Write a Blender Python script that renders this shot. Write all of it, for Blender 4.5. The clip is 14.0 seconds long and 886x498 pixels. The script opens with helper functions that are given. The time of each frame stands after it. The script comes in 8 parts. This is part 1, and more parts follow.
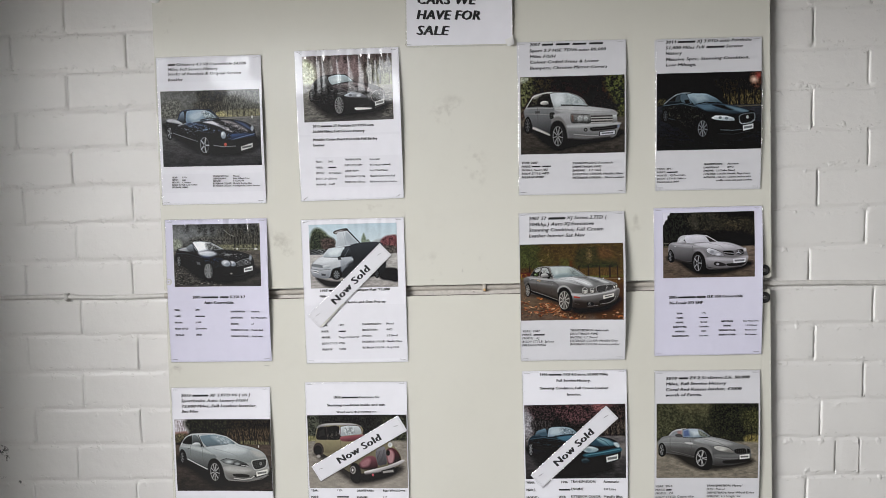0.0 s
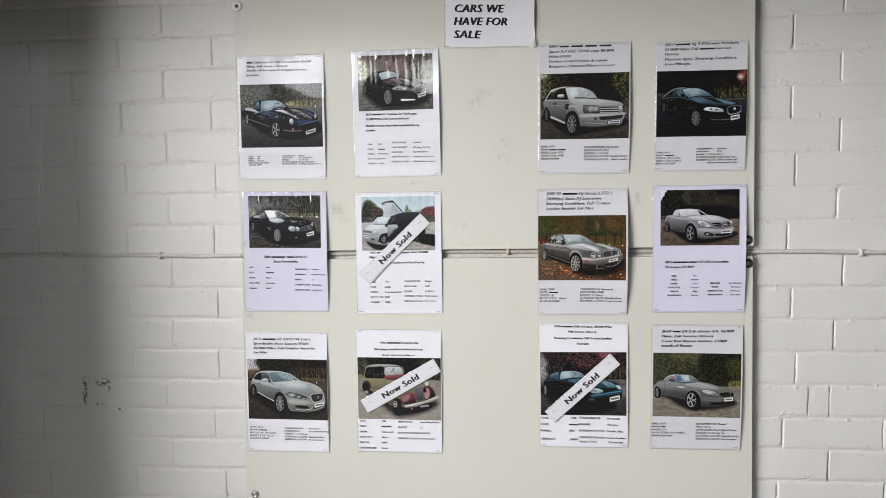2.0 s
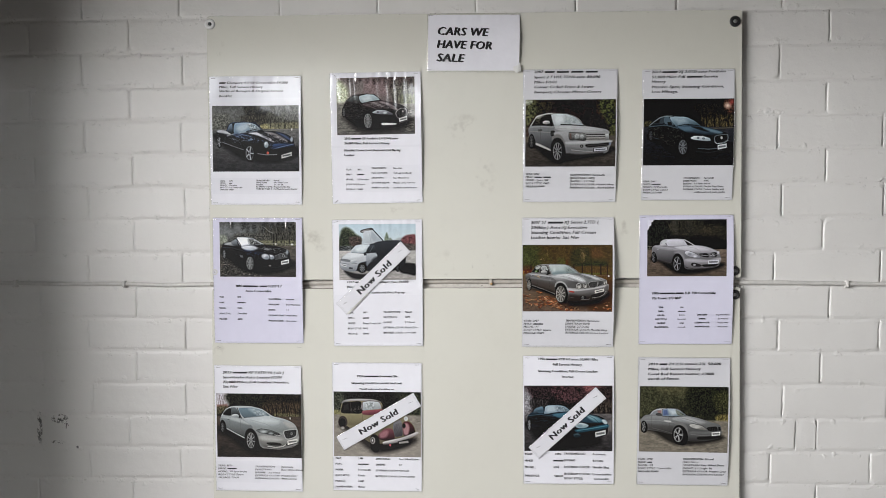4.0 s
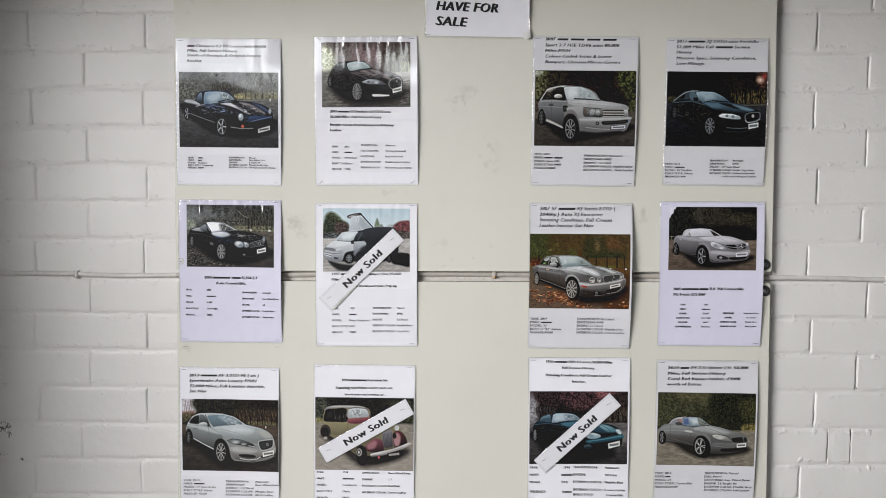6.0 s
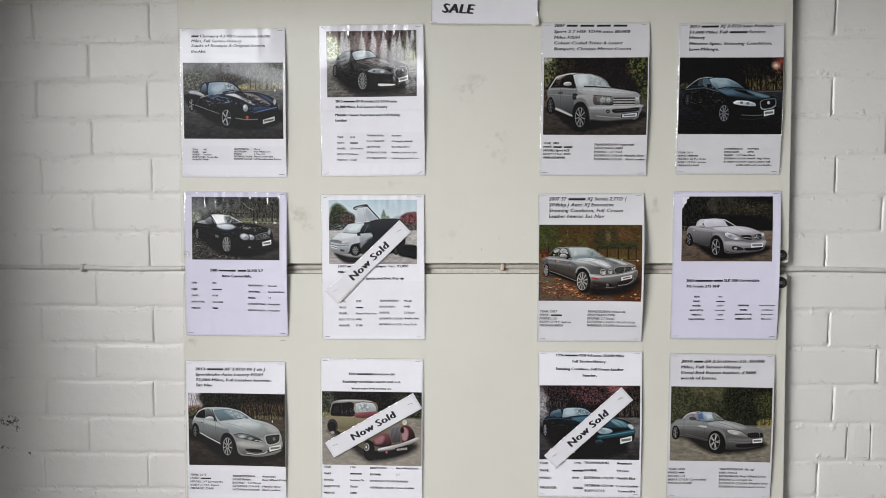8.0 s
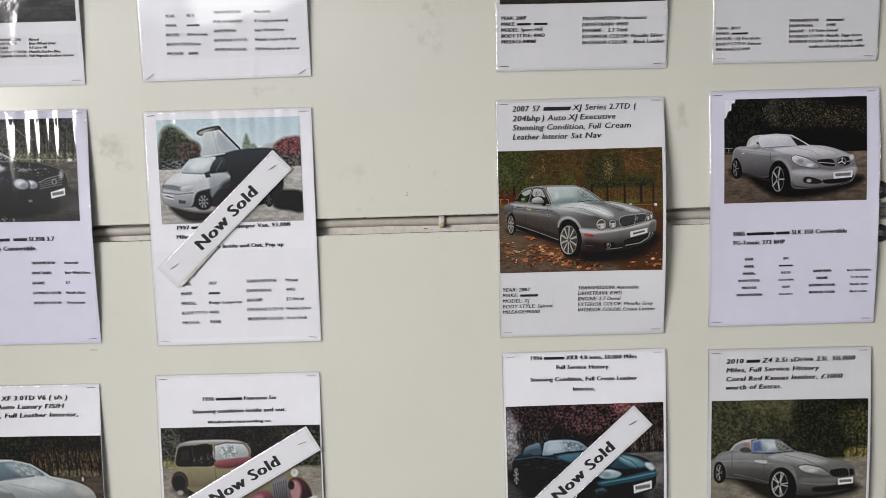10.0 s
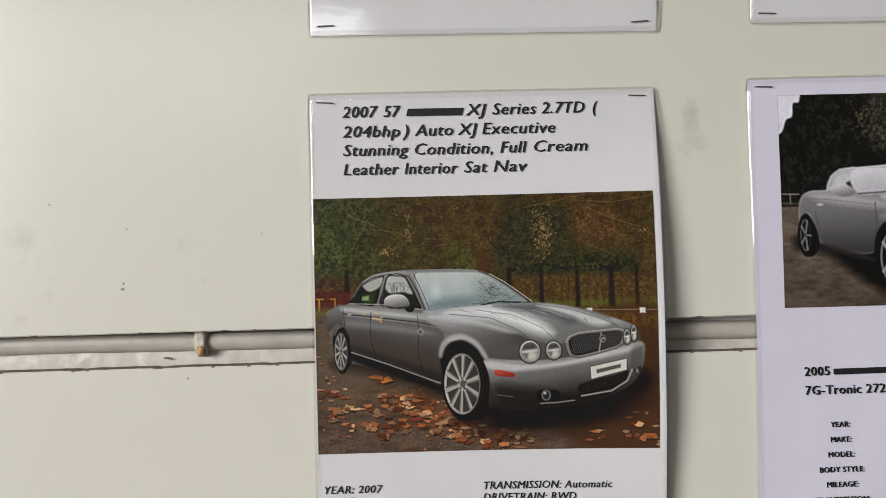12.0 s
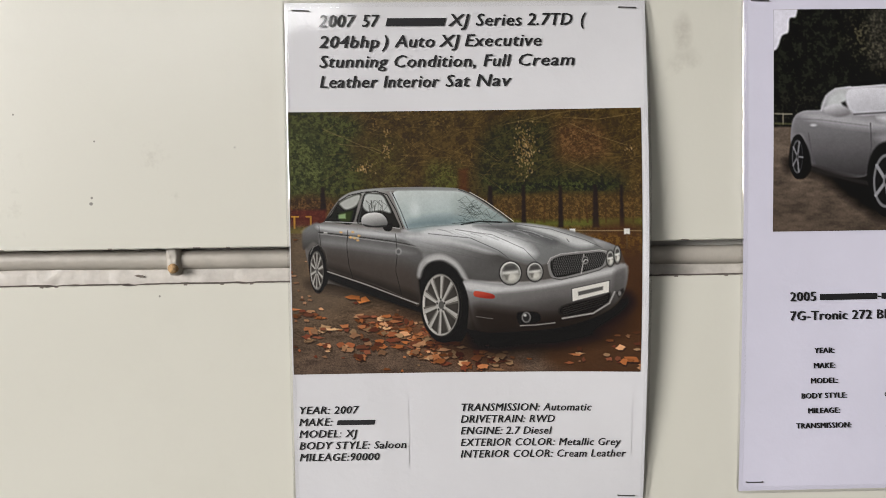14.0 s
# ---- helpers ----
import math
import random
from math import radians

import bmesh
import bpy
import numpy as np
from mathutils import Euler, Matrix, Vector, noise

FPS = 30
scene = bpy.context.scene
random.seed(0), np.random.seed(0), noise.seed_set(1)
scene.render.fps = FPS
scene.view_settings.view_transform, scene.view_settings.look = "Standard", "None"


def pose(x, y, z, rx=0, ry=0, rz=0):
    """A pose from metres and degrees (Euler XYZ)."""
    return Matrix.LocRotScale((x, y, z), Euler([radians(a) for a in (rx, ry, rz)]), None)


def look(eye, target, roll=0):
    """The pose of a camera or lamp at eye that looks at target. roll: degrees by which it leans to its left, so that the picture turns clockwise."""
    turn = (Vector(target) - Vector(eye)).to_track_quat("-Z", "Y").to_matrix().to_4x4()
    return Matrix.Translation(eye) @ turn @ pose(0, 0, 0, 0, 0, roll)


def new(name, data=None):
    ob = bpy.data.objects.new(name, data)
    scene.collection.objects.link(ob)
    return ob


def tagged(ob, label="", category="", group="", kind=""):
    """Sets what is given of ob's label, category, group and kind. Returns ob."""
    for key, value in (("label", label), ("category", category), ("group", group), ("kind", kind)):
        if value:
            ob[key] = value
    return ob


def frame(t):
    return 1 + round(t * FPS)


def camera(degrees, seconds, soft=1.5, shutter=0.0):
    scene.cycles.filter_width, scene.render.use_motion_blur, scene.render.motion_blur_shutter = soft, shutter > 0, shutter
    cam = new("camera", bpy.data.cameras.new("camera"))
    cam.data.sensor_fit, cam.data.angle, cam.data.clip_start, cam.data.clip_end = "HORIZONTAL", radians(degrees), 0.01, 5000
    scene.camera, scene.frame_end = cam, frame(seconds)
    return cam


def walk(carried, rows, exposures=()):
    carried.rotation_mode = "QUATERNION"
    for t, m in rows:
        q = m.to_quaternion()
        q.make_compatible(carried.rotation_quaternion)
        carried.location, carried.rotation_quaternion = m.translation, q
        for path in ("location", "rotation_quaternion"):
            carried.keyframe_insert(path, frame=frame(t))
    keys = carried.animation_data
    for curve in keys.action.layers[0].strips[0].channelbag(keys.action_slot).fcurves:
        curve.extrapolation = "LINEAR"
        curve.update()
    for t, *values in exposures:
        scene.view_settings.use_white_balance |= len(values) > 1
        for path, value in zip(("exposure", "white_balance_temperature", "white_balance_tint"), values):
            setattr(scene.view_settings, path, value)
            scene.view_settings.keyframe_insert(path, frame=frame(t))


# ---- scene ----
cam = camera(61.3, 14.0, soft=0.6)
PATH = [
    (0, (0.163, -0.022, 1.669), (0.073, 1.97, 1.52), -1.1),
    (0.5, (0.114, -0.06, 1.649), (0.05, 1.933, 1.487), -0.8),
    (1, (0.161, -0.171, 1.641), (0.053, 1.815, 1.438), -0.5),
    (1.5, (0.183, -0.298, 1.639), (-0.003, 1.684, 1.446), -0.9),
    (2, (0.187, -0.315, 1.631), (0.004, 1.67, 1.467), -0.5),
    (2.5, (0.194, -0.339, 1.6), (0.028, 1.642, 1.377), 0.2),
    (3, (0.192, -0.332, 1.613), (0.052, 1.655, 1.437), 0.2),
    (3.5, (0.185, -0.287, 1.641), (0.074, 1.707, 1.536), -0.1),
    (3.7, (0.163, -0.276, 1.656), (0.064, 1.718, 1.545), -0.1),
    (5.8, (0.086, -0.049, 1.638), (0.07, 1.946, 1.505), 0.6),
    (6, (0.083, -0.056, 1.63), (0.065, 1.94, 1.498), 0.6),
    (6.5, (0.089, -0.056, 1.629), (0.054, 1.939, 1.482), 0.3),
    (7, (0.092, -0.06, 1.631), (0.052, 1.934, 1.481), -0.0),
    (7.5, (0.094, -0.056, 1.629), (0.051, 1.939, 1.485), 0.1),
    (8, (0.102, -0.03, 1.618), (0.039, 1.964, 1.477), 0.3),
    (8.2, (0.119, -0.01, 1.62), (0.036, 1.983, 1.464), 0.4),
    (10.3, (0.203, 0.66, 1.505), (0.214, 2.652, 1.325), -1.3),
    (10.5, (0.261, 0.732, 1.498), (0.194, 2.727, 1.377), -1.7),
    (11, (0.281, 0.914, 1.501), (0.271, 2.914, 1.468), -1.7),
    (11.5, (0.289, 1.032, 1.521), (0.38, 3.029, 1.5), -1.5),
    (12, (0.324, 1.051, 1.526), (0.354, 3.051, 1.535), -1.1),
    (12.5, (0.328, 1.054, 1.521), (0.332, 3.054, 1.49), -0.8),
    (13, (0.326, 1.065, 1.506), (0.364, 3.063, 1.418), -0.3),
    (13.5, (0.332, 1.063, 1.505), (0.369, 3.06, 1.384), -0.3),
    (14, (0.334, 1.064, 1.505), (0.373, 3.06, 1.387), -0.4),
]
walk(cam, [(t, look(eye, target, roll)) for t, eye, target, roll in PATH],
     [(0.0, 0.02, 6330, 10), (1.0, 0.06, 6330, 10), (2.0, 0.12, 6330, 10), (3.5, 0.08, 6330, 10), (6.0, 0.04, 6330, 10), (8.2, 0.02, 6330, 10), (10.4, -0.16, 6450, 10), (11.0, -0.23, 6600, 10), (11.5, -0.08, 6600, 10), (12.0, -0.06, 6600, 10), (12.5, 0.01, 6600, 10), (13.0, 0.09, 6600, 10), (14.0, 0.06, 6600, 10)])

# ---- light: daylight by a side opening and a high back one, plus added glare lamps ----
world = bpy.data.worlds.new("sky")
scene.world = world
world.use_nodes = True
sky = world.node_tree.nodes.new("ShaderNodeTexSky")
sky.sky_type, sky.sun_disc = "NISHITA", False
sky.sun_elevation, sky.sun_rotation = radians(30), radians(200)
world.node_tree.nodes["Background"].inputs["Strength"].default_value = 0.15
world.node_tree.links.new(sky.outputs["Color"], world.node_tree.nodes["Background"].inputs["Color"])


def daylight(name, eye, target, wide, high, watts, colour):
    data = bpy.data.lights.new(name, "AREA")
    data.shape, data.size, data.size_y, data.energy, data.color = "RECTANGLE", wide, high, watts, colour
    lamp = new(name, data)
    lamp.matrix_world = look(eye, target)
    return lamp


daylight("side_doorway_daylight", (-2.22, -0.52, 2.35), (0, -0.52, 2.0), 2.0, 1.6, 254, (1.0, 0.972, 0.955))
daylight("back_window_sky", (-1.71, -4.68, 3.2), (-1.71, 0, 2.94), 1.0, 0.6, 10.5, (0.97, 0.985, 1.0))
# two added lamps, no known windows, that spread glare over sheets and panel
daylight("middle_glare_lamp", (-0.72, -4.68, 3.33), (-0.72, 0, 3.07), 0.96, 0.38, 6.5, (0.97, 0.985, 1.0))
daylight("far_glare_lamp", (-2.26, -3.65, 3.07), (0, -3.65, 2.81), 1.9, 0.44, 14, (0.97, 0.985, 1.0))


# ---- materials ----
def material(name):
    m = bpy.data.materials.new(name)
    m.use_nodes = True
    t = m.node_tree
    b = t.nodes["Principled BSDF"]

    def node(kind, **values):
        n = t.nodes.new(kind)
        for key, value in values.items():
            n.inputs[key.replace("_", " ")].default_value = value
        return n

    def link(a, b_):
        t.links.new(a, b_)

    return m, b, node, link


def ramp(node, stops):
    r = node("ShaderNodeValToRGB")
    e = r.color_ramp.elements
    while len(e) < len(stops):
        e.new(0.5)
    for el, (p, c) in zip(e, stops):
        el.position, el.color = p, (*c, 1)
    return r


def mixed(node, link, fac, a, b_):
    m = node("ShaderNodeMix")
    m.data_type = "RGBA"
    for sock, v in ((m.inputs[0], fac), (m.inputs[6], a), (m.inputs[7], b_)):
        if isinstance(v, tuple):
            sock.default_value = (*v, 1)
        elif isinstance(v, (int, float)):
            sock.default_value = v
        else:
            link(v, sock)
    return m.outputs[2]


def maths(node, link, op, a, b_=0.0, clamp=False):
    m = node("ShaderNodeMath")
    m.operation, m.use_clamp = op, clamp
    for sock, v in ((m.inputs[0], a), (m.inputs[1], b_)):
        if isinstance(v, (int, float)):
            sock.default_value = v
        else:
            link(v, sock)
    return m.outputs[0]


def bumped(node, link, b, heights):
    """heights: (socket, strength, distance), laid over one another."""
    last = None
    for h, s, d in heights:
        n = node("ShaderNodeBump", Strength=s, Distance=d)
        link(h, n.inputs["Height"])
        if last:
            link(last, n.inputs["Normal"])
        last = n.outputs["Normal"]
    link(last, b.inputs["Normal"])


def spot(node, link, pos, x, z, rx, rz):
    """1 at the middle of an oval on the wall, 0 outside it."""
    s = node("ShaderNodeSeparateXYZ")
    link(pos, s.inputs[0])
    dx = maths(node, link, "MULTIPLY", maths(node, link, "SUBTRACT", s.outputs[0], x), 1 / rx)
    dz = maths(node, link, "MULTIPLY", maths(node, link, "SUBTRACT", s.outputs[2], z), 1 / rz)
    d = maths(node, link, "ADD", maths(node, link, "MULTIPLY", dx, dx), maths(node, link, "MULTIPLY", dz, dz))
    return maths(node, link, "SUBTRACT", 1.0, d, True)


def wall_paint(name, base, scuffs=True):
    m, b, node, link = material(name)
    pos = node("ShaderNodeNewGeometry").outputs["Position"]
    big = node("ShaderNodeTexNoise", Scale=3.0, Detail=4.0, Roughness=0.6)
    fine = node("ShaderNodeTexNoise", Scale=45.0, Detail=5.0, Roughness=0.65)
    grit = node("ShaderNodeTexNoise", Scale=260.0, Detail=3.0)
    for n in (big, fine, grit):
        link(pos, n.inputs["Vector"])
    tone = ramp(node, [(0.3, tuple(c * 0.93 for c in base)), (0.7, base)])
    link(big.outputs["Fac"], tone.inputs["Fac"])
    colour = tone.outputs["Color"]
    chips = ramp(node, [(0.0, (0, 0, 0)), (0.735, (0, 0, 0)), (0.77, (1, 1, 1))])
    link(fine.outputs["Fac"], chips.inputs["Fac"])
    colour = mixed(node, link, maths(node, link, "MULTIPLY", chips.outputs["Color"], 0.12), colour, (0.33, 0.31, 0.28))
    if scuffs:
        mark = node("ShaderNodeTexNoise", Scale=110.0, Detail=4.0, Roughness=0.7)
        link(pos, mark.inputs["Vector"])
        cut = ramp(node, [(0.0, (0, 0, 0)), (0.5, (0, 0, 0)), (0.56, (1, 1, 1))])
        link(mark.outputs["Fac"], cut.inputs["Fac"])
        where = spot(node, link, pos, -0.938, 1.104, 0.0075, 0.042)
        for x, z, rx, rz in ((-0.886, 1.127, 0.022, 0.012), (-0.873, 1.110, 0.012, 0.008), (-0.892, 1.068, 0.018, 0.005), (-0.845, 1.055, 0.004, 0.004)):
            where = maths(node, link, "MAXIMUM", where, spot(node, link, pos, x, z, rx, rz))
        where = maths(node, link, "MULTIPLY", maths(node, link, "POWER", where, 0.3), cut.outputs["Color"])
        colour = mixed(node, link, maths(node, link, "MULTIPLY", where, 0.95), colour, (0.06, 0.062, 0.058))
    link(colour, b.inputs["Base Color"])
    b.inputs["Roughness"].default_value = 0.42
    b.inputs["Specular IOR Level"].default_value = 0.35
    heights = [(big.outputs["Fac"], 0.5, 0.012), (fine.outputs["Fac"], 0.36, 0.0024), (grit.outputs["Fac"], 0.2, 0.0006)]
    if scuffs:
        # the paint is cracked and lumpy along the edges of each brick
        own = node("ShaderNodeTexCoord").outputs["Object"]
        sep = node("ShaderNodeSeparateXYZ")
        link(own, sep.inputs[0])
        rim = ramp(node, [(0.0, (0, 0, 0)), (0.021, (0, 0, 0)), (0.032, (1, 1, 1)), (0.05, (1, 1, 1)), (0.06, (0, 0, 0))])
        link(maths(node, link, "ABSOLUTE", sep.outputs[2]), rim.inputs["Fac"])
        long = node("ShaderNodeMapping")
        long.inputs["Scale"].default_value = (75.0, 75.0, 170.0)
        link(pos, long.inputs["Vector"])
        crack = node("ShaderNodeTexNoise", Scale=1.0, Detail=2.0, Roughness=0.5)
        link(long.outputs["Vector"], crack.inputs["Vector"])
        slit = ramp(node, [(0.0, (0, 0, 0)), (0.64, (0, 0, 0)), (0.74, (1, 1, 1))])
        link(crack.outputs["Fac"], slit.inputs["Fac"])
        slits = maths(node, link, "MULTIPLY", slit.outputs["Color"], rim.outputs["Color"])
        blob = node("ShaderNodeTexNoise", Scale=58.0, Detail=2.0, Roughness=0.5)
        link(pos, blob.inputs["Vector"])
        dab = ramp(node, [(0.0, (0, 0, 0)), (0.6, (0, 0, 0)), (0.74, (1, 1, 1))])
        link(blob.outputs["Fac"], dab.inputs["Fac"])
        dabs = maths(node, link, "MULTIPLY", dab.outputs["Color"], maths(node, link, "ADD", maths(node, link, "MULTIPLY", rim.outputs["Color"], 0.8), 0.12))
        heights += [(maths(node, link, "SUBTRACT", 1.0, slits), 0.5, 0.0014), (dabs, 0.65, 0.0022)]
        colour = mixed(node, link, maths(node, link, "MULTIPLY", slits, 0.22), colour, (0.3, 0.27, 0.23))
        link(colour, b.inputs["Base Color"])
    bumped(node, link, b, heights)
    return m


def plain(name, colour, rough=0.5, metal=0.0, noise_scale=40.0, vary=0.12, bump=0.2, depth=0.001, spec=0.5, coat=False):
    m, b, node, link = material(name)
    pos = node("ShaderNodeTexCoord").outputs["Object"]
    n = node("ShaderNodeTexNoise", Scale=noise_scale, Detail=5.0, Roughness=0.6)
    link(pos, n.inputs["Vector"])
    r = ramp(node, [(0.3, tuple(c * (1 - vary) for c in colour)), (0.7, tuple(min(1, c * (1 + vary)) for c in colour))])
    link(n.outputs["Fac"], r.inputs["Fac"])
    link(r.outputs["Color"], b.inputs["Base Color"])
    b.inputs["Roughness"].default_value, b.inputs["Metallic"].default_value = rough, metal
    b.inputs["Specular IOR Level"].default_value = spec
    bumped(node, link, b, [(n.outputs["Fac"], bump, depth)])
    if coat:
        laminated(b, node, link)
    return m


def laminated(b, node, link):
    """The gloss of the clear film bonded over a sheet."""
    n = node("ShaderNodeTexNoise", Scale=38.0, Detail=3.0)
    link(node("ShaderNodeTexCoord").outputs["Object"], n.inputs["Vector"])
    bump = node("ShaderNodeBump", Strength=0.2, Distance=0.0008)
    link(n.outputs["Fac"], bump.inputs["Height"])
    link(bump.outputs["Normal"], b.inputs["Coat Normal"])
    b.inputs["Coat Weight"].default_value, b.inputs["Coat Roughness"].default_value, b.inputs["Coat IOR"].default_value = 1.0, 0.055, 1.55


FLECKS = ((0.1335, 1.5105, 0.0008), (0.172, 1.4512, 0.0007), (-0.027, 1.499, 0.001), (0.089, 1.56, 0.0006), (0.136, 1.544, 0.0006), (0.219, 1.54, 0.0005))


def panel_paint():
    """Cream painted sheet, with faint smudges, rubbed patches and a few flecks."""
    m, b, node, link = material("cream_panel_paint")
    pos = node("ShaderNodeNewGeometry").outputs["Position"]
    broad = node("ShaderNodeTexNoise", Scale=2.2, Detail=3.0)
    mott = node("ShaderNodeTexNoise", Scale=14.0, Detail=6.0, Roughness=0.7)
    peel = node("ShaderNodeTexNoise", Scale=420.0, Detail=2.0)
    fleck = node("ShaderNodeTexVoronoi", Scale=26.0)
    for n in (broad, mott, peel, fleck):
        link(pos, n.inputs["Vector"])
    base = ramp(node, [(0.3, (0.655, 0.645, 0.57)), (0.7, (0.688, 0.68, 0.607))])
    link(broad.outputs["Fac"], base.inputs["Fac"])
    dirt = ramp(node, [(0.0, (0, 0, 0)), (0.52, (0, 0, 0)), (0.72, (1, 1, 1))])
    link(mott.outputs["Fac"], dirt.inputs["Fac"])
    where = spot(node, link, pos, -0.255, 1.55, 0.05, 0.06)
    for x, z, rx, rz in ((0.16, 1.72, 0.03, 0.05), (0.12, 1.83, 0.06, 0.04), (-0.47, 2.03, 0.02, 0.06), (0.49, 1.58, 0.015, 0.02),
                         (-0.1, 1.64, 0.12, 0.012), (0.74, 1.05, 0.03, 0.05), (-0.48, 1.3, 0.02, 0.02), (0.07, 1.5, 0.05, 0.05), (0.171, 1.532, 0.012, 0.018), (0.185, 1.51, 0.014, 0.01), (0.487, 1.607, 0.007, 0.014)):
        where = maths(node, link, "MAXIMUM", where, spot(node, link, pos, x, z, rx, rz))
    dirty = maths(node, link, "MULTIPLY", dirt.outputs["Color"], maths(node, link, "ADD", maths(node, link, "MULTIPLY", where, 0.55), 0.03))
    colour = mixed(node, link, dirty, base.outputs["Color"], (0.2, 0.17, 0.13))
    dot = ramp(node, [(0.0, (1, 1, 1)), (0.018, (1, 1, 1)), (0.03, (0, 0, 0))])
    link(fleck.outputs["Distance"], dot.inputs["Fac"])
    sep = node("ShaderNodeSeparateXYZ")
    link(fleck.outputs["Color"], sep.inputs[0])
    few = maths(node, link, "GREATER_THAN", sep.outputs[0], 0.86)
    colour = mixed(node, link, maths(node, link, "MULTIPLY", maths(node, link, "MULTIPLY", dot.outputs["Color"], few), 0.75), colour, (0.12, 0.09, 0.07))
    nick = spot(node, link, pos, 0.133, 1.507, 0.0013, 0.0011)
    for x, z, r in FLECKS:
        nick = maths(node, link, "MAXIMUM", nick, spot(node, link, pos, x, z, r, r * 1.1))
    colour = mixed(node, link, maths(node, link, "MULTIPLY", maths(node, link, "POWER", nick, 0.4), 0.8), colour, (0.12, 0.11, 0.10))
    link(colour, b.inputs["Base Color"])
    b.inputs["Roughness"].default_value = 0.26
    b.inputs["Specular IOR Level"].default_value = 0.6
    bumped(node, link, b, [(broad.outputs["Fac"], 0.15, 0.02), (peel.outputs["Fac"], 0.12, 0.0004)])
    return m


def film():
    """Clear laminating film: see-through, with a gloss."""
    m, b, node, link = material("clear_laminate")
    clear = node("ShaderNodeBsdfTransparent")
    clear.inputs["Color"].default_value = (0.985, 0.985, 0.985, 1)
    gloss = node("ShaderNodeBsdfGlossy", Roughness=0.055)
    n = node("ShaderNodeTexNoise", Scale=38.0, Detail=3.0)
    link(node("ShaderNodeTexCoord").outputs["Object"], n.inputs["Vector"])
    bump = node("ShaderNodeBump", Strength=0.2, Distance=0.0008)
    link(n.outputs["Fac"], bump.inputs["Height"])
    link(bump.outputs["Normal"], gloss.inputs["Normal"])
    face = node("ShaderNodeLayerWeight", Blend=0.5)
    steep = maths(node, link, "POWER", face.outputs["Facing"], 5.0)
    mix = node("ShaderNodeMixShader")
    link(maths(node, link, "ADD", maths(node, link, "MULTIPLY", steep, 0.9), 0.056, True), mix.inputs[0])
    link(clear.outputs[0], mix.inputs[1])
    link(gloss.outputs[0], mix.inputs[2])
    out = [n_ for n_ in m.node_tree.nodes if n_.type == "OUTPUT_MATERIAL"][0]
    link(mix.outputs[0], out.inputs["Surface"])
    m.node_tree.nodes.remove(b)
    return m


def printed():
    """Ink of a photograph printed on paper: its colours lie in the sheet's own attribute."""
    m, b, node, link = material("printed_photograph")
    ink = node("ShaderNodeAttribute")
    ink.attribute_name = "ink"
    grain = node("ShaderNodeTexNoise", Scale=1400.0, Detail=2.0)
    link(node("ShaderNodeTexCoord").outputs["Object"], grain.inputs["Vector"])
    r = ramp(node, [(0.3, (0.93, 0.93, 0.93)), (0.7, (1, 1, 1))])
    link(grain.outputs["Fac"], r.inputs["Fac"])
    mul = node("ShaderNodeMix")
    mul.data_type, mul.blend_type = "RGBA", "MULTIPLY"
    mul.inputs[0].default_value = 1.0
    link(ink.outputs["Color"], mul.inputs[6])
    link(r.outputs["Color"], mul.inputs[7])
    link(mul.outputs[2], b.inputs["Base Color"])
    b.inputs["Roughness"].default_value = 0.55
    b.inputs["Specular IOR Level"].default_value = 0.2
    laminated(b, node, link)
    return m


BRICK_PAINT = wall_paint("white_brick_paint", (0.765, 0.752, 0.722))
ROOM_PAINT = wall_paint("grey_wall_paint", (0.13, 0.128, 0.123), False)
PANEL = panel_paint()
PANEL_EDGE = plain("panel_raw_edge", (0.16, 0.13, 0.11), 0.8, vary=0.3)
# grubbier than RUN_PAINT, with the gap's shade put into the colour as well
SHADED_CABLE_PAINT = plain("painted_cable", (0.45, 0.42, 0.37), 0.45, noise_scale=55, vary=0.12, bump=0.5, depth=0.002)
RUN_PAINT = plain("white_painted_cable", (0.6, 0.585, 0.555), 0.42, noise_scale=55, vary=0.08, bump=0.5, depth=0.002)
# grime, plus the shade of the gap between the panels put into the colour
SHADED_BEAD_PAINT = plain("grubby_shaded_bead", (0.54, 0.51, 0.465), 0.5, noise_scale=120, vary=0.14, bump=0.2, depth=0.002)
RUST = plain("rusty_nail_head", (0.42, 0.27, 0.13), 0.8, noise_scale=600, vary=0.5)
STEEL = plain("dull_zinc", (0.45, 0.45, 0.44), 0.4, 0.8, 300, 0.15)
BLACK = plain("black_plastic", (0.018, 0.018, 0.018), 0.45, 0, 200, 0.3)
WHITE_CAP = plain("white_plastic", (0.75, 0.75, 0.73), 0.4, 0, 100, 0.03)
STAPLE = plain("staple_wire", (0.10, 0.095, 0.09), 0.35, 0.8, 300, 0.2)
PAPER = plain("white_copier_paper", (0.82, 0.82, 0.865), 0.75, noise_scale=25, vary=0.02, bump=0.5, depth=0.002, spec=0.2, coat=True)
# greyer paper for right-hand sheets; part of the grey is their dimmer light
DIMMED_PAPER = plain("dimmed_greyish_paper", (0.665, 0.665, 0.69), 0.75, noise_scale=25, vary=0.02, bump=0.5, depth=0.002, spec=0.2, coat=True)
LILAC = plain("bluish_copier_paper", (0.685, 0.675, 0.80), 0.75, noise_scale=25, vary=0.02, bump=0.5, depth=0.002, spec=0.2, coat=True)
SLIP = plain("pasted_white_slip", (0.79, 0.79, 0.835), 0.75, noise_scale=25, vary=0.02, bump=0.2, depth=0.001, spec=0.2, coat=True)
# slip to match those sheets, the dimmer light in its colour too
DIMMED_SLIP = plain("pasted_dimmed_slip", (0.665, 0.665, 0.69), 0.75, noise_scale=25, vary=0.02, bump=0.2, depth=0.001, spec=0.2, coat=True)
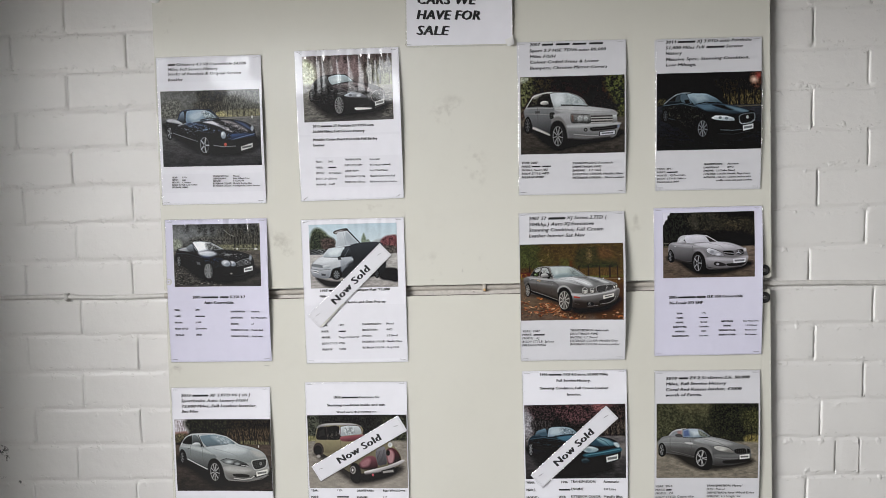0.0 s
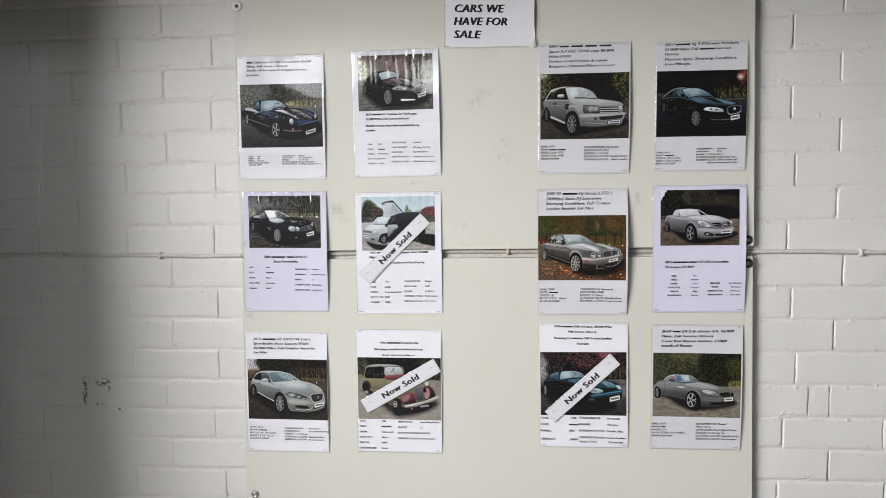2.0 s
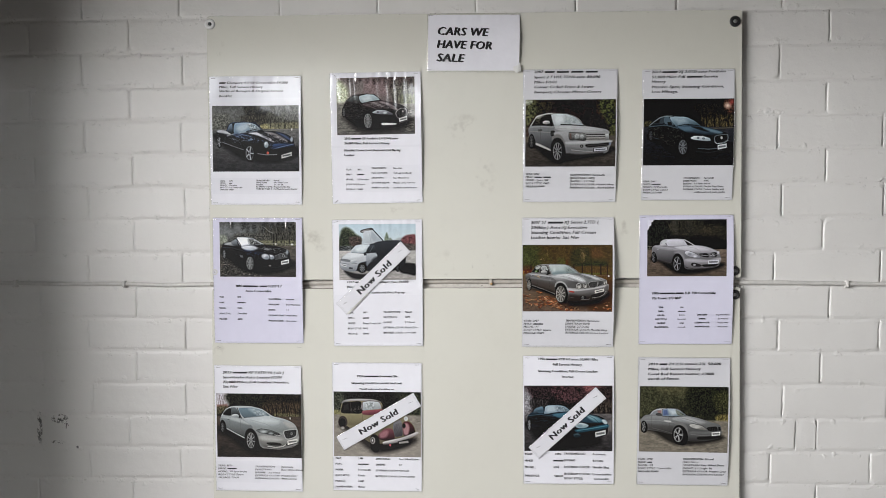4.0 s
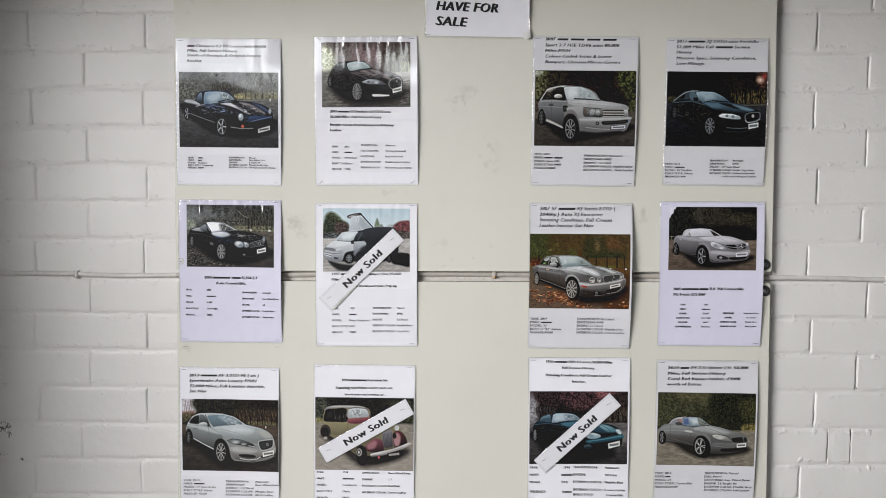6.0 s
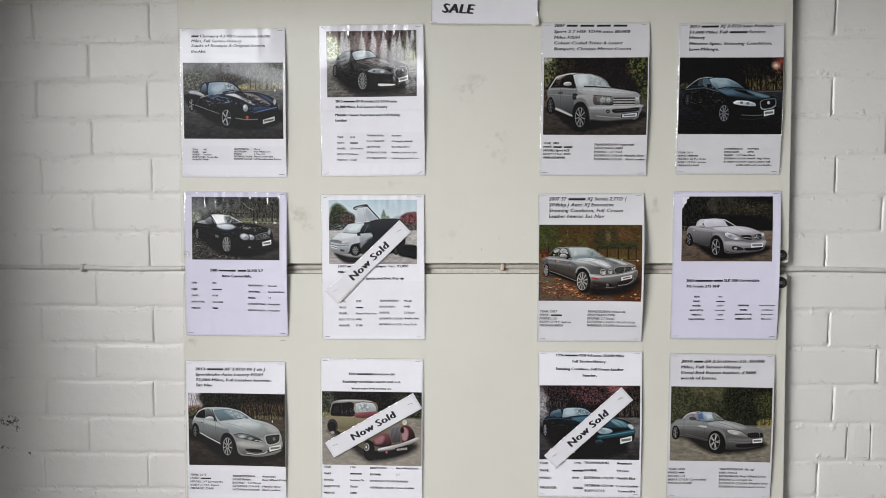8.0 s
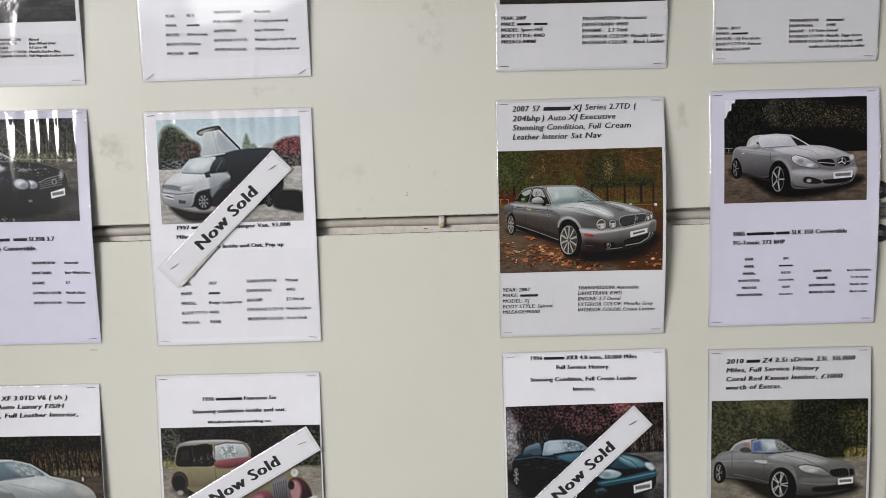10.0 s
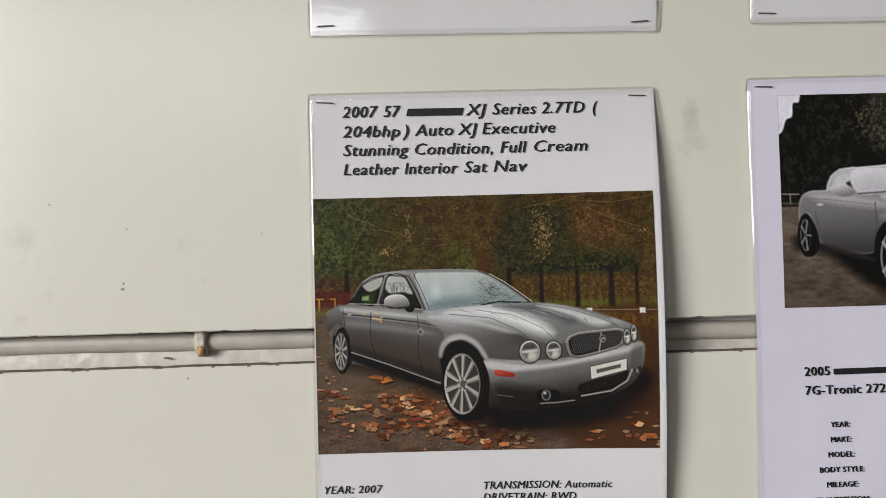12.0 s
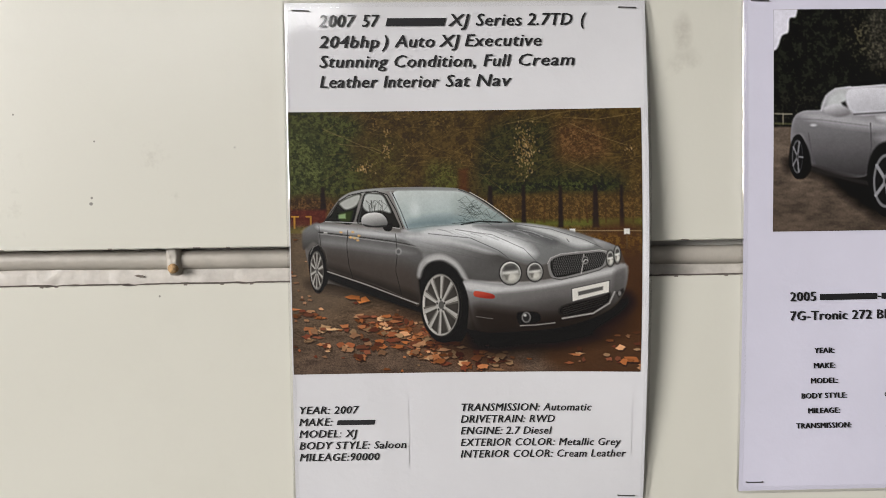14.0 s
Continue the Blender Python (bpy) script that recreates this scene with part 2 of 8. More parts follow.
STRIP_PAPER = plain("thin_white_strip", (0.735, 0.735, 0.77), 0.75, noise_scale=25, vary=0.02, bump=0.2, depth=0.001, spec=0.2, coat=True)
TONER = plain("black_toner", (0.012, 0.012, 0.014), 0.6, noise_scale=900, vary=0.2, bump=0, spec=0.3, coat=True)
TAPE = plain("grubby_clear_tape", (0.55, 0.54, 0.50), 0.3, noise_scale=90, vary=0.35)
FILM, PHOTO = film(), printed()
CONCRETE = plain("grey_concrete_floor", (0.15, 0.143, 0.135), 0.8, noise_scale=6, vary=0.2, bump=0.3, depth=0.01)
YARD = plain("yard_tarmac", (0.07, 0.07, 0.07), 0.9, noise_scale=9, vary=0.3)


# ---- mesh helpers ----
def mesh_of(name, bm, mat, smooth=False):
    me = bpy.data.meshes.new(name)
    bmesh.ops.recalc_face_normals(bm, faces=bm.faces)
    if smooth:
        for f in bm.faces:
            f.smooth = True
    bm.to_mesh(me)
    bm.free()
    me.materials.append(mat)
    return me


def part(name, bm, mat, parent=None, label="", smooth=False):
    ob = new(name, bm if isinstance(bm, bpy.types.Mesh) else mesh_of(name, bm, mat, smooth))
    if parent:
        ob.parent = parent
    return tagged(ob, label)


def box(bm, x0, x1, y0, y1, z0, z1, bevel=0.0, segments=2):
    r = bmesh.ops.create_cube(bm, size=1.0)
    for v in r["verts"]:
        v.co = Vector(((x0 + x1) / 2 + v.co.x * (x1 - x0), (y0 + y1) / 2 + v.co.y * (y1 - y0), (z0 + z1) / 2 + v.co.z * (z1 - z0)))
    if bevel:
        edges = list({e for v in r["verts"] for e in v.link_edges})
        bmesh.ops.bevel(bm, geom=edges, offset=bevel, segments=segments, affect="EDGES", profile=0.6)
    return bm


def boxes(name, mat, parent, *sizes, bevel=0.0, label=""):
    bm = bmesh.new()
    for s in sizes:
        box(bm, *s, bevel=bevel)
    return part(name, bm, mat, parent, label)


def lathe(bm, profile, turn=24, axis_y=True):
    """A turned shape round the y axis: profile of (radius, y)."""
    rings = []
    for r, y in profile:
        rings.append([bm.verts.new((r * math.cos(2 * math.pi * k / turn), y, r * math.sin(2 * math.pi * k / turn))) for k in range(turn)])
    for a, b_ in zip(rings, rings[1:]):
        for k in range(turn):
            bm.faces.new((a[k], a[(k + 1) % turn], b_[(k + 1) % turn], b_[k]))
    bm.faces.new(rings[0])
    bm.faces.new(rings[-1])
    return bm


# ---- the room ----
WALL_Y = 1.530
north = boxes("wall_north", BRICK_PAINT, None, (-4.2, 4.2, WALL_Y + 0.0022, 1.78, 0, 3.6))
tagged(north, "white painted brick wall", "wall", kind="structure")
# closing walls out of view; middle and far openings only frame the added lamps
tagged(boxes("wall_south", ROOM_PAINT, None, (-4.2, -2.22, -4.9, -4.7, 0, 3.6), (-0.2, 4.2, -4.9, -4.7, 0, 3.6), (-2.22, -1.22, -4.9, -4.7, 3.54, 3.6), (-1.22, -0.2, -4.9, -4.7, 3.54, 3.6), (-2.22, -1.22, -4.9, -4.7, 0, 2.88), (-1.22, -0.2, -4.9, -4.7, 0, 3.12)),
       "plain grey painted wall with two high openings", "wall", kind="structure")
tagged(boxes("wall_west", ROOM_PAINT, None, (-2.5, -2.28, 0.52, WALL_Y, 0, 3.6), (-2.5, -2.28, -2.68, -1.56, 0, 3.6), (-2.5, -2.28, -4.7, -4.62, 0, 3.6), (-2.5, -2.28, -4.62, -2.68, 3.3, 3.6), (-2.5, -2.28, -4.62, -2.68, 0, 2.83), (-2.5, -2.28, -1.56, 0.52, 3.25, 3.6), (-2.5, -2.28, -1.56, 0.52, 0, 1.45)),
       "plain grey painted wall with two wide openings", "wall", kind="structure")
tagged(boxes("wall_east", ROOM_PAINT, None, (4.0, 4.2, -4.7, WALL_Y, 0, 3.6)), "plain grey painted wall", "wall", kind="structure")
# out of view; added to block side light from the wall's left end
tagged(boxes("shading_pier", ROOM_PAINT, None, (-1.75, -1.245, 0.725, WALL_Y, 0, 3.6), bevel=0.01), "unseen grey pier added to shade the left of the wall", "wall", kind="structure")
# also out of view: an added blocker that dims the upper sheets
tagged(boxes("shading_beam", ROOM_PAINT, None, (-2.28, 4.0, 0.5, WALL_Y, 2.19, 2.55), bevel=0.01), "unseen grey beam added to shade the top of the board", "beam", kind="structure")
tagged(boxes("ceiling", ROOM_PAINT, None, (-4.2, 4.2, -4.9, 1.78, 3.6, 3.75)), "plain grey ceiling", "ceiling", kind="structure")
tagged(boxes("floor", CONCRETE, None, (-4.2, 4.2, -4.9, 1.78, -0.15, 0)), "bare grey concrete floor", "floor", kind="structure")
tagged(boxes("ground", YARD, None, (-400, 400, -400, -4.9, -0.4, -0.16)), "dark tarmac yard outside", "ground", kind="structure")

# ---- the two cream panels and their fixings ----
FACE = 1.515
LEFT, RIGHT, TOP, BOTTOM = -0.496, 0.7605, 2.098, 0.8185


def lower_z(x):
    """The top edge of the lower panel, which hangs a little askew."""
    return 1.4568 + 0.0086 * (x - 0.02)


def panel(corners, label):
    """A sheet with rounded corners, the paint chipped along its edge. corners: clockwise from the top left."""
    holder = new("display_panel")
    pts, r = [], 0.006
    for n in range(4):
        p, a, b_ = (Vector(corners[(n + k) % 4]) for k in (0, -1, 1))
        u, v = (a - p).normalized(), (b_ - p).normalized()
        for k in range(5):
            t = radians(22.5 * k)
            pts.append(p + (u + v) * r - (v * math.cos(t) + u * math.sin(t)) * r)
    dense = []
    for p, q in zip(pts, pts[1:] + pts[:1]):
        steps = max(1, int((q - p).length / 0.0022))
        dense += [p + (q - p) * (k / steps) for k in range(steps)]
    mid = sum((Vector(c) for c in corners), Vector((0, 0))) / 4
    ring, inner = [], []
    for k, p in enumerate(dense):
        along = (dense[(k + 1) % len(dense)] - dense[k - 1]).normalized()
        inward = Vector((along.y, -along.x))
        inward = inward if inward.dot(mid - p) > 0 else -inward
        chip = noise.noise(Vector((p.x * 210, p.y * 210, 3))) * 0.0003 + max(0, noise.noise(Vector((p.x * 95, p.y * 95, 9))) - 0.45) * 0.0022
        ring.append(p + inward * chip)
        inner.append(p + inward * (chip + 0.0007))
    bm = bmesh.new()
    bm.faces.new([bm.verts.new((p.x, FACE, p.y)) for p in inner])
    part("face", bm, PANEL, holder)
    bm = bmesh.new()
    rows_ = [[bm.verts.new((p.x, y, p.y)) for p in some] for some, y in ((inner, FACE), (ring, FACE + 0.0006), (ring, FACE + 0.0142))]
    for k in range(len(ring)):
        j = (k + 1) % len(ring)
        lip = bm.faces.new((rows_[0][k], rows_[0][j], rows_[1][j], rows_[1][k]))
        if noise.noise(Vector((ring[k].x * 170, ring[k].y * 170, 5))) <= 0.38:
            lip.material_index = 1
        bm.faces.new((rows_[1][k], rows_[1][j], rows_[2][j], rows_[2][k]))
    bm.faces.new(rows_[2])
    part("edge", bm, PANEL_EDGE, holder, "raw dark edge under chipped cream paint").data.materials.append(PANEL)
    return tagged(holder, label, "panel", "display panels")


panel(((-0.494, TOP), (0.749, TOP + 0.002), (0.7605, 1.4848), (-0.4965, 1.4739)), "upper cream painted sheet panel bolted to the brick wall")
panel(((-0.4935, lower_z(-0.4935)), (0.7585, lower_z(0.7585)), (0.7715, 0.8275), (-0.4995, BOTTOM)), "lower cream painted sheet panel bolted to the brick wall")


def bolt(x, z, cap_mat, core_mat, label, radius=0.0095):
    """A cupped washer with a round screw head sunk in it."""
    b = part("washer", lathe(bmesh.new(), [(radius, FACE - 0.0002), (radius, FACE - 0.0012), (radius * 0.88, FACE - 0.0032), (radius * 0.55, FACE - 0.0036), (radius * 0.42, FACE - 0.0018), (0.0002, FACE - 0.0014)]), cap_mat, smooth=True)
    holder = new("panel_screw")
    b.parent = holder
    h = part("screw_head", lathe(bmesh.new(), [(radius * 0.36, FACE - 0.0012), (radius * 0.34, FACE - 0.0026), (radius * 0.2, FACE - 0.0034), (0.0002, FACE - 0.0036)], 16), core_mat, holder, smooth=True)
    boxes("slot", BLACK, h, (-radius * 0.22, radius * 0.22, FACE - 0.0039, FACE - 0.0033, -0.0004, 0.0004))
    holder.location = (x, 0, z)
    return tagged(holder, label, "screw", "panel screws")


bolt(-0.486, 2.080, WHITE_CAP, BLACK, "white plastic capped screw in the cream panel", 0.0125)
bolt(0.733, 2.074, BLACK, STEEL, "black capped screw in the cream panel", 0.0125)
bolt(-0.4845, 1.494, RUN_PAINT, RUN_PAINT, "dull pale screw partly under a poster", 0.008)
bolt(0.7445, 1.501, BLACK, STEEL, "black capped screw partly under a poster", 0.0115)
bolt(0.7465, 1.445, BLACK, STEEL, "black capped screw partly under a poster", 0.0115)
bolt(-0.477, 0.842, STEEL, STEEL, "grey zinc screw with a cupped washer", 0.0105)
bolt(0.7495, 0.8475, BLACK, STEEL, "black capped screw in the cream panel", 0.0105)


# ---- painted cable along the bed joint, with its clips ----
def cable_z(x):
    runs = [-2.2, -1.05, -0.989, -0.85, -0.719, -0.62, -0.46, 0.05, 0.2, 0.5, 0.8, 1.014, 1.15, 2.2]
    rises = [1.466, 1.4650, 1.4640, 1.4628, 1.4632, 1.4612, 1.4632, 1.4718, 1.4729, 1.4733, 1.4724, 1.4708, 1.4690, 1.470]
    return float(np.interp(x, runs, rises)) + 0.0004 * math.sin(23 * x)


def cable():
    bm = bmesh.new()
    rings, turn = [], 14
    for k in range(221):
        x = -2.2 + 4.4 * k / 220
        z, y = cable_z(x), WALL_Y - 0.0022 + 0.0006 * math.sin(5 * x)
        ring = []
        for j in range(turn):
            a = 2 * math.pi * j / turn
            w = 1 + 0.07 * noise.noise(Vector((x * 40, math.cos(a) * 2, math.sin(a) * 2)))
            ring.append(bm.verts.new((x, y - 0.0050 * w * math.cos(a), z + (0.0060 if LEFT < x < RIGHT else 0.0052) * w * math.sin(a))))
        rings.append(ring)
    for a, b_ in zip(rings, rings[1:]):
        for j in range(turn):
            bm.faces.new((a[j], a[(j + 1) % turn], b_[(j + 1) % turn], b_[j]))
    for f in bm.faces:
        f.material_index = 0 if LEFT < f.calc_center_median().x < RIGHT else 1
    ob = part("cable", bm, SHADED_CABLE_PAINT, smooth=True)
    ob.data.materials.append(RUN_PAINT)
    bm = bmesh.new()
    rows_, n = [], 420
    for k in range(n + 1):
        x = LEFT + 0.004 + (RIGHT - LEFT - 0.008) * k / n
        top = cable_z(x) - 0.0038
        row = []
        for j in range(7):
            v = j / 6
            z = lower_z(x) - 0.004 + (top - lower_z(x) + 0.004) * v
            lump = noise.noise(Vector((x * 130, v * 1.6, 4))) * 0.0009 + noise.noise(Vector((x * 420, v * 4, 8))) * 0.0004 + max(0, noise.noise(Vector((x * 60, v, 2))) - 0.3) * 0.003
            row.append(bm.verts.new((x, WALL_Y - 0.0036 - lump + 0.0026 * v**4, z)))
        rows_.append(row)
    for a, b_ in zip(rows_, rows_[1:]):
        for j in range(6):
            bm.faces.new((a[j], a[j + 1], b_[j + 1], b_[j]))
    part("paint_bead", bm, SHADED_BEAD_PAINT, ob, "lumpy grubby paint along the joint, coloured darker for the gap's shade", smooth=True)
    bm = bmesh.new()
    rim = [(0.1530, 1.4628), (0.1552, 1.4634), (0.1575, 1.4629), (0.1592, 1.4622), (0.1570, 1.4617), (0.1548, 1.4621)]
    low, high = [[bm.verts.new((x, y, z)) for x, z in rim] for y in (WALL_Y - 0.003, WALL_Y - 0.0049)]
    bm.faces.new(high)
    for k in range(6):
        bm.faces.new((low[k], low[(k + 1) % 6], high[(k + 1) % 6], high[k]))
    part("paint_chip", bm, PANEL_EDGE, ob, "dark flaked paint")
    return tagged(ob, "cream overpainted electric cable clipped along the wall", "cable")


cable()


def clip(x, rusty=False):
    """A small hooked cable clip with one nail, overpainted."""
    z = cable_z(x)
    holder = new("cable_clip")
    holder.location = (x, WALL_Y, z)
    bm = bmesh.new()
    grid, nu, nv = [], 14, 18
    for i in range(nu + 1):
        u = 2 * i / nu - 1
        col = []
        for j in range(nv + 1):
            v = 2 * j / nv - 1
            half = 0.0050 if v > -0.2 else 0.0050 - 0.0016 * ((-0.2 - v) / 0.8) ** 2
            rise = (1 - u**4) ** 0.5 * (1 - max(0, -v) ** 3) ** 0.5
            high = 0.0102 - 0.0022 * max(0, -v) + 0.0006 * noise.noise(Vector((u * 2, v * 3, x * 9)))
            col.append(bm.verts.new((u * half, 0.0005 - high * rise, -0.0015 + 0.0092 * v)))
        grid.append(col)
    for a, b_ in zip(grid, grid[1:]):
        for j in range(nv):
            bm.faces.new((a[j], a[j + 1], b_[j + 1], b_[j]))
    part("saddle", bm, SHADED_CABLE_PAINT if rusty else RUN_PAINT, holder, smooth=True)
    head = part("nail_head", lathe(bmesh.new(), [(0.0028, -0.006), (0.0031, -0.0096), (0.0026, -0.0108), (0.0002, -0.0111)], 16), RUST if rusty else RUN_PAINT, holder, "rusty nail head" if rusty else "", True)
    head.location = (0.0004, 0, -0.0050)
    return tagged(holder, "small overpainted cable clip with a nail" + (" gone rusty" if rusty else ""), "cable clip", "cable clips")


for x, rusty in ((-0.983, False), (-0.713, False), (0.178, True), (1.008, False)):
    clip(x, rusty)


# ---- printing: a small painter for the photographs on the sheets ----
def pts_of(text):
    return [tuple(float(v) for v in p.split(",")) for p in text.split()]


def rounded(pts, steps=4):
    """A closed smooth line through the points."""
    out, n = [], len(pts)
    for k in range(n):
        p0, p1, p2, p3 = (np.array(pts[(k + j) % n]) for j in (-1, 0, 1, 2))
        for s in range(steps):
            t = s / steps
            out.append(tuple(0.5 * (2 * p1 + (p2 - p0) * t + (2 * p0 - 5 * p1 + 4 * p2 - p3) * t * t + (3 * p1 - p0 - 3 * p2 + p3) * t**3)))
    return out


def rgb(c):
    return np.array(c, float) / 255


class Ink:
    """The ink of one photograph, on a fine grid over the sheet between four corners (clockwise from the top left) of its layout."""

    def __init__(self, corners, nx, ny, seed):
        u, v = np.meshgrid(np.linspace(0, 1, nx), np.linspace(0, 1, ny))
        tl, tr, br, bl = (np.array(c, float) for c in corners)
        both = [(1 - v) * ((1 - u) * tl[n] + u * tr[n]) + v * ((1 - u) * bl[n] + u * br[n]) for n in (0, 1)]
        self.x, self.y = both
        self.u, self.v = u, v
        self.cell = (tr[0] - tl[0]) / nx
        self.c = np.ones((ny, nx, 3))
        self.rng, self.crisp = np.random.RandomState(seed), False

    def over(self, x0, y0, x1, y1):
        """Lays a plain upright grid of units over the photograph."""
        self.x, self.y = x0 + self.u * (x1 - x0), y0 + self.v * (y1 - y0)
        self.cell, self.crisp = (x1 - x0) / self.u.shape[1], True

    def cloud(self, sx, sy=None, octaves=4, rough=0.55):
        """Smooth noise from 0 to 1 with lumps of about that size."""
        sy, out, total, a = sy or sx, 0, 0, 1.0
        for _ in range(octaves):
            gx, gy = self.x / sx + self.rng.rand() * 90, self.y / sy + self.rng.rand() * 90
            table = self.rng.rand(64, 64)
            ix, iy = np.floor(gx).astype(int), np.floor(gy).astype(int)
            fx, fy = gx - ix, gy - iy
            fx, fy = fx * fx * (3 - 2 * fx), fy * fy * (3 - 2 * fy)
            g = lambda a_, b_: table[b_ % 64, a_ % 64]  # noqa: E731
            out = out + a * ((g(ix, iy) * (1 - fx) + g(ix + 1, iy) * fx) * (1 - fy) + (g(ix, iy + 1) * (1 - fx) + g(ix + 1, iy + 1) * fx) * fy)
            total, a, sx, sy = total + a, a * rough, sx / 2, sy / 2
        return np.clip((out / total - 0.5) * 1.7 + 0.5, 0, 1)

    def lay(self, mask, colour, a=1.0, where=np.s_[:, :]):
        m = np.clip(mask * a, 0, 1)[..., None]
        self.c[where] = self.c[where] * (1 - m) + colour * m

    def tone(self, colour, where):
        """A plain colour, or two colours with the line (x0, y0, x1, y1) along which they change."""
        if len(colour) == 3 and not isinstance(colour[0], tuple):
            return rgb(colour)
        a, b_, x0, y0, x1, y1 = colour
        t = ((self.x[where] - x0) * (x1 - x0) + (self.y[where] - y0) * (y1 - y0)) / ((x1 - x0) ** 2 + (y1 - y0) ** 2)
        return rgb(a) + (rgb(b_) - rgb(a)) * np.clip(t, 0, 1)[..., None]

    def window(self, pts, pad):
        xs, ys = [p[0] for p in pts], [p[1] for p in pts]
        ok = (self.x > min(xs) - pad) & (self.x < max(xs) + pad) & (self.y > min(ys) - pad) & (self.y < max(ys) + pad)
        rows, cols = np.where(ok.any(1))[0], np.where(ok.any(0))[0]
        if not len(rows) or not len(cols):
            return None
        return np.s_[rows[0] : rows[-1] + 1, cols[0] : cols[-1] + 1]

    def poly(self, text, colour, a=1.0, soft=0.0, smooth=True):
        pts = pts_of(text) if isinstance(text, str) else text
        pts = rounded(pts) if smooth and len(pts) > 4 else pts
        soft = max(soft, self.cell * 0.6)
        where = self.window(pts, soft * 2)
        if where is None:
            return
        x, y = self.x[where], self.y[where]
        near, inside = np.full(x.shape, 1e9), np.zeros(x.shape, bool)
        for (xa, ya), (xb, yb) in zip(pts, pts[1:] + pts[:1]):
            dx, dy = xb - xa, yb - ya
            t = np.clip(((x - xa) * dx + (y - ya) * dy) / (dx * dx + dy * dy + 1e-9), 0, 1)
            near = np.minimum(near, (x - xa - t * dx) ** 2 + (y - ya - t * dy) ** 2)
            if ya != yb:
                inside ^= ((ya > y) != (yb > y)) & (x < (xb - xa) * (y - ya) / (yb - ya) + xa)
        d = np.sqrt(near) * np.where(inside, 1, -1)
        self.lay(np.clip(d / soft * 0.5 + 0.5, 0, 1), self.tone(colour, where), a, where)

    def oval(self, cx, cy, rx, ry, colour, a=1.0, soft=0.0, lean=0.0):
        where = self.window([(cx - rx * 1.4, cy - ry * 1.4), (cx + rx * 1.4, cy + ry * 1.4)], soft)
        if where is None:
            return
        x, y = self.x[where] - cx, self.y[where] - cy
        x = x - lean * y
        d = (1 - np.sqrt((x / rx) ** 2 + (y / ry) ** 2)) * min(rx, ry)
        soft = max(soft, self.cell * 0.6)
        self.lay(np.clip(d / soft * 0.5 + 0.5, 0, 1), self.tone(colour, where), a, where)

    def line(self, text, wide, colour, a=1.0, soft=0.0):
        pts = pts_of(text) if isinstance(text, str) else text
        soft = max(soft, self.cell * 0.6)
        where = self.window(pts, wide + soft * 2)
        if where is None:
            return
        x, y = self.x[where], self.y[where]
        near = np.full(x.shape, 1e9)
        for (xa, ya), (xb, yb) in zip(pts, pts[1:]):
            dx, dy = xb - xa, yb - ya
            t = np.clip(((x - xa) * dx + (y - ya) * dy) / (dx * dx + dy * dy + 1e-9), 0, 1)
            near = np.minimum(near, (x - xa - t * dx) ** 2 + (y - ya - t * dy) ** 2)
        self.lay(np.clip((wide / 2 - np.sqrt(near)) / soft + 0.5, 0, 1), self.tone(colour, where), a, where)

    def wood(self, dark, mid, light, lump=9.0, share=0.5):
        """Foliage over the whole sheet."""
        a, b_, f = self.cloud(lump * 2.2), self.cloud(lump, lump * 0.8, 5, 0.7), self.cloud(lump * 0.28, None, 3, 0.8)
        self.c[:] = rgb(dark)
        self.lay(np.clip((b_ * 0.65 + f * 0.35 - 0.38) * 3.2, 0, 1), rgb(mid))
        self.lay(np.clip((a * 0.35 + f * 0.65 - (1 - share * 0.75)) * 5, 0, 1), rgb(light), 0.8)

    def patch(self, text, dark, light, lump=3.0, a=1.0, soft=3.0, cut=0.45, stretch=1.0):
        """A speckled patch, such as one tree's leaves or sky between them."""
        pts = rounded(pts_of(text))
        keep = self.c.copy()
        f = self.cloud(lump * stretch, lump / stretch, 4, 0.8)
        self.poly(pts, dark, a, soft, False)
        under = self.c.copy()
        self.c[:] = keep
        self.poly(pts, light, a, soft, False)
        t = np.clip((f - cut) * 2.3 + 0.36, 0, 1)[..., None]
        self.c = under * (1 - t) + self.c * t

    def ground(self, y, far, near, speck=0.12, soft=1.5, slope=0.0):
        lim = y + slope * (self.x - self.x.min())
        t = np.clip((self.y - lim) / (self.y.max() - y), 0, 1)[..., None]
        g = self.cloud(2.2, 1.0, 4, 0.8)[..., None]
        b_ = self.cloud(25, 9, 3)[..., None]
        colour = (rgb(far) + (rgb(near) - rgb(far)) * t) * (1 + speck * 2 * (g - 0.5) + 0.25 * (b_ - 0.5))
        self.lay(np.clip((self.y - lim) / soft + 0.5, 0, 1), colour)

    def trunks(self, xs, y0, y1, wide, colour, a=0.8):
        for x in xs:
            w, d = wide * self.rng.uniform(0.35, 1.2), (y1 - y0) * self.rng.uniform(-0.06, 0.06)
            top, x = y0 + (y1 - y0) * self.rng.uniform(0, 0.45), x + wide * self.rng.uniform(-1.2, 1.2)
            self.poly([(x - w / 2, y1), (x - w * 0.35 + d, top), (x + w * 0.35 + d, top), (x + w * 0.6, y1)], colour, a * self.rng.uniform(0.55, 1), w * 0.35, False)

    def wheel(self, cx, cy, rx, ry, spokes=5, rim=(176, 178, 182), tyre=(16, 16, 18), twin=False, wide=0.2):
        self.oval(cx + rx * 0.1, cy, rx * 1.38, ry * 1.3, tyre)
        rim = tuple(c * 0.8 for c in rim)
        self.oval(cx, cy, rx, ry, tuple(c * 0.78 for c in rim))
        self.oval(cx + rx * 0.06, cy, rx * 0.88, ry * 0.88, (44, 44, 47))
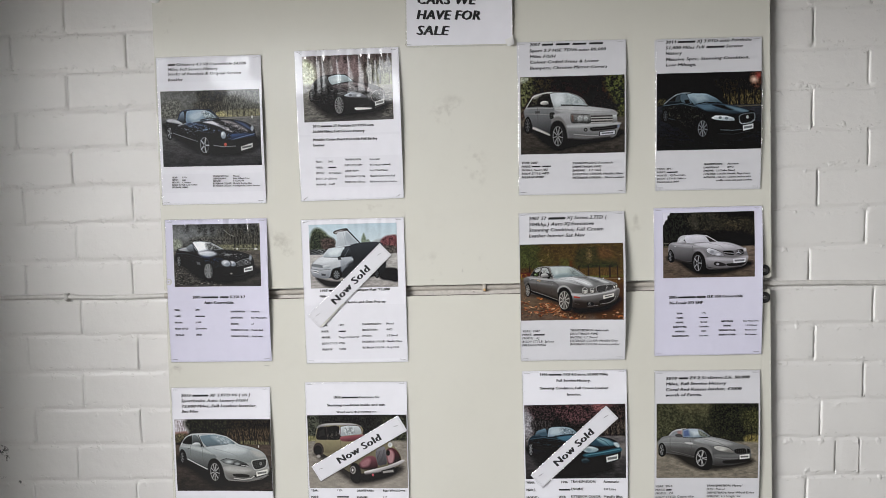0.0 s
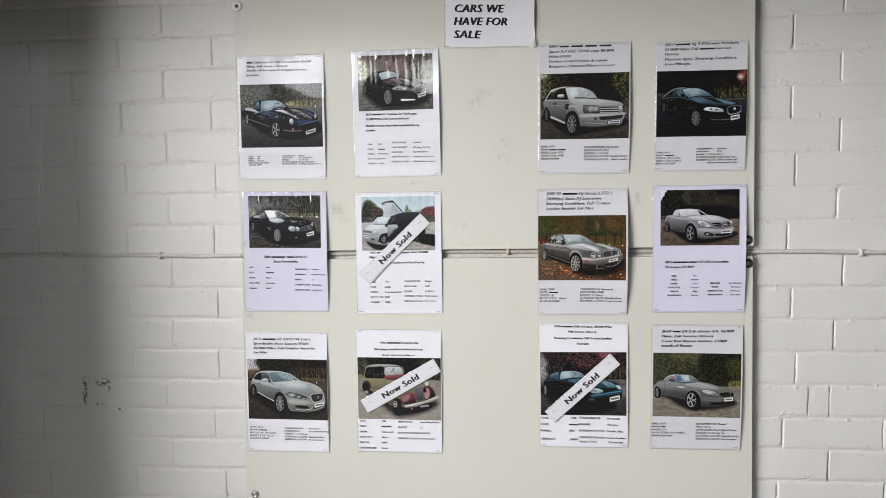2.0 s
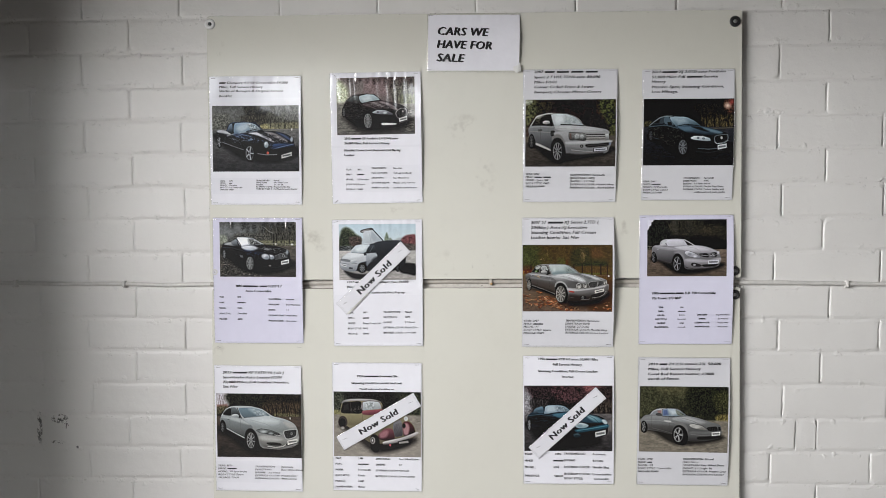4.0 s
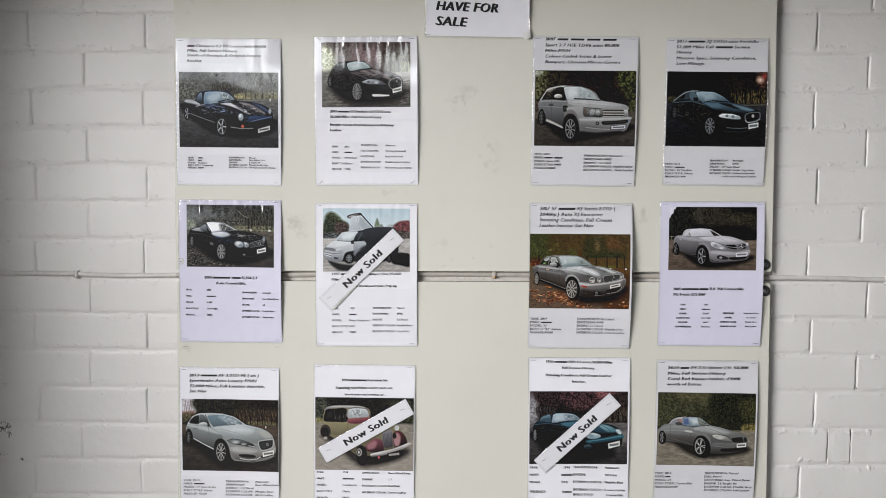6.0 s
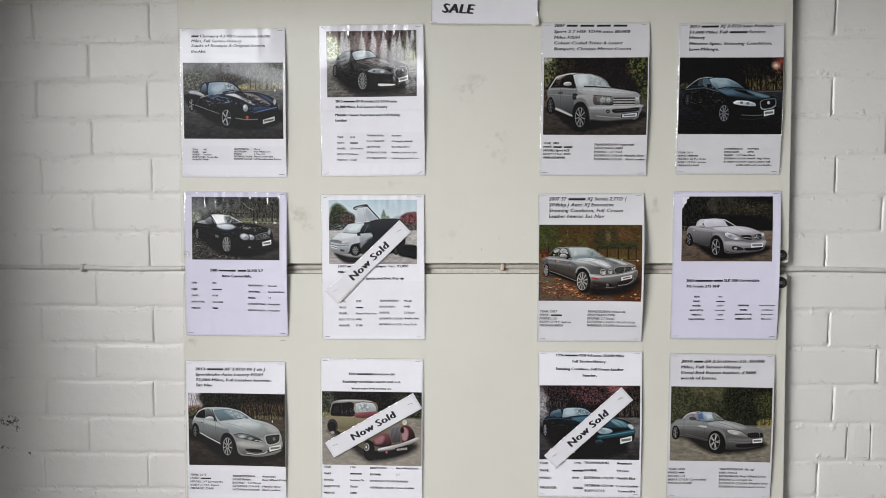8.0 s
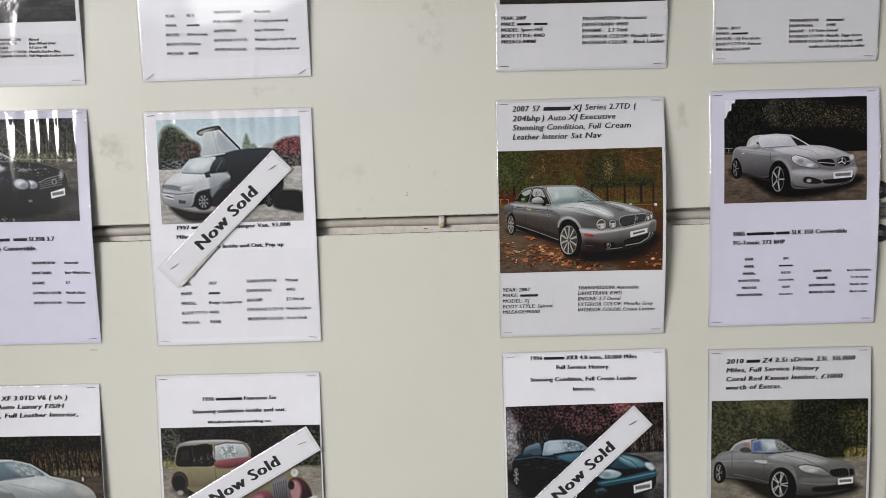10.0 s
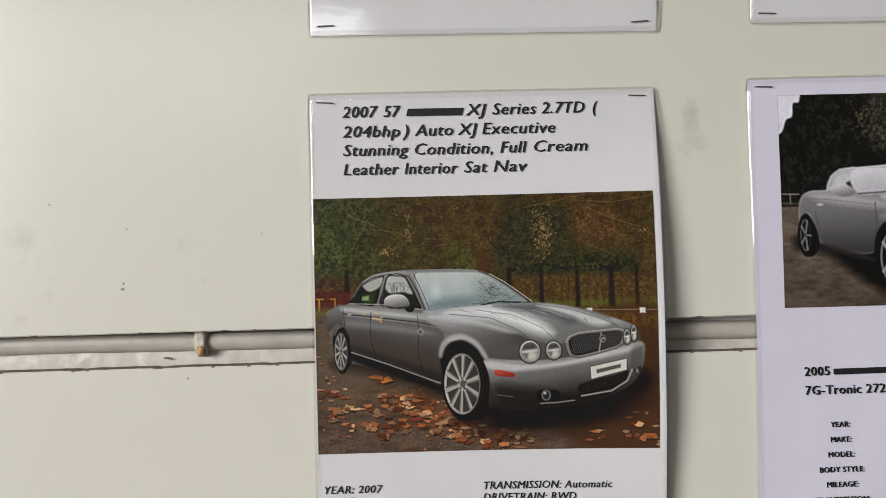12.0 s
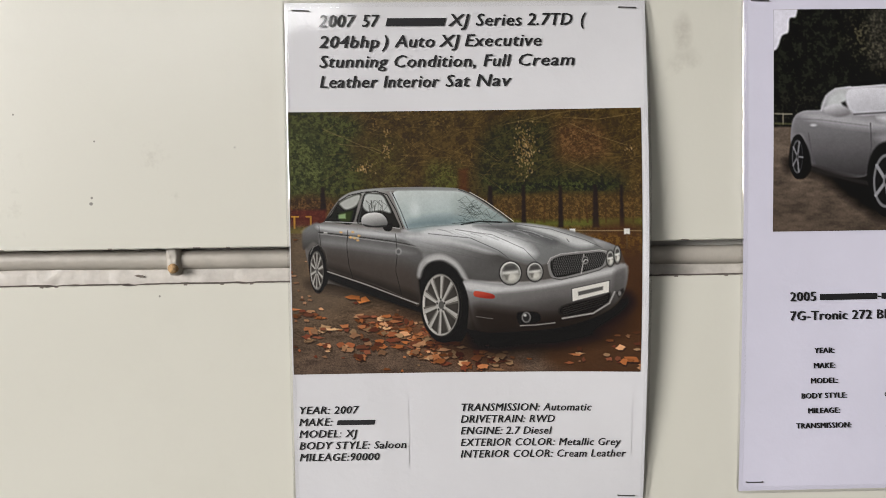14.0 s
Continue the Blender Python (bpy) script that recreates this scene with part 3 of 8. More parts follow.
        for k in range(spokes):
            for d in ((-0.13, 0.13) if twin else (0,)):
                b_ = 2 * math.pi * k / spokes + 0.35 + d
                self.line([(cx, cy), (cx + 0.93 * rx * math.sin(b_), cy - 0.93 * ry * math.cos(b_))], rx * wide * (0.6 if twin else 1.2), rim)
        self.oval(cx, cy, rx * 0.24, ry * 0.24, tuple(c * 0.85 for c in rim))
        self.oval(cx, cy, rx * 0.11, ry * 0.11, (60, 60, 62))

    def plate(self, text, bar=(52, 52, 54), face=(182, 182, 180)):
        """A number plate whose number is a plain bar."""
        p = pts_of(text)
        self.poly(p, face, 1, 0, False)
        mid = np.mean(p, 0)
        self.poly([tuple(mid + (np.array(q) - mid) * (0.8, 0.42)) for q in p], bar, 0.62, 0, False)

    def leaves(self, text, count, size, colours):
        pts = rounded(pts_of(text))
        xs, ys = [p[0] for p in pts], [p[1] for p in pts]
        made = 0
        while made < count:
            x, y = self.rng.uniform(min(xs), max(xs)), self.rng.uniform(min(ys), max(ys))
            inside = False
            for (xa, ya), (xb, yb) in zip(pts, pts[1:] + pts[:1]):
                if (ya > y) != (yb > y) and x < (xb - xa) * (y - ya) / (yb - ya) + xa:
                    inside = not inside
            if not inside:
                continue
            made += 1
            w, h, n = size * self.rng.uniform(0.5, 1.6), size * self.rng.uniform(0.3, 0.75), 2 * self.rng.randint(4, 6)
            a0, lobe = self.rng.rand() * 6, (0.95, 0.72)
            leaf = [(x + w * math.cos(a0 + 6.28 * k / n) * lobe[k % 2] * self.rng.uniform(0.55, 1.25), y + h * math.sin(a0 + 6.28 * k / n) * lobe[k % 2] * self.rng.uniform(0.55, 1.25)) for k in range(n)]
            c = np.array(colours[self.rng.randint(len(colours))]) * self.rng.uniform(0.65, 1.15)
            self.poly([(px + w * 0.15, py + h * 0.5) for px, py in leaf], (38, 28, 22), 0.5, 0, False)
            self.poly(leaf, tuple(np.clip(c, 0, 255)), 0.95, 0, False)

    def finish(self):
        """A last fine mottle, and the colours in linear light."""
        g = (self.cloud(self.cell * 4, None, 3, 0.9) - 0.5)[..., None]
        soft = self.c
        for axis in (0, 1):
            pad = [(3, 3) if n == axis else (0, 0) for n in range(3)]
            wide = np.pad(soft, pad, mode="edge")
            soft = sum(np.take(wide, range(k, k + soft.shape[axis]), axis) for k in range(7)) / 7
        unit = self.x.max() - self.x.min()
        mott = (self.cloud(unit / 18) - 0.5)[..., None]
        if self.crisp:
            fine = self.c
            for axis in (0, 1):
                fine = 0.5 * fine + 0.25 * (np.roll(fine, 1, axis) + np.roll(fine, -1, axis))
            s = fine + 0.75 * (fine - soft)
            grey = np.clip(s.mean(2, keepdims=True), 0.02, 1)
            deep = np.clip(np.where(grey < 0.4, 0.4 - (0.4 - grey) * 1.38, 0.4 + (grey - 0.4) * 1.03) - 0.01, 0.015, 1)
            s = (deep + 1.0 * (s - grey) * np.minimum(1, deep / grey)) * (1 + 0.06 * g + 0.05 * mott)
        else:
            s = self.c + 0.25 * (self.c - soft)
            s = np.clip((s - 0.47) * 1.15 + 0.46, 0.012, 1) * (1 + 0.05 * g + 0.06 * mott)
        s = np.clip(s, 0.01, 1)
        lin = np.where(s <= 0.04045, s / 12.92, ((s + 0.055) / 1.055) ** 2.4)
        return np.clip(lin - 0.004, 0.0012, 1)


def chimaera(k):
    k.over(29, 28, 562, 435)
    k.wood((58, 58, 53), (86, 87, 80), (112, 113, 104), 24, 0.45)
    # grey haze: glare on the film, put into the ink
    k.patch("29,28 235,28 228,100 150,130 29,150", (98, 99, 97), (124, 126, 124), 22, 0.8, 30)
    k.patch("29,90 130,84 130,165 29,175", (74, 74, 68), (150, 150, 138), 9, 0.7, 14, 0.5)
    k.patch("232,28 395,28 385,100 370,150 330,160 270,120 236,80", (34, 33, 28), (74, 72, 60), 10, 0.95, 12)
    k.patch("395,28 562,28 562,130 400,130", (72, 74, 68), (112, 115, 106), 10, 0.85, 16)
    k.patch("210,92 400,96 410,172 330,176 240,130", (48, 45, 38), (112, 106, 90), 5, 0.85, 10, 0.5, 0.35)
    k.patch("350,140 562,132 562,168 345,172", (126, 120, 84), (200, 192, 142), 8, 0.95, 5)
    k.patch("380,60 562,60 562,162 380,160", (50, 48, 42), (118, 118, 106), 6, 0.6, 8, 0.42, 0.6)
    k.trunks((382, 414, 446, 470, 500, 540), 90, 170, 7, (40, 37, 30), 0.75)
    k.ground(172, (104, 104, 102), (52, 51, 55), 0.13, 7)
    k.line("340,182 562,174", 5, (138, 136, 128), 0.6, 4)
    k.oval(519, 176, 4.5, 8, (206, 206, 200), 0.9, 2)
    k.poly("40,225 110,290 200,345 300,372 450,370 562,330 562,290 300,250 60,200", (15, 15, 18), 0.94, 18)
    k.poly("52,215 55,190 66,178 110,182 122,160 134,138 162,130 230,127 292,132 316,154 338,181 420,189 480,204 514,224 531,255 536,286 528,312 500,330 400,346 310,338 286,330 226,316 150,290 84,266 58,250", ((38, 43, 56), (10, 11, 15), 280, 170, 300, 345))
    # rear deck and side
    k.poly("57,184 74,176 112,183 140,198 136,210 100,200 66,194", (206, 208, 212), 0.92, 4)
    k.patch("60,196 130,206 210,214 236,250 220,296 130,270 66,236", (9, 10, 14), (140, 144, 150), 8, 0.55, 8, 0.7, 1.8)
    k.patch("150,200 240,196 250,250 200,280 150,240", (12, 14, 22), (150, 158, 172), 10, 0.6, 8, 0.64, 1.4)
    k.line("82,226 120,246 214,300", 3.4, (12, 12, 15), 0.9, 2)
    k.line("88,252 150,276 218,300", 3, (170, 172, 176), 0.75, 2)
    k.line("120,212 146,206 164,200", 5, (176, 178, 180), 0.75, 3)
    k.poly("120,180 133,148 150,141 152,192 134,196", ((126, 146, 166), (40, 50, 62), 136, 142, 142, 194))
    k.line("118,184 132,142 164,130 230,127", 4, (58, 74, 104), 0.95)
    k.line("154,196 160,138", 5, (22, 26, 36))
    k.poly("162,196 167,138 200,132 266,134 302,150 326,180 290,184 240,190 200,198", ((136, 160, 182), (96, 116, 134), 240, 132, 250, 196))
    k.poly("176,166 214,140 262,138 240,176 200,190", (196, 208, 216), 0.75, 12)
    k.patch("250,136 300,150 324,178 270,184", (96, 106, 108), (204, 212, 214), 7, 0.8, 8)
    k.poly("190,196 230,188 250,196 214,204", (196, 206, 214), 0.7, 5)
    k.line("162,134 210,128 292,131 318,154 340,182", 4, (36, 52, 84))
    k.line("240,186 290,176 330,182", 4.5, (12, 14, 18), 0.95, 2)
    # bonnet
    k.poly("200,200 260,192 340,184 420,190 486,208 520,234 528,262 470,272 420,268 380,246 330,226 270,214", ((30, 36, 50), (14, 16, 24), 360, 184, 370, 272), 1, 5)
    k.poly("160,202 212,202 262,214 318,236 346,258 300,262 240,240 180,222", ((88, 112, 152), (24, 32, 50), 230, 200, 250, 262), 0.9, 7)
    k.patch("170,204 260,216 330,244 280,256 200,226", (16, 20, 34), (150, 168, 196), 8, 0.7, 7, 0.58, 1.8)
    k.poly("252,197 310,192 352,206 392,232 410,254 388,250 344,226 300,210", (222, 222, 228), 0.95, 4)
    k.poly("306,192 330,188 392,214 440,246 420,254 380,228", (26, 28, 36), 0.95, 4)
    k.poly("350,190 402,196 456,222 494,250 470,252 424,230 384,208", (184, 176, 174), 0.85, 6)
    k.poly("420,192 470,204 506,228 514,246 494,240 460,218", (70, 86, 122), 0.9, 6)
    k.patch("330,196 430,212 490,256 420,262 360,232", (14, 15, 22), (170, 168, 172), 8, 0.55, 7, 0.55, 1.6)
    k.poly("388,266 440,262 500,262 528,268 530,282 470,290 410,300 390,288", ((58, 86, 138), (26, 36, 62), 450, 262, 456, 300), 0.9, 6)
    k.line("398,298 450,284 528,266", 3, (150, 166, 196), 0.7, 3)
    k.patch("330,240 376,250 400,262 396,300 376,296", (12, 14, 20), (84, 102, 136), 7, 0.7, 6, 0.55)
    k.poly("384,302 470,292 534,284 528,314 470,332 396,338", (10, 11, 14), 0.92, 6)
    k.oval(361, 270, 18, 24, (20, 24, 32), 1, 3)
    k.oval(360, 270, 14, 20, ((200, 208, 214), (120, 132, 142), 356, 252, 366, 292), 0.95, 3)
    k.oval(356, 263, 6, 8, (228, 232, 236), 0.8, 4)
    k.oval(517, 238, 8, 15, (180, 188, 196), 0.9, 3)
    k.oval(369, 320, 8, 9.5, (176, 82, 66), 0.95, 2)
    k.line("306,324 360,332 424,330", 4, (176, 178, 182), 0.75, 3)
    k.poly("224,322 230,284 250,266 272,270 290,296 294,340 276,372 244,368", (9, 9, 11), 1, 4)
    k.wheel(256, 321, 24, 43, 5, (186, 190, 196), wide=0.26)
    k.wheel(70, 252, 12, 29, 5, (178, 182, 188), wide=0.28)
    k.plate("453,333 517,314 516,338 453,356")


def caviar_saloon(k):
    k.over(48, 32, 527, 390)
    # dark tones lifted throughout: the film's veiling glare is in these ink colours
    k.wood((84, 76, 74), (104, 94, 92), (132, 124, 122), 16, 0.5)
    k.patch("110,40 380,36 400,130 330,150 200,130 110,130", (100, 84, 84), (134, 116, 116), 7, 0.85, 18)
    k.patch("100,40 210,40 200,130 110,130", (86, 84, 80), (124, 120, 116), 9, 0.7, 14)
    k.patch("370,60 527,50 527,160 390,170", (66, 64, 58), (122, 120, 110), 9, 0.8, 14)
    for x, n in ((130, 20), (168, 30), (196, 16), (240, 26), (282, 34), (312, 22), (352, 44), (380, 60), (404, 30), (440, 44), (470, 24), (500, 38)):
        k.patch(f"{x - 14},32 {x + 14},32 {x + 9},{36 + n} {x - 8},{40 + n}", (44, 36, 36), (92, 76, 74), 6, 0.75, 7)
    k.patch("48,56 90,64 118,110 112,180 48,190", (150, 156, 126), (214, 218, 194), 10, 0.95, 14)
    k.patch("436,150 527,142 527,206 450,206", (126, 132, 100), (196, 204, 156), 8, 0.9, 7)
    k.patch("400,120 527,116 527,200 410,200", (60, 58, 50), (140, 142, 122), 6, 0.6, 8, 0.45, 0.3)
    k.trunks((398, 424, 440, 474, 508), 110, 196, 9, (52, 48, 42), 0.8)
    k.ground(200, (132, 130, 122), (68, 66, 64), 0.16, 8)
    k.patch("48,200 110,206 130,300 200,390 48,390", (78, 76, 72), (120, 118, 110), 14, 0.6, 16, 0.45, 1.6)
    k.patch("440,250 527,240 527,350 470,360", (62, 60, 56), (142, 138, 128), 8, 0.75, 10, 0.5, 1.8)
    k.c = np.clip(k.c * 1.16, 0, 1)
    k.poly("92,260 110,310 200,370 420,366 500,330 500,280 200,240", (36, 31, 31), 0.9, 22)
    k.poly("86,232 96,190 120,160 150,138 200,133 262,136 298,152 332,178 400,192 452,210 482,236 486,282 470,322 420,342 320,348 262,348 200,336 140,312 100,282 88,258", ((62, 52, 54), (30, 23, 26), 300, 140, 290, 348))
    k.patch("92,196 180,186 224,206 230,270 200,310 110,284", (36, 31, 31), (96, 92, 84), 10, 0.4, 10, 0.6, 1.6)
    k.poly("112,178 128,160 152,146 180,146 192,188 150,186", ((104, 110, 108), (60, 62, 62), 150, 146, 152, 188), 0.95, 4)
    k.poly("146,176 166,170 178,184 158,190", (62, 60, 58), 0.95, 2)
    k.line("94,196 122,160 152,138 200,133", 3, (150, 148, 144), 0.6, 2)
    k.line("180,148 196,190", 4, (50, 46, 46), 0.9)
    k.poly("186,150 230,137 274,140 312,172 254,180 204,190", ((190, 204, 208), (142, 156, 160), 240, 138, 250, 190))
    k.poly("204,164 250,144 262,168 216,182", (216, 224, 226), 0.7, 10)
    k.line("184,146 230,134 280,138 318,172", 4, (70, 62, 62), 0.9, 2)
    k.line("204,192 256,182 318,174", 4, (36, 32, 33), 0.9, 2)
    k.poly("206,196 270,184 340,180 404,194 452,214 470,230 410,240 340,232 262,226", ((84, 72, 74), (48, 38, 41), 330, 180, 336, 240), 0.95, 5)
    k.poly("258,192 286,188 318,202 340,218 316,216 286,206", (200, 194, 192), 0.8, 5)
    k.poly("312,186 340,186 386,206 424,236 400,234 360,212", (176, 166, 166), 0.8, 5)
    k.patch("214,196 300,190 420,222 380,236 280,216", (40, 32, 34), (156, 146, 146), 7, 0.5, 7, 0.55, 2.0)
    k.line("210,200 262,216 300,236", 4, (120, 110, 112), 0.6, 4)
    k.poly("266,250 300,236 350,240 388,258 386,267 330,264 290,259", ((176, 182, 188), (92, 92, 98), 320, 236, 328, 268), 1, 2)
    k.oval(300, 250, 8, 7, (72, 74, 80), 0.7, 2)
    k.oval(344, 254, 12, 7, (214, 218, 222), 0.8, 3)
    k.line("264,248 298,233 350,236 392,258", 3, (28, 22, 24), 0.9)
    k.poly("410,252 438,228 470,230 482,254 477,282 440,294 416,284", (148, 144, 144), 1, 2)
    k.poly("414,254 440,232 468,234 477,255 472,279 441,289 420,281", (44, 40, 41), 1, 2)
    for n in range(5):
        k.line([(420 + n * 11, 248 - n * 3), (424 + n * 11, 284 - n * 2)], 1.4, (86, 82, 82), 0.7)
    k.oval(454, 248, 6, 6, (166, 162, 160), 0.85, 2)
    k.poly("290,272 400,276 424,300 410,330 320,338 284,310", (30, 23, 26), 0.9, 10)
    k.poly("320,320 344,318 410,323 402,330 350,332 326,331", (230, 230, 228), 0.95, 2)
    k.line("430,322 484,304", 3, (110, 104, 104), 0.7, 2)
    k.poly("206,310 212,270 230,252 254,254 272,286 274,334 254,360 222,352", (22, 20, 21), 1, 5)
    k.wheel(238, 303, 24, 45, 13, (186, 186, 186), wide=0.11)
    k.wheel(91, 246, 9, 25, 8, (150, 150, 148), wide=0.2)
    k.plate("430,292 480,275 480,301 431,314", (70, 68, 68), (206, 206, 204))


def silver_suv(k):
    k.over(84, 6, 640, 427)
    k.wood((48, 18, 20), (74, 24, 27), (92, 34, 36), 34, 0.35)
    k.patch("84,6 160,6 190,60 150,110 100,180 84,190", (52, 56, 36), (112, 116, 74), 12, 0.95, 14)
    k.patch("84,6 126,6 120,30 84,40", (124, 128, 110), (196, 200, 184), 9, 0.9, 8)
    k.patch("150,6 260,6 240,90 170,96", (36, 34, 24), (74, 68, 42), 12, 0.85, 18)
    k.patch("540,6 640,6 640,260 590,210 560,130 530,60", (40, 48, 24), (98, 106, 54), 12, 0.95, 18)
    k.patch("440,110 560,120 590,200 470,170", (34, 22, 17), (60, 40, 28), 12, 0.9, 18)
    k.patch("590,200 640,190 640,260 596,250", (52, 54, 30), (96, 96, 54), 8, 0.85, 8)
    k.ground(232, (88, 80, 72), (66, 59, 53), 0.1, 16)
    k.patch("84,190 116,186 110,250 84,260", (70, 62, 52), (110, 100, 84), 10, 0.7, 10)
    k.poly("100,290 150,310 230,380 290,402 420,380 580,350 630,310 400,290 200,270", (20, 17, 16), 0.93, 16)
    k.poly("108,250 112,172 128,166 150,112 190,97 240,89 332,95 388,110 424,136 452,171 530,184 590,199 600,240 602,262 613,280 602,312 582,342 500,354 400,357 340,356 326,310 290,262 252,290 244,326 150,290 112,282", ((158, 159, 160), (98, 98, 99), 300, 90, 310, 356))
    # glass
    k.poly("118,168 150,120 195,103 236,99 254,171 190,170", ((58, 56, 50), (30, 29, 27), 170, 104, 180, 170), 1, 3)
    k.patch("124,160 152,124 176,116 168,160", (36, 36, 28), (86, 84, 66), 7, 0.8, 5)
    k.line("188,106 180,168", 5, (26, 25, 24), 0.9, 2)
    k.line("118,168 150,116 196,100 240,93 300,94", 5, (196, 195, 190), 0.9, 3)
    k.poly("150,116 176,106 200,104 180,118 158,126", (206, 206, 200), 0.6, 6)
    k.line("240,100 258,172", 6, (60, 60, 58), 0.9, 2)
    k.poly("192,146 206,138 230,140 235,154 214,160 194,156", ((232, 232, 228), (120, 120, 116), 210, 138, 214, 160), 1, 2)
    k.poly("244,104 262,97 340,99 396,122 440,167 380,164 310,164 268,172", ((196, 204, 206), (148, 156, 158), 330, 98, 340, 172))
    k.poly("262,122 300,104 330,130 300,158 274,160", (222, 228, 230), 0.7, 14)
    k.patch("330,102 392,124 430,164 340,160", (130, 140, 140), (196, 204, 206), 14, 0.45, 12)
    k.line("242,99 262,93 340,95 398,118 448,170", 4, (108, 108, 106), 0.95, 2)
    k.line("304,162 360,164 446,172", 6, (40, 39, 38), 0.95, 2)
    # bonnet and side
    k.poly("258,176 320,170 450,174 536,188 594,202 598,222 540,222 450,218 350,212 290,198", ((176, 177, 178), (142, 143, 144), 420, 172, 424, 222), 1, 4)
    k.poly("300,180 440,180 560,200 500,206 380,196", (196, 198, 200), 0.6, 10)
    k.line("262,184 350,190 470,200 590,208", 2.4, (138, 137, 134), 0.6, 3)
    k.poly("112,174 254,174 262,196 250,240 244,322 160,288 128,262 112,244", ((124, 126, 128), (66, 67, 69), 180, 176, 190, 310), 0.97, 4)
    k.line("112,178 190,176 256,178", 3, (196, 195, 192), 0.7, 3)
    k.line("176,174 178,290", 2.2, (84, 83, 82), 0.7, 1)
    k.line("112,206 180,208 250,214", 3, (166, 165, 163), 0.6, 3)
    k.poly("162,192 188,190 188,204 164,206", (70, 69, 68), 0.7, 3)
    k.poly("242,204 264,202 268,214 262,232 244,234", (48, 47, 46), 0.95, 3)
    for y in (210, 218, 226):
        k.line([(245, y), (264, y - 2)], 1.4, (108, 107, 105), 0.7)
    k.poly("150,278 180,288 240,318 236,328 190,308 150,292", (196, 194, 190), 0.9, 4)
    k.poly("152,292 240,330 240,342 170,312", (26, 23, 22), 0.95, 5)
    k.poly("262,214 300,206 352,212 356,260 400,264 602,262 612,282 600,312 584,334 500,344 400,348 344,344 330,290 300,244 270,236", ((164, 165, 166), (106, 106, 107), 430, 206, 430, 346), 1, 4)
    k.poly("340,272 460,268 600,264 606,274 480,282 350,286", (190, 192, 193), 0.7, 6)
    k.poly("344,304 430,314 500,320 500,334 400,346 350,340", (96, 97, 98), 0.7, 8)
    k.poly("250,250 268,228 296,226 322,256 332,300 318,290 296,250 270,246", (110, 108, 106), 0.9, 5)
    # lamps and grille
    k.poly("354,212 400,214 452,219 459,263 400,262 358,258", ((120, 120, 118), (58, 58, 57), 400, 214, 404, 264), 1, 2)
    k.poly("356,218 368,218 370,252 360,252", (100, 72, 64), 0.7, 4)
    k.oval(405, 237, 16, 15, ((210, 214, 214), (120, 122, 122), 405, 224, 405, 252), 0.9, 5)
    k.oval(434, 238, 12, 14, ((216, 220, 220), (130, 132, 132), 434, 226, 434, 252), 0.9, 5)
    k.line("355,212 400,213 454,218", 2.4, (60, 59, 58), 0.9)
    k.patch("380,222 450,224 452,258 382,256", (60, 60, 60), (190, 194, 194), 6, 0.25, 4)
    k.poly("460,221 574,221 581,265 463,266", (112, 110, 108), 1, 2)
    for y in (227, 241, 255):
        k.line([(464, y), (572, y)], 5.5, (58, 56, 55), 0.95, 1)
        k.line([(463, y + 7), (575, y + 7)], 4.5, (168, 166, 163), 0.95, 1)
    k.poly("577,224 596,222 601,258 584,262", ((206, 210, 210), (96, 97, 97), 586, 222, 592, 262), 0.95, 3)
    k.poly("460,288 530,284 596,277 603,286 588,298 530,304 468,307", (46, 44, 44), 1, 3)
    k.line("470,296 590,288", 2, (96, 94, 92), 0.7)
    k.oval(433, 299, 10, 10, (56, 55, 54), 1, 2)
    k.oval(433, 299, 5, 5, (116, 115, 113), 0.9, 2)
    k.oval(606, 284, 7, 8, (110, 120, 140), 0.8, 3)
    k.line("380,332 440,338 500,340 590,324", 5, (110, 107, 104), 0.8, 3)
    k.line("370,322 440,330 500,332", 3, (206, 205, 202), 0.6, 3)
    k.poly("340,344 430,350 560,340 540,360 430,368 346,362", (34, 31, 29), 0.9, 6)
    k.poly("244,330 250,272 272,248 304,254 328,300 334,360 316,404 264,396", (15, 14, 14), 1, 5)
    k.wheel(284, 330, 28, 55, 9, (166, 167, 168), wide=0.13)
    k.poly("104,262 114,230 132,234 146,270 142,306 112,304", (18, 17, 17), 1, 4)
    k.wheel(122, 268, 12, 36, 8, (134, 134, 134), wide=0.16)
    k.poly("506,311 592,303 590,329 506,334", (50, 50, 56), 1, 1, False)
    k.plate("510,314 588,306 587,327 510,332", (56, 56, 62), (190, 192, 198))


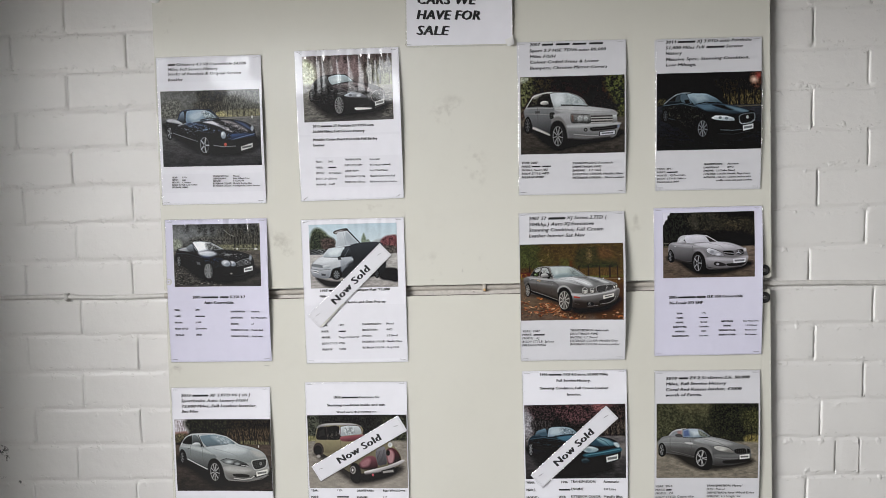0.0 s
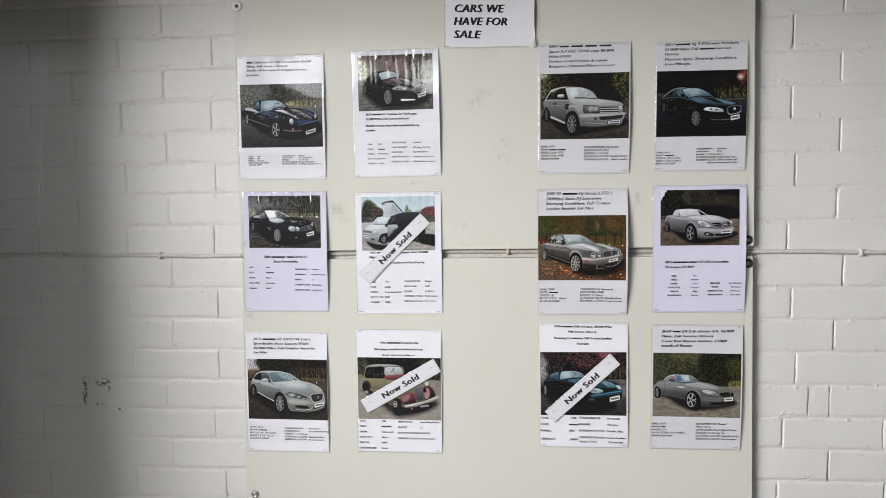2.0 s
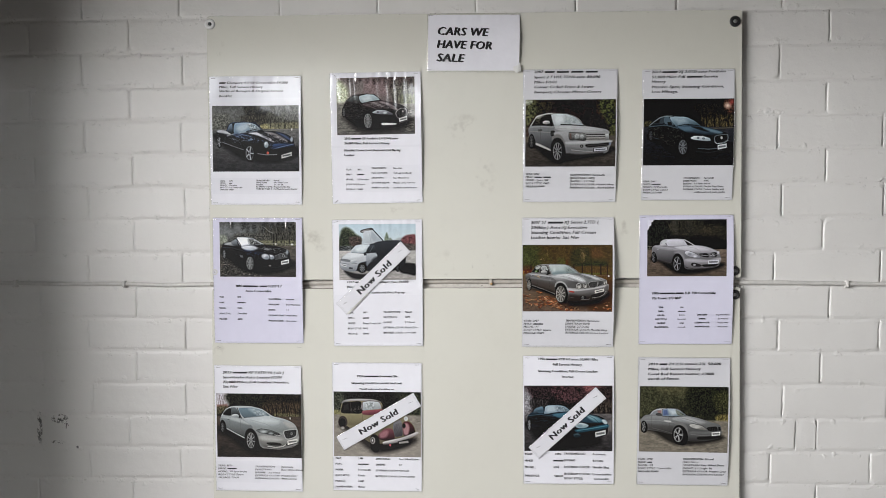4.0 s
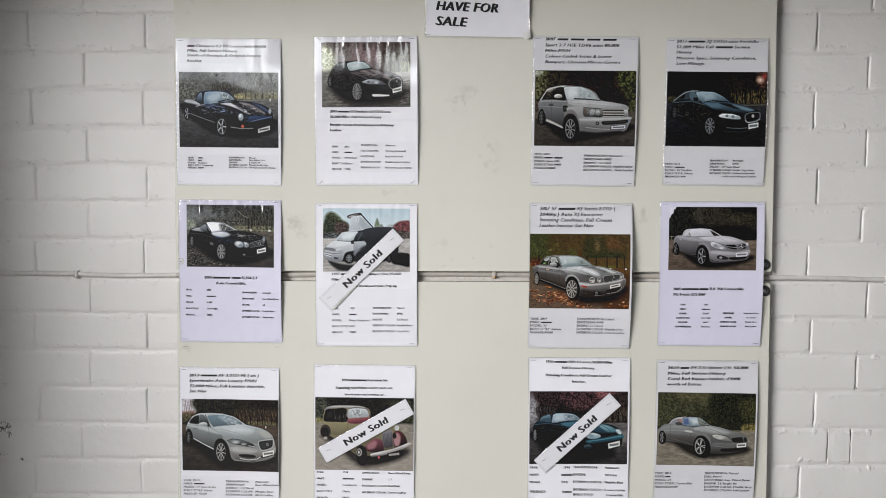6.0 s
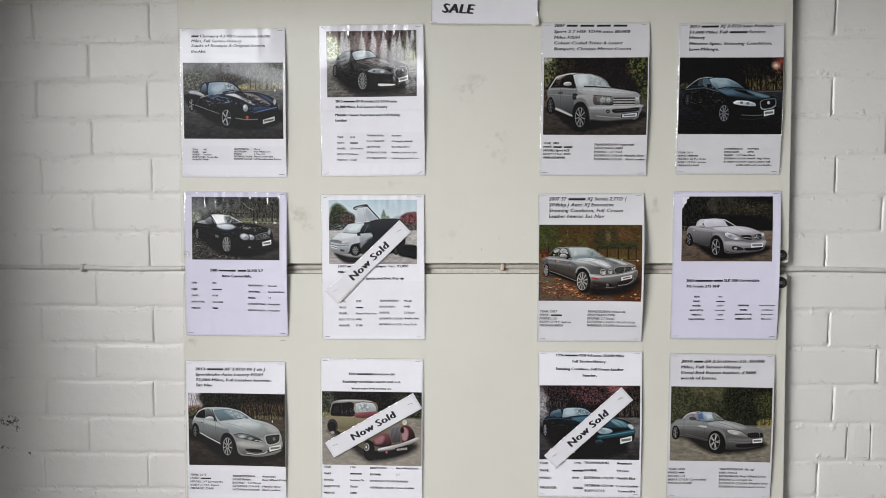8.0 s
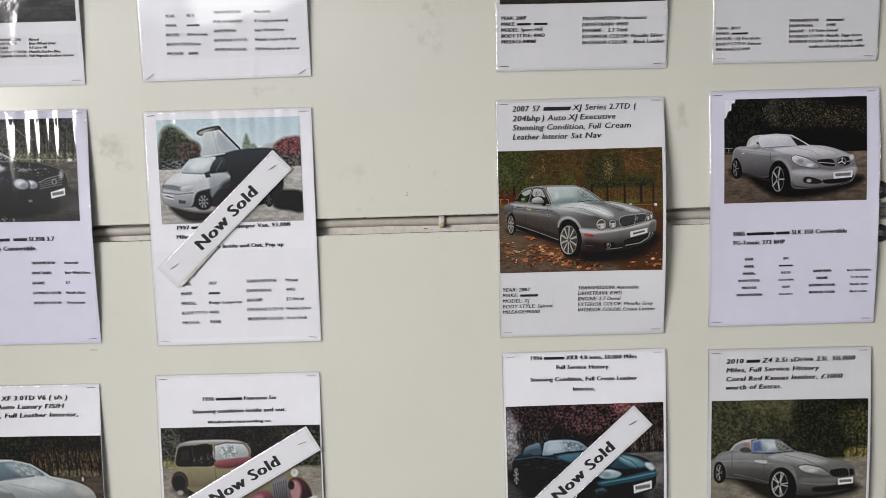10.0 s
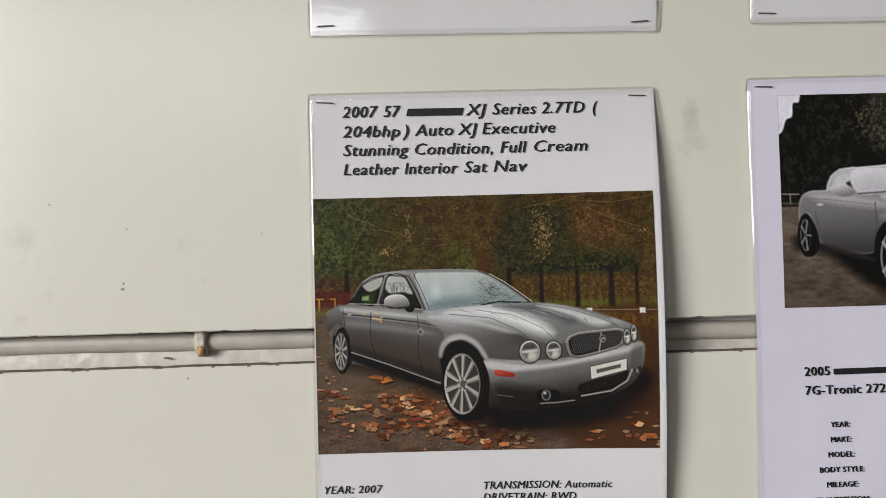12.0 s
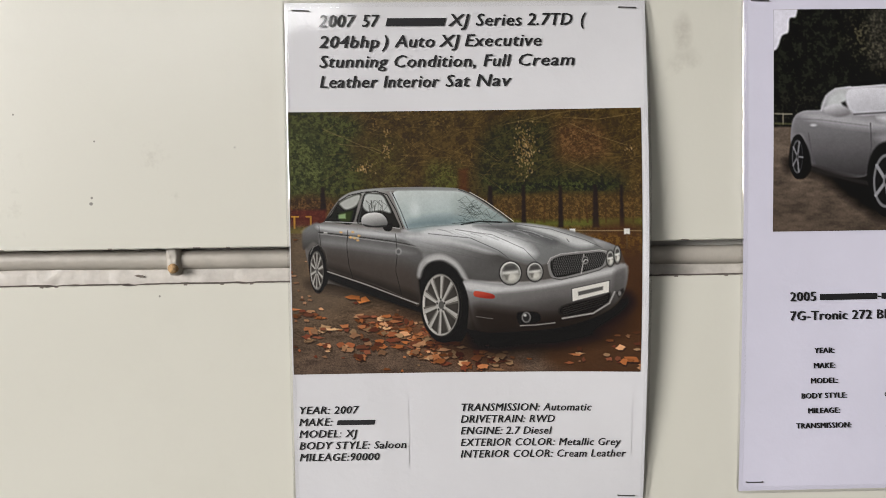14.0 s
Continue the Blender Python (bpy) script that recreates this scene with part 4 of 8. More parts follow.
def teal_saloon(k):
    k.over(50, 198, 577, 600)
    k.wood((15, 16, 17), (26, 27, 25), (44, 42, 34), 24, 0.35)
    k.patch("50,198 250,198 240,280 150,330 50,330", (14, 16, 16), (40, 42, 36), 12, 0.9, 12)
    k.patch("50,338 90,330 100,362 50,368", (50, 48, 32), (110, 104, 66), 8, 0.8, 6)
    k.patch("390,290 520,290 577,300 577,372 420,372", (52, 46, 28), (132, 116, 72), 7, 0.85, 8, 0.5, 0.5)
    k.patch("330,230 520,230 520,300 400,310", (22, 20, 16), (70, 56, 32), 10, 0.8, 14)
    k.patch("520,206 577,200 577,280 530,280", (70, 42, 32), (128, 78, 60), 7, 0.85, 10)
    k.oval(540, 240, 15, 14, (250, 226, 204), 0.85, 12)
    k.oval(562, 220, 12, 15, (190, 70, 66), 0.65, 9)
    k.trunks((400, 424, 444, 470, 496, 528, 548, 566), 250, 378, 8, (24, 19, 14), 0.9)
    k.ground(368, (54, 56, 64), (27, 30, 44), 0.14, 5)
    k.line("400,378 577,374", 5, (138, 124, 82), 0.5, 4)
    k.poly("76,430 160,470 260,540 420,540 560,500 560,470 300,430 120,400", (9, 10, 12), 0.95, 16)
    k.poly("78,392 84,360 110,340 146,312 176,302 220,303 300,307 350,330 394,364 460,378 520,398 545,414 548,470 530,502 440,518 330,520 290,512 240,470 130,446 86,436", ((40, 54, 64), (16, 20, 26), 320, 310, 320, 520))
    k.poly("92,346 130,318 170,306 168,344 130,346", (64, 76, 84), 0.95, 2)
    k.poly("96,344 132,322 150,316 142,344", (26, 28, 26), 0.9, 2)
    k.poly("172,308 196,306 216,330 226,358 176,348", (84, 102, 114), 0.95, 2)
    k.poly("190,338 212,336 220,354 196,358", (30, 36, 40))
    k.line("86,358 110,338 148,310 180,302 222,302", 3, (176, 186, 192), 0.85)
    k.poly("204,310 230,304 300,308 344,328 388,358 330,356 270,362 238,360", ((150, 172, 184), (72, 92, 104), 290, 306, 300, 362))
    k.poly("236,320 290,314 310,340 256,350", (178, 196, 206), 0.6, 10)
    k.line("202,308 232,302 300,305 350,328 394,364", 4, (24, 32, 38))
    k.line("248,362 300,352 372,358", 4, (12, 16, 18))
    k.poly("232,366 300,362 390,366 460,382 516,402 480,414 420,416 350,404 280,394", ((92, 118, 138), (44, 60, 72), 380, 362, 380, 416), 0.95, 6)
    k.poly("330,366 380,368 440,390 420,396 370,382", (18, 24, 28), 0.8, 3)
    k.poly("250,376 320,372 340,388 290,390", (96, 126, 144), 0.6, 7)
    k.poly("400,374 462,386 512,402 486,408 430,392", (118, 146, 160), 0.7, 5)
    k.poly("84,364 180,352 240,366 300,400 330,424 300,440 240,424 140,406 84,396", ((46, 58, 68), (22, 27, 33), 200, 356, 200, 430), 0.9, 5)
    k.patch("90,370 220,372 310,420 270,450 120,430", (11, 14, 17), (86, 84, 70), 10, 0.7, 8, 0.62)
    k.line("84,366 180,356 250,376", 2.5, (118, 140, 150), 0.7, 2)
    k.line("100,430 160,444 240,472", 3, (110, 120, 126), 0.6, 2)
    k.patch("140,420 220,440 260,480 200,480 150,450", (12, 13, 15), (120, 110, 86), 8, 0.6, 6, 0.66)
    k.poly("328,432 346,422 400,424 436,434 444,450 420,452 372,448 340,442", ((226, 232, 234), (150, 162, 168), 380, 424, 384, 452))
    k.oval(372, 434, 8, 7, (84, 94, 100), 0.8)
    k.oval(404, 438, 9, 7, (84, 94, 100), 0.7)
    k.line("326,432 346,421 400,422 438,433", 3, (16, 20, 24))
    k.poly("466,428 490,416 536,412 546,420 545,448 520,464 480,470 468,456", (96, 104, 108))
    k.poly("471,431 492,420 534,416 541,423 540,445 518,459 482,465 473,453", (22, 24, 26))
    for n in range(5):
        k.line([(474, 432 + n * 7), (538, 420 + n * 7)], 1.4, (74, 78, 80), 0.7)
    k.oval(508, 434, 7, 9, (206, 210, 210), 0.8)
    k.line("468,458 482,470 522,466 546,450", 2.6, (190, 198, 200), 0.9)
    k.poly("340,458 460,470 480,500 400,508 336,490", (10, 13, 16), 0.9, 8)
    k.line("374,498 436,502 480,498", 4, (108, 120, 126), 0.8, 2)
    k.line("362,518 440,522 520,508", 2.5, (84, 90, 94), 0.7)
    k.poly("250,506 254,466 272,444 296,446 318,476 322,520 300,540 266,536", (8, 9, 10), 1, 3)
    k.wheel(284, 489, 25, 43, 9, (150, 156, 162), wide=0.14)
    k.wheel(94, 419, 11, 27, 8, (108, 114, 120), wide=0.16)
    k.plate("486,478 538,468 538,494 487,506", (52, 56, 60), (196, 200, 202))


def black_roadster(k):
    k.over(72, 26, 541, 365)
    k.wood((64, 64, 60), (84, 84, 80), (108, 108, 104), 18, 0.45)
    # pale grey band painted in for the glare across the sheet
    k.patch("72,40 230,36 340,70 400,100 300,116 180,120 72,120", (100, 103, 104), (128, 131, 132), 24, 0.9, 26)
    k.patch("330,60 541,40 541,150 420,150 330,120", (44, 44, 38), (92, 90, 80), 8, 0.9, 18)
    k.patch("350,60 541,60 541,160 350,160", (36, 34, 28), (96, 94, 82), 6, 0.75, 10, 0.45, 0.3)
    for x, n in ((146, 30), (216, 36), (246, 52), (286, 44), (340, 60), (390, 34), (430, 26), (464, 40), (505, 44)):
        k.patch(f"{x - 16},26 {x + 16},26 {x + 10},{32 + n} {x - 9},{38 + n}", (40, 41, 40), (84, 86, 84), 7, 0.8, 8)
    k.line("350,60 376,84 406,96", 4, (150, 152, 150), 0.6, 4)
    k.patch("180,100 350,92 380,140 300,150 180,130", (48, 48, 44), (106, 104, 96), 7, 0.85, 12)
    k.patch("72,110 112,112 116,150 72,160", (110, 116, 102), (172, 178, 162), 7, 0.9, 8)
    k.patch("300,140 541,140 541,172 380,172", (78, 78, 58), (140, 140, 108), 8, 0.8, 6)
    k.trunks((384, 404, 428, 452, 474, 500, 526), 90, 166, 6, (34, 32, 28), 0.7)
    k.line("320,156 420,160 541,164", 2.4, (150, 150, 142), 0.7, 1)
    k.oval(417, 162, 6, 6, (196, 196, 190), 0.9, 2)
    k.oval(517, 164, 8, 6, (206, 208, 206), 0.9, 2)
    k.poly("500,180 541,176 541,300 500,280", (84, 76, 68), 0.7, 12)
    k.ground(172, (94, 88, 80), (60, 56, 53), 0.16, 6)
    k.patch("72,240 240,320 340,365 72,365", (46, 44, 42), (112, 108, 102), 4, 0.85, 18, 0.55, 1.7)
    k.leaves("74,270 230,320 330,362 74,364", 110, 4.5, [(150, 146, 138), (120, 114, 104), (96, 90, 82)])
    k.poly("84,220 140,262 230,330 380,340 520,300 525,270 300,230 100,200", (12, 12, 14), 0.93, 16)
    k.poly("84,204 87,172 100,156 150,150 180,126 215,120 276,128 312,146 342,165 420,175 482,195 502,216 506,256 490,288 430,304 340,312 290,316 226,290 150,262 100,244 88,226", ((30, 34, 44), (9, 10, 14), 300, 150, 300, 312))
    k.poly("98,162 130,152 172,152 178,170 150,174 108,170", ((214, 216, 218), (120, 124, 128), 130, 152, 134, 174), 0.9, 4)
    k.poly("142,152 160,138 176,134 182,160 186,178 158,172", ((150, 158, 164), (50, 54, 60), 160, 136, 166, 178), 0.95, 4)
    k.line("96,166 150,176 184,186", 4, (22, 23, 28), 0.9, 2)
    k.poly("178,126 214,121 272,130 334,164 254,168 204,176", ((250, 252, 255), (206, 212, 218), 220, 122, 230, 176), 1, 2)
    k.poly("184,132 214,124 250,131 264,150 220,168 202,164", (250, 252, 255), 0.9, 5)
    k.patch("248,128 292,138 332,163 262,166", (44, 46, 46), (150, 154, 152), 7, 0.95, 7)
    k.line("177,128 214,119 274,126 342,164", 3.5, (196, 202, 206), 0.75, 2)
    k.poly("150,176 176,172 184,184 162,188", (16, 17, 20), 1, 2)
    k.line("178,130 206,178", 4, (30, 34, 40), 0.9, 2)
    k.poly("90,176 180,186 226,206 232,258 160,246 92,222", ((22, 24, 31), (9, 10, 13), 150, 180, 150, 256), 0.95, 6)
    k.line("90,182 150,186 222,206", 3, (96, 104, 118), 0.6, 4)
    k.patch("94,190 200,200 224,236 150,230", (8, 9, 12), (64, 70, 80), 8, 0.6, 8, 0.6, 2)
    k.poly("194,228 214,232 216,248 196,244", (110, 112, 114), 0.8, 3)
    k.poly("204,180 260,168 344,167 420,177 480,198 490,212 430,226 340,222 250,208", ((40, 44, 54), (16, 18, 24), 330, 168, 336, 226), 0.95, 5)
    k.poly("206,178 250,170 290,176 306,190 262,204 222,196", ((240, 242, 246), (176, 182, 192), 250, 170, 256, 204), 0.95, 6)
    k.poly("220,200 270,206 336,214 320,228 262,224", (46, 66, 112), 0.75, 9)
    k.patch("300,170 400,178 476,200 420,218 330,204", (14, 15, 19), (150, 150, 148), 7, 0.75, 8, 0.6, 1.8)
    k.poly("346,186 384,190 376,200 350,196", (176, 178, 178), 0.7, 6)
    k.patch("232,210 330,222 332,262 290,270 240,230", (10, 12, 18), (60, 74, 106), 8, 0.7, 8, 0.56, 1.5)
    for cx, cy, rx, ry in ((388, 242, 20, 15), (354, 240, 25, 18)):
        k.oval(cx, cy, rx + 3, ry + 3, (14, 15, 19), 1, 3, 0.25)
        k.oval(cx, cy, rx, ry, ((206, 210, 216), (132, 140, 150), cx - 6, cy - ry, cx + 6, cy + ry), 0.95, 4, 0.25)
        k.oval(cx - 3, cy - 3, rx * 0.45, ry * 0.4, (234, 236, 240), 0.8, 4)
        k.oval(cx + 5, cy + 4, rx * 0.4, ry * 0.4, (110, 118, 128), 0.6, 4)
    k.poly("410,236 440,224 484,213 493,234 482,251 430,261 418,252", (30, 31, 33), 1, 2)
    for n in range(4):
        k.line([(414, 238 + n * 6), (488, 219 + n * 8)], 2.2, (142, 144, 146), 0.85, 1)
    k.line("410,236 440,223 486,212", 2.4, (176, 178, 180), 0.8, 1)
    k.oval(463, 234, 8, 10, (150, 152, 154), 0.9, 2)
    k.oval(463, 234, 5, 7, (50, 51, 53), 0.9, 1)
    k.oval(487, 211, 8, 14, (160, 166, 174), 0.85, 4)
    k.poly("330,268 430,270 500,250 500,282 440,298 336,302", (10, 11, 14), 0.9, 8)
    k.oval(380, 296, 8, 5, (160, 156, 150), 0.7, 3)
    k.line("340,302 420,306 488,288", 3, (70, 72, 76), 0.7, 3)
    k.poly("228,288 232,252 248,236 272,240 290,268 292,310 270,330 240,322", (9, 9, 10), 1, 4)
    k.wheel(257, 281, 22, 39, 8, (190, 192, 194), wide=0.17)
    k.wheel(99, 225, 9, 25, 7, (170, 172, 174), wide=0.2)
    k.plate("449,268 497,254 497,279 450,290", (60, 60, 62), (206, 206, 206))


def camper(k):
    k.over(56, 14, 527, 356)
    k.c[:] = rgb((184, 204, 214))
    k.lay(np.clip((k.y - 14) / 130, 0, 1), rgb((212, 222, 224)), 0.8)
    k.lay(np.clip((k.cloud(90, 40) - 0.5) * 2, 0, 1), rgb((224, 232, 234)), 0.4)
    k.patch("62,84 72,50 92,34 116,36 144,56 158,72 190,96 196,130 180,150 140,158 60,166", (52, 60, 44), (92, 102, 76), 8, 1, 8)
    k.patch("64,100 86,60 110,56 130,90 120,150 66,154", (38, 44, 34), (76, 86, 62), 7, 0.8, 9)
    k.patch("120,96 150,88 192,96 194,140 130,150", (66, 52, 50), (104, 82, 78), 7, 0.85, 8)
    k.patch("336,114 346,72 354,70 364,112", (86, 100, 80), (126, 138, 116), 6, 0.9, 5)
    k.patch("364,112 372,98 384,112", (80, 88, 72), (120, 128, 108), 6, 0.8, 4)
    k.poly("396,112 440,98 527,100 527,150 400,140", (160, 164, 166), 0.9, 6)
    k.patch("438,112 460,88 490,80 527,84 527,150 446,146", (88, 46, 50), (140, 86, 88), 7, 1, 6)
    k.patch("440,136 527,140 527,178 470,176", (52, 48, 46), (104, 96, 90), 7, 0.95, 6)
    k.patch("56,148 150,150 140,176 56,180", (44, 46, 48), (120, 124, 126), 7, 0.95, 5, 0.5, 1.6)
    k.ground(176, (178, 176, 172), (156, 152, 148), 0.08, 5)
    k.poly("84,296 150,312 220,318 330,300 300,330 180,352 120,336", (40, 39, 42), 0.92, 7)
    k.poly("424,258 470,252 527,262 527,326 480,322 430,308", (34, 34, 38), 0.93, 5)
    # raised roof
    k.poly("196,132 206,96 202,66 214,54 256,44 268,54 318,114 272,128 222,132", ((206, 212, 216), (170, 178, 184), 220, 50, 250, 132), 1, 3)
    k.poly("256,52 312,114 276,124 250,96", (160, 168, 176), 0.8, 6)
    k.line("240,56 254,126", 2.2, (150, 158, 164), 0.7, 2)
    k.poly("188,62 192,52 214,44 254,37 268,42 262,50 216,56 204,68", (74, 70, 70), 1, 2)
    k.poly("194,60 214,50 246,46 216,56 204,64", (176, 174, 172), 0.85, 2)
    k.line("258,40 326,114", 6, (52, 56, 62), 1, 2)
    # body
    k.poly("66,236 76,214 128,182 160,146 214,138 270,128 330,116 420,114 452,130 464,200 462,250 430,290 330,306 230,300 170,300 140,302 74,290 62,264", ((58, 62, 70), (40, 43, 50), 330, 120, 330, 300), 1, 3)
    k.poly("280,130 420,118 440,140 420,200 330,220 284,210", ((60, 64, 72), (42, 46, 54), 350, 120, 350, 220), 0.95, 5)
    k.poly("66,238 76,214 128,184 210,190 282,196 282,218 226,240 178,254 162,292 140,302 76,290 62,264", ((206, 210, 214), (146, 150, 156), 140, 186, 140, 300), 1, 3)
    k.poly("80,214 128,190 200,196 176,216 110,222", (222, 226, 228), 0.7, 8)
    k.poly("226,196 282,190 286,236 250,248 226,270 222,240", ((168, 174, 180), (116, 121, 128), 250, 192, 250, 260), 0.9, 5)
    k.poly("284,214 420,190 450,200 450,260 330,300 232,300 250,250", (48, 50, 56), 0.9, 8)
    k.poly("128,184 160,147 214,139 246,140 226,184 206,192 160,190", ((206, 216, 220), (158, 168, 174), 180, 142, 184, 192), 1, 3)
    k.poly("160,164 196,148 226,150 206,178 170,180", (226, 232, 234), 0.7, 8)
    k.line("134,188 206,193", 3, (90, 94, 98), 0.7, 2)
    k.line("126,184 160,145 214,137 276,128", 4, (196, 202, 206), 0.9, 2)
    k.poly("222,190 240,150 272,141 279,184 250,190", ((70, 78, 86), (40, 44, 50), 250, 142, 256, 190), 1, 3)
    k.line("244,186 266,150", 3, (120, 128, 134), 0.5, 3)
    k.poly("206,190 222,184 226,204 210,206", (52, 55, 60), 0.95, 2)
    k.poly("70,226 100,228 128,236 126,246 96,242 68,236", (92, 96, 100), 0.9, 3)
    for n in range(2):
        k.line([(72, 229 + n * 5), (124, 237 + n * 5)], 1.5, (170, 174, 178), 0.7)
    k.poly("126,236 160,230 166,240 150,250 128,248", ((214, 218, 220), (140, 146, 150), 140, 232, 144, 250), 0.95, 3)
    k.poly("62,250 110,258 164,258 160,288 142,302 76,290 64,272", ((176, 180, 184), (112, 116, 122), 110, 252, 112, 300), 0.95, 4)
    k.line("64,250 112,258 166,254", 2.6, (84, 88, 92), 0.8, 2)
    k.poly("70,256 100,262 100,276 72,268", (206, 208, 208), 1, 2)
    k.line("74,262 98,269", 4, (64, 66, 70), 0.8, 1)
    k.poly("116,276 140,280 138,290 116,288", (70, 73, 78), 0.9, 2)
    k.poly("168,290 176,262 198,252 218,262 226,286 214,308 184,310", (22, 22, 25), 1, 4)
    k.wheel(198, 284, 16, 21, 8, (150, 154, 158), wide=0.22)
    k.wheel(414, 284, 10, 18, 6, (100, 104, 108), wide=0.2)


def silver_roadster(k):
    k.over(37, 48, 507, 387)
    k.wood((28, 29, 25), (42, 42, 34), (66, 64, 48), 16, 0.35)
    k.patch("60,48 200,48 190,140 110,190 37,200 37,100", (26, 29, 25), (58, 62, 50), 8, 0.9, 14)
    k.patch("150,60 360,50 360,150 200,140", (36, 34, 27), (104, 98, 76), 4, 0.85, 18, 0.55)
    k.patch("350,80 507,90 507,180 360,150", (36, 32, 24), (112, 102, 76), 4, 0.85, 14, 0.55)
    k.patch("180,48 215,48 220,130 190,130", (70, 68, 60), (104, 100, 90), 9, 0.45, 10)
    k.patch("265,48 300,48 300,110 275,110", (64, 62, 54), (98, 94, 84), 9, 0.4, 10)
    k.patch("290,160 430,150 507,180 507,240 430,210", (20, 19, 17), (40, 37, 30), 8, 0.9, 14)
    k.patch("37,180 110,180 90,230 37,236", (30, 30, 26), (62, 62, 52), 7, 0.85, 8)
    k.poly("20,30 70,30 72,58 62,62 60,82 50,88 44,104 38,110 20,112", (226, 225, 238), 1.0, 1.5)
    k.line("37,206 66,207", 2, (150, 144, 130), 0.8)
    k.line("52,206 52,222", 2, (140, 134, 120), 0.8)
    k.ground(226, (112, 98, 86), (92, 79, 68), 0.07, 4)
    k.line("37,221 68,222", 3, (104, 104, 72), 0.7, 2)
    k.poly("60,290 110,300 200,362 300,372 440,346 490,310 300,280 90,270", (26, 21, 18), 0.95, 12)
    k.poly("64,250 68,214 84,202 112,200 120,180 132,170 156,166 210,165 262,170 310,200 372,207 430,226 462,246 472,276 466,310 450,330 380,342 300,346 262,338 240,280 214,258 190,300 150,304 96,286 74,282", ((162, 161, 166), (80, 78, 80), 270, 170, 280, 346))
    # flank
    k.poly("68,218 86,206 118,204 188,214 236,224 210,246 192,300 140,298 98,282 84,240 70,240", ((136, 135, 139), (70, 68, 70), 140, 206, 140, 300), 0.97, 4)
    k.poly("82,208 112,204 190,216 240,226 200,232 110,220", (190, 189, 195), 0.7, 6)
    k.line("92,236 98,270 104,284", 1.6, (92, 90, 94), 0.8)
    k.line("190,222 192,258 184,300", 1.6, (84, 82, 86), 0.8)
    k.line("72,214 112,216 188,226", 1.4, (120, 118, 122), 0.6)
    k.oval(100, 224, 5, 2.2, (200, 200, 206), 0.9, 1)
    k.poly("96,284 150,300 196,312 196,320 150,310 98,294", (60, 56, 56), 0.9, 3)
    # cockpit
    k.poly("112,200 118,180 132,170 154,170 158,202 134,206", ((196, 198, 202), (150, 152, 156), 134, 172, 138, 206), 1, 2)
    k.poly("122,196 128,180 148,176 152,194 138,200", (206, 210, 212), 0.9, 3)
    k.line("112,202 120,180 134,169 158,166", 3, (190, 190, 196), 0.95, 1)
    k.poly("144,190 154,186 158,202 148,204", (44, 42, 44), 0.9, 2)
    k.poly("116,198 134,192 154,198 156,208 138,212 120,206", ((214, 214, 220), (120, 118, 122), 134, 193, 138, 212), 1, 2)
    k.poly("154,170 208,167 254,172 304,202 240,204 164,208", ((222, 222, 230), (188, 188, 196), 210, 168, 216, 208), 1, 2)
    k.poly("258,174 280,182 314,203 280,204", (46, 42, 40), 0.95, 2)
    k.line("152,168 210,164 262,169 318,203", 3.4, (200, 199, 206), 0.95, 1)
    k.line("164,208 230,205 312,204", 2.6, (96, 94, 98), 0.8, 1)
    # bonnet
    k.poly("200,212 260,206 330,204 392,214 440,232 456,244 410,246 350,248 282,236 232,226", ((206, 205, 212), (164, 162, 168), 320, 204, 324, 248), 1, 4)
    k.poly("250,212 330,210 400,226 360,232 290,226", (220, 219, 226), 0.6, 9)
    k.line("276,210 330,222 362,246", 1.8, (150, 148, 153), 0.7, 2)
    k.line("340,208 400,224 424,240", 1.8, (156, 154, 159), 0.7, 2)
    k.poly("198,244 224,238 254,262 266,300 258,320 240,280 220,256", (150, 148, 153), 0.9, 6)
    k.poly("262,240 274,234 310,246 344,264 354,276 332,278 290,270 266,256", ((212, 213, 219), (132, 132, 139), 304, 236, 312, 278), 1, 1.5)
    k.line("261,240 274,233 312,244 346,263 356,277 330,279 290,271 264,256 261,240", 1.8, (80, 78, 82), 0.9)
    k.oval(290, 255, 11, 8, (128, 130, 138), 0.8, 3)
    k.oval(322, 268, 12, 6, (226, 227, 233), 0.8, 3)
    k.poly("348,252 388,250 402,260 400,274 366,270 352,262", (40, 38, 40), 1, 1.5)
    k.poly("420,246 444,244 452,256 450,268 430,272", (40, 38, 40), 1, 1.5)
    k.line("352,260 402,265", 2.2, (176, 175, 180), 0.9)
    k.line("432,262 452,258", 2, (176, 175, 180), 0.9)
    k.oval(426, 259, 16, 15, (60, 58, 61), 1, 1.5)
    k.oval(426, 259, 14, 13, (120, 118, 122), 0.9, 1.5)
    k.oval(426, 259, 11, 10, (56, 54, 57), 1, 1.5)
    for a in (0.1, 2.2, 4.3):
        k.line([(426, 259), (426 + 13 * math.sin(a), 259 - 12 * math.cos(a))], 2.6, (206, 205, 211), 1)
    # bumper
    k.poly("262,284 350,284 402,288 468,276 472,296 452,324 380,338 300,342 268,326", ((168, 166, 171), (96, 93, 96), 370, 282, 370, 340), 0.97, 4)
    k.poly("268,286 346,290 400,296 380,302 290,300", (196, 194, 200), 0.6, 6)
    k.poly("300,312 316,306 352,316 362,326 340,330 306,326", (52, 49, 50), 1, 2)
    k.oval(319, 319, 8, 6, (166, 165, 170), 0.95, 2)
    k.poly("366,318 420,314 462,304 458,318 430,328 376,330", (44, 41, 42), 1, 2)
    k.line("270,334 320,344 400,338 452,326", 2.6, (56, 52, 52), 0.8, 2)
    k.oval(458, 246, 7, 9, (206, 206, 212), 0.85, 3)
    k.poly("188,310 192,272 210,252 232,256 252,286 258,332 246,360 212,356", (15, 14, 14), 1, 3)
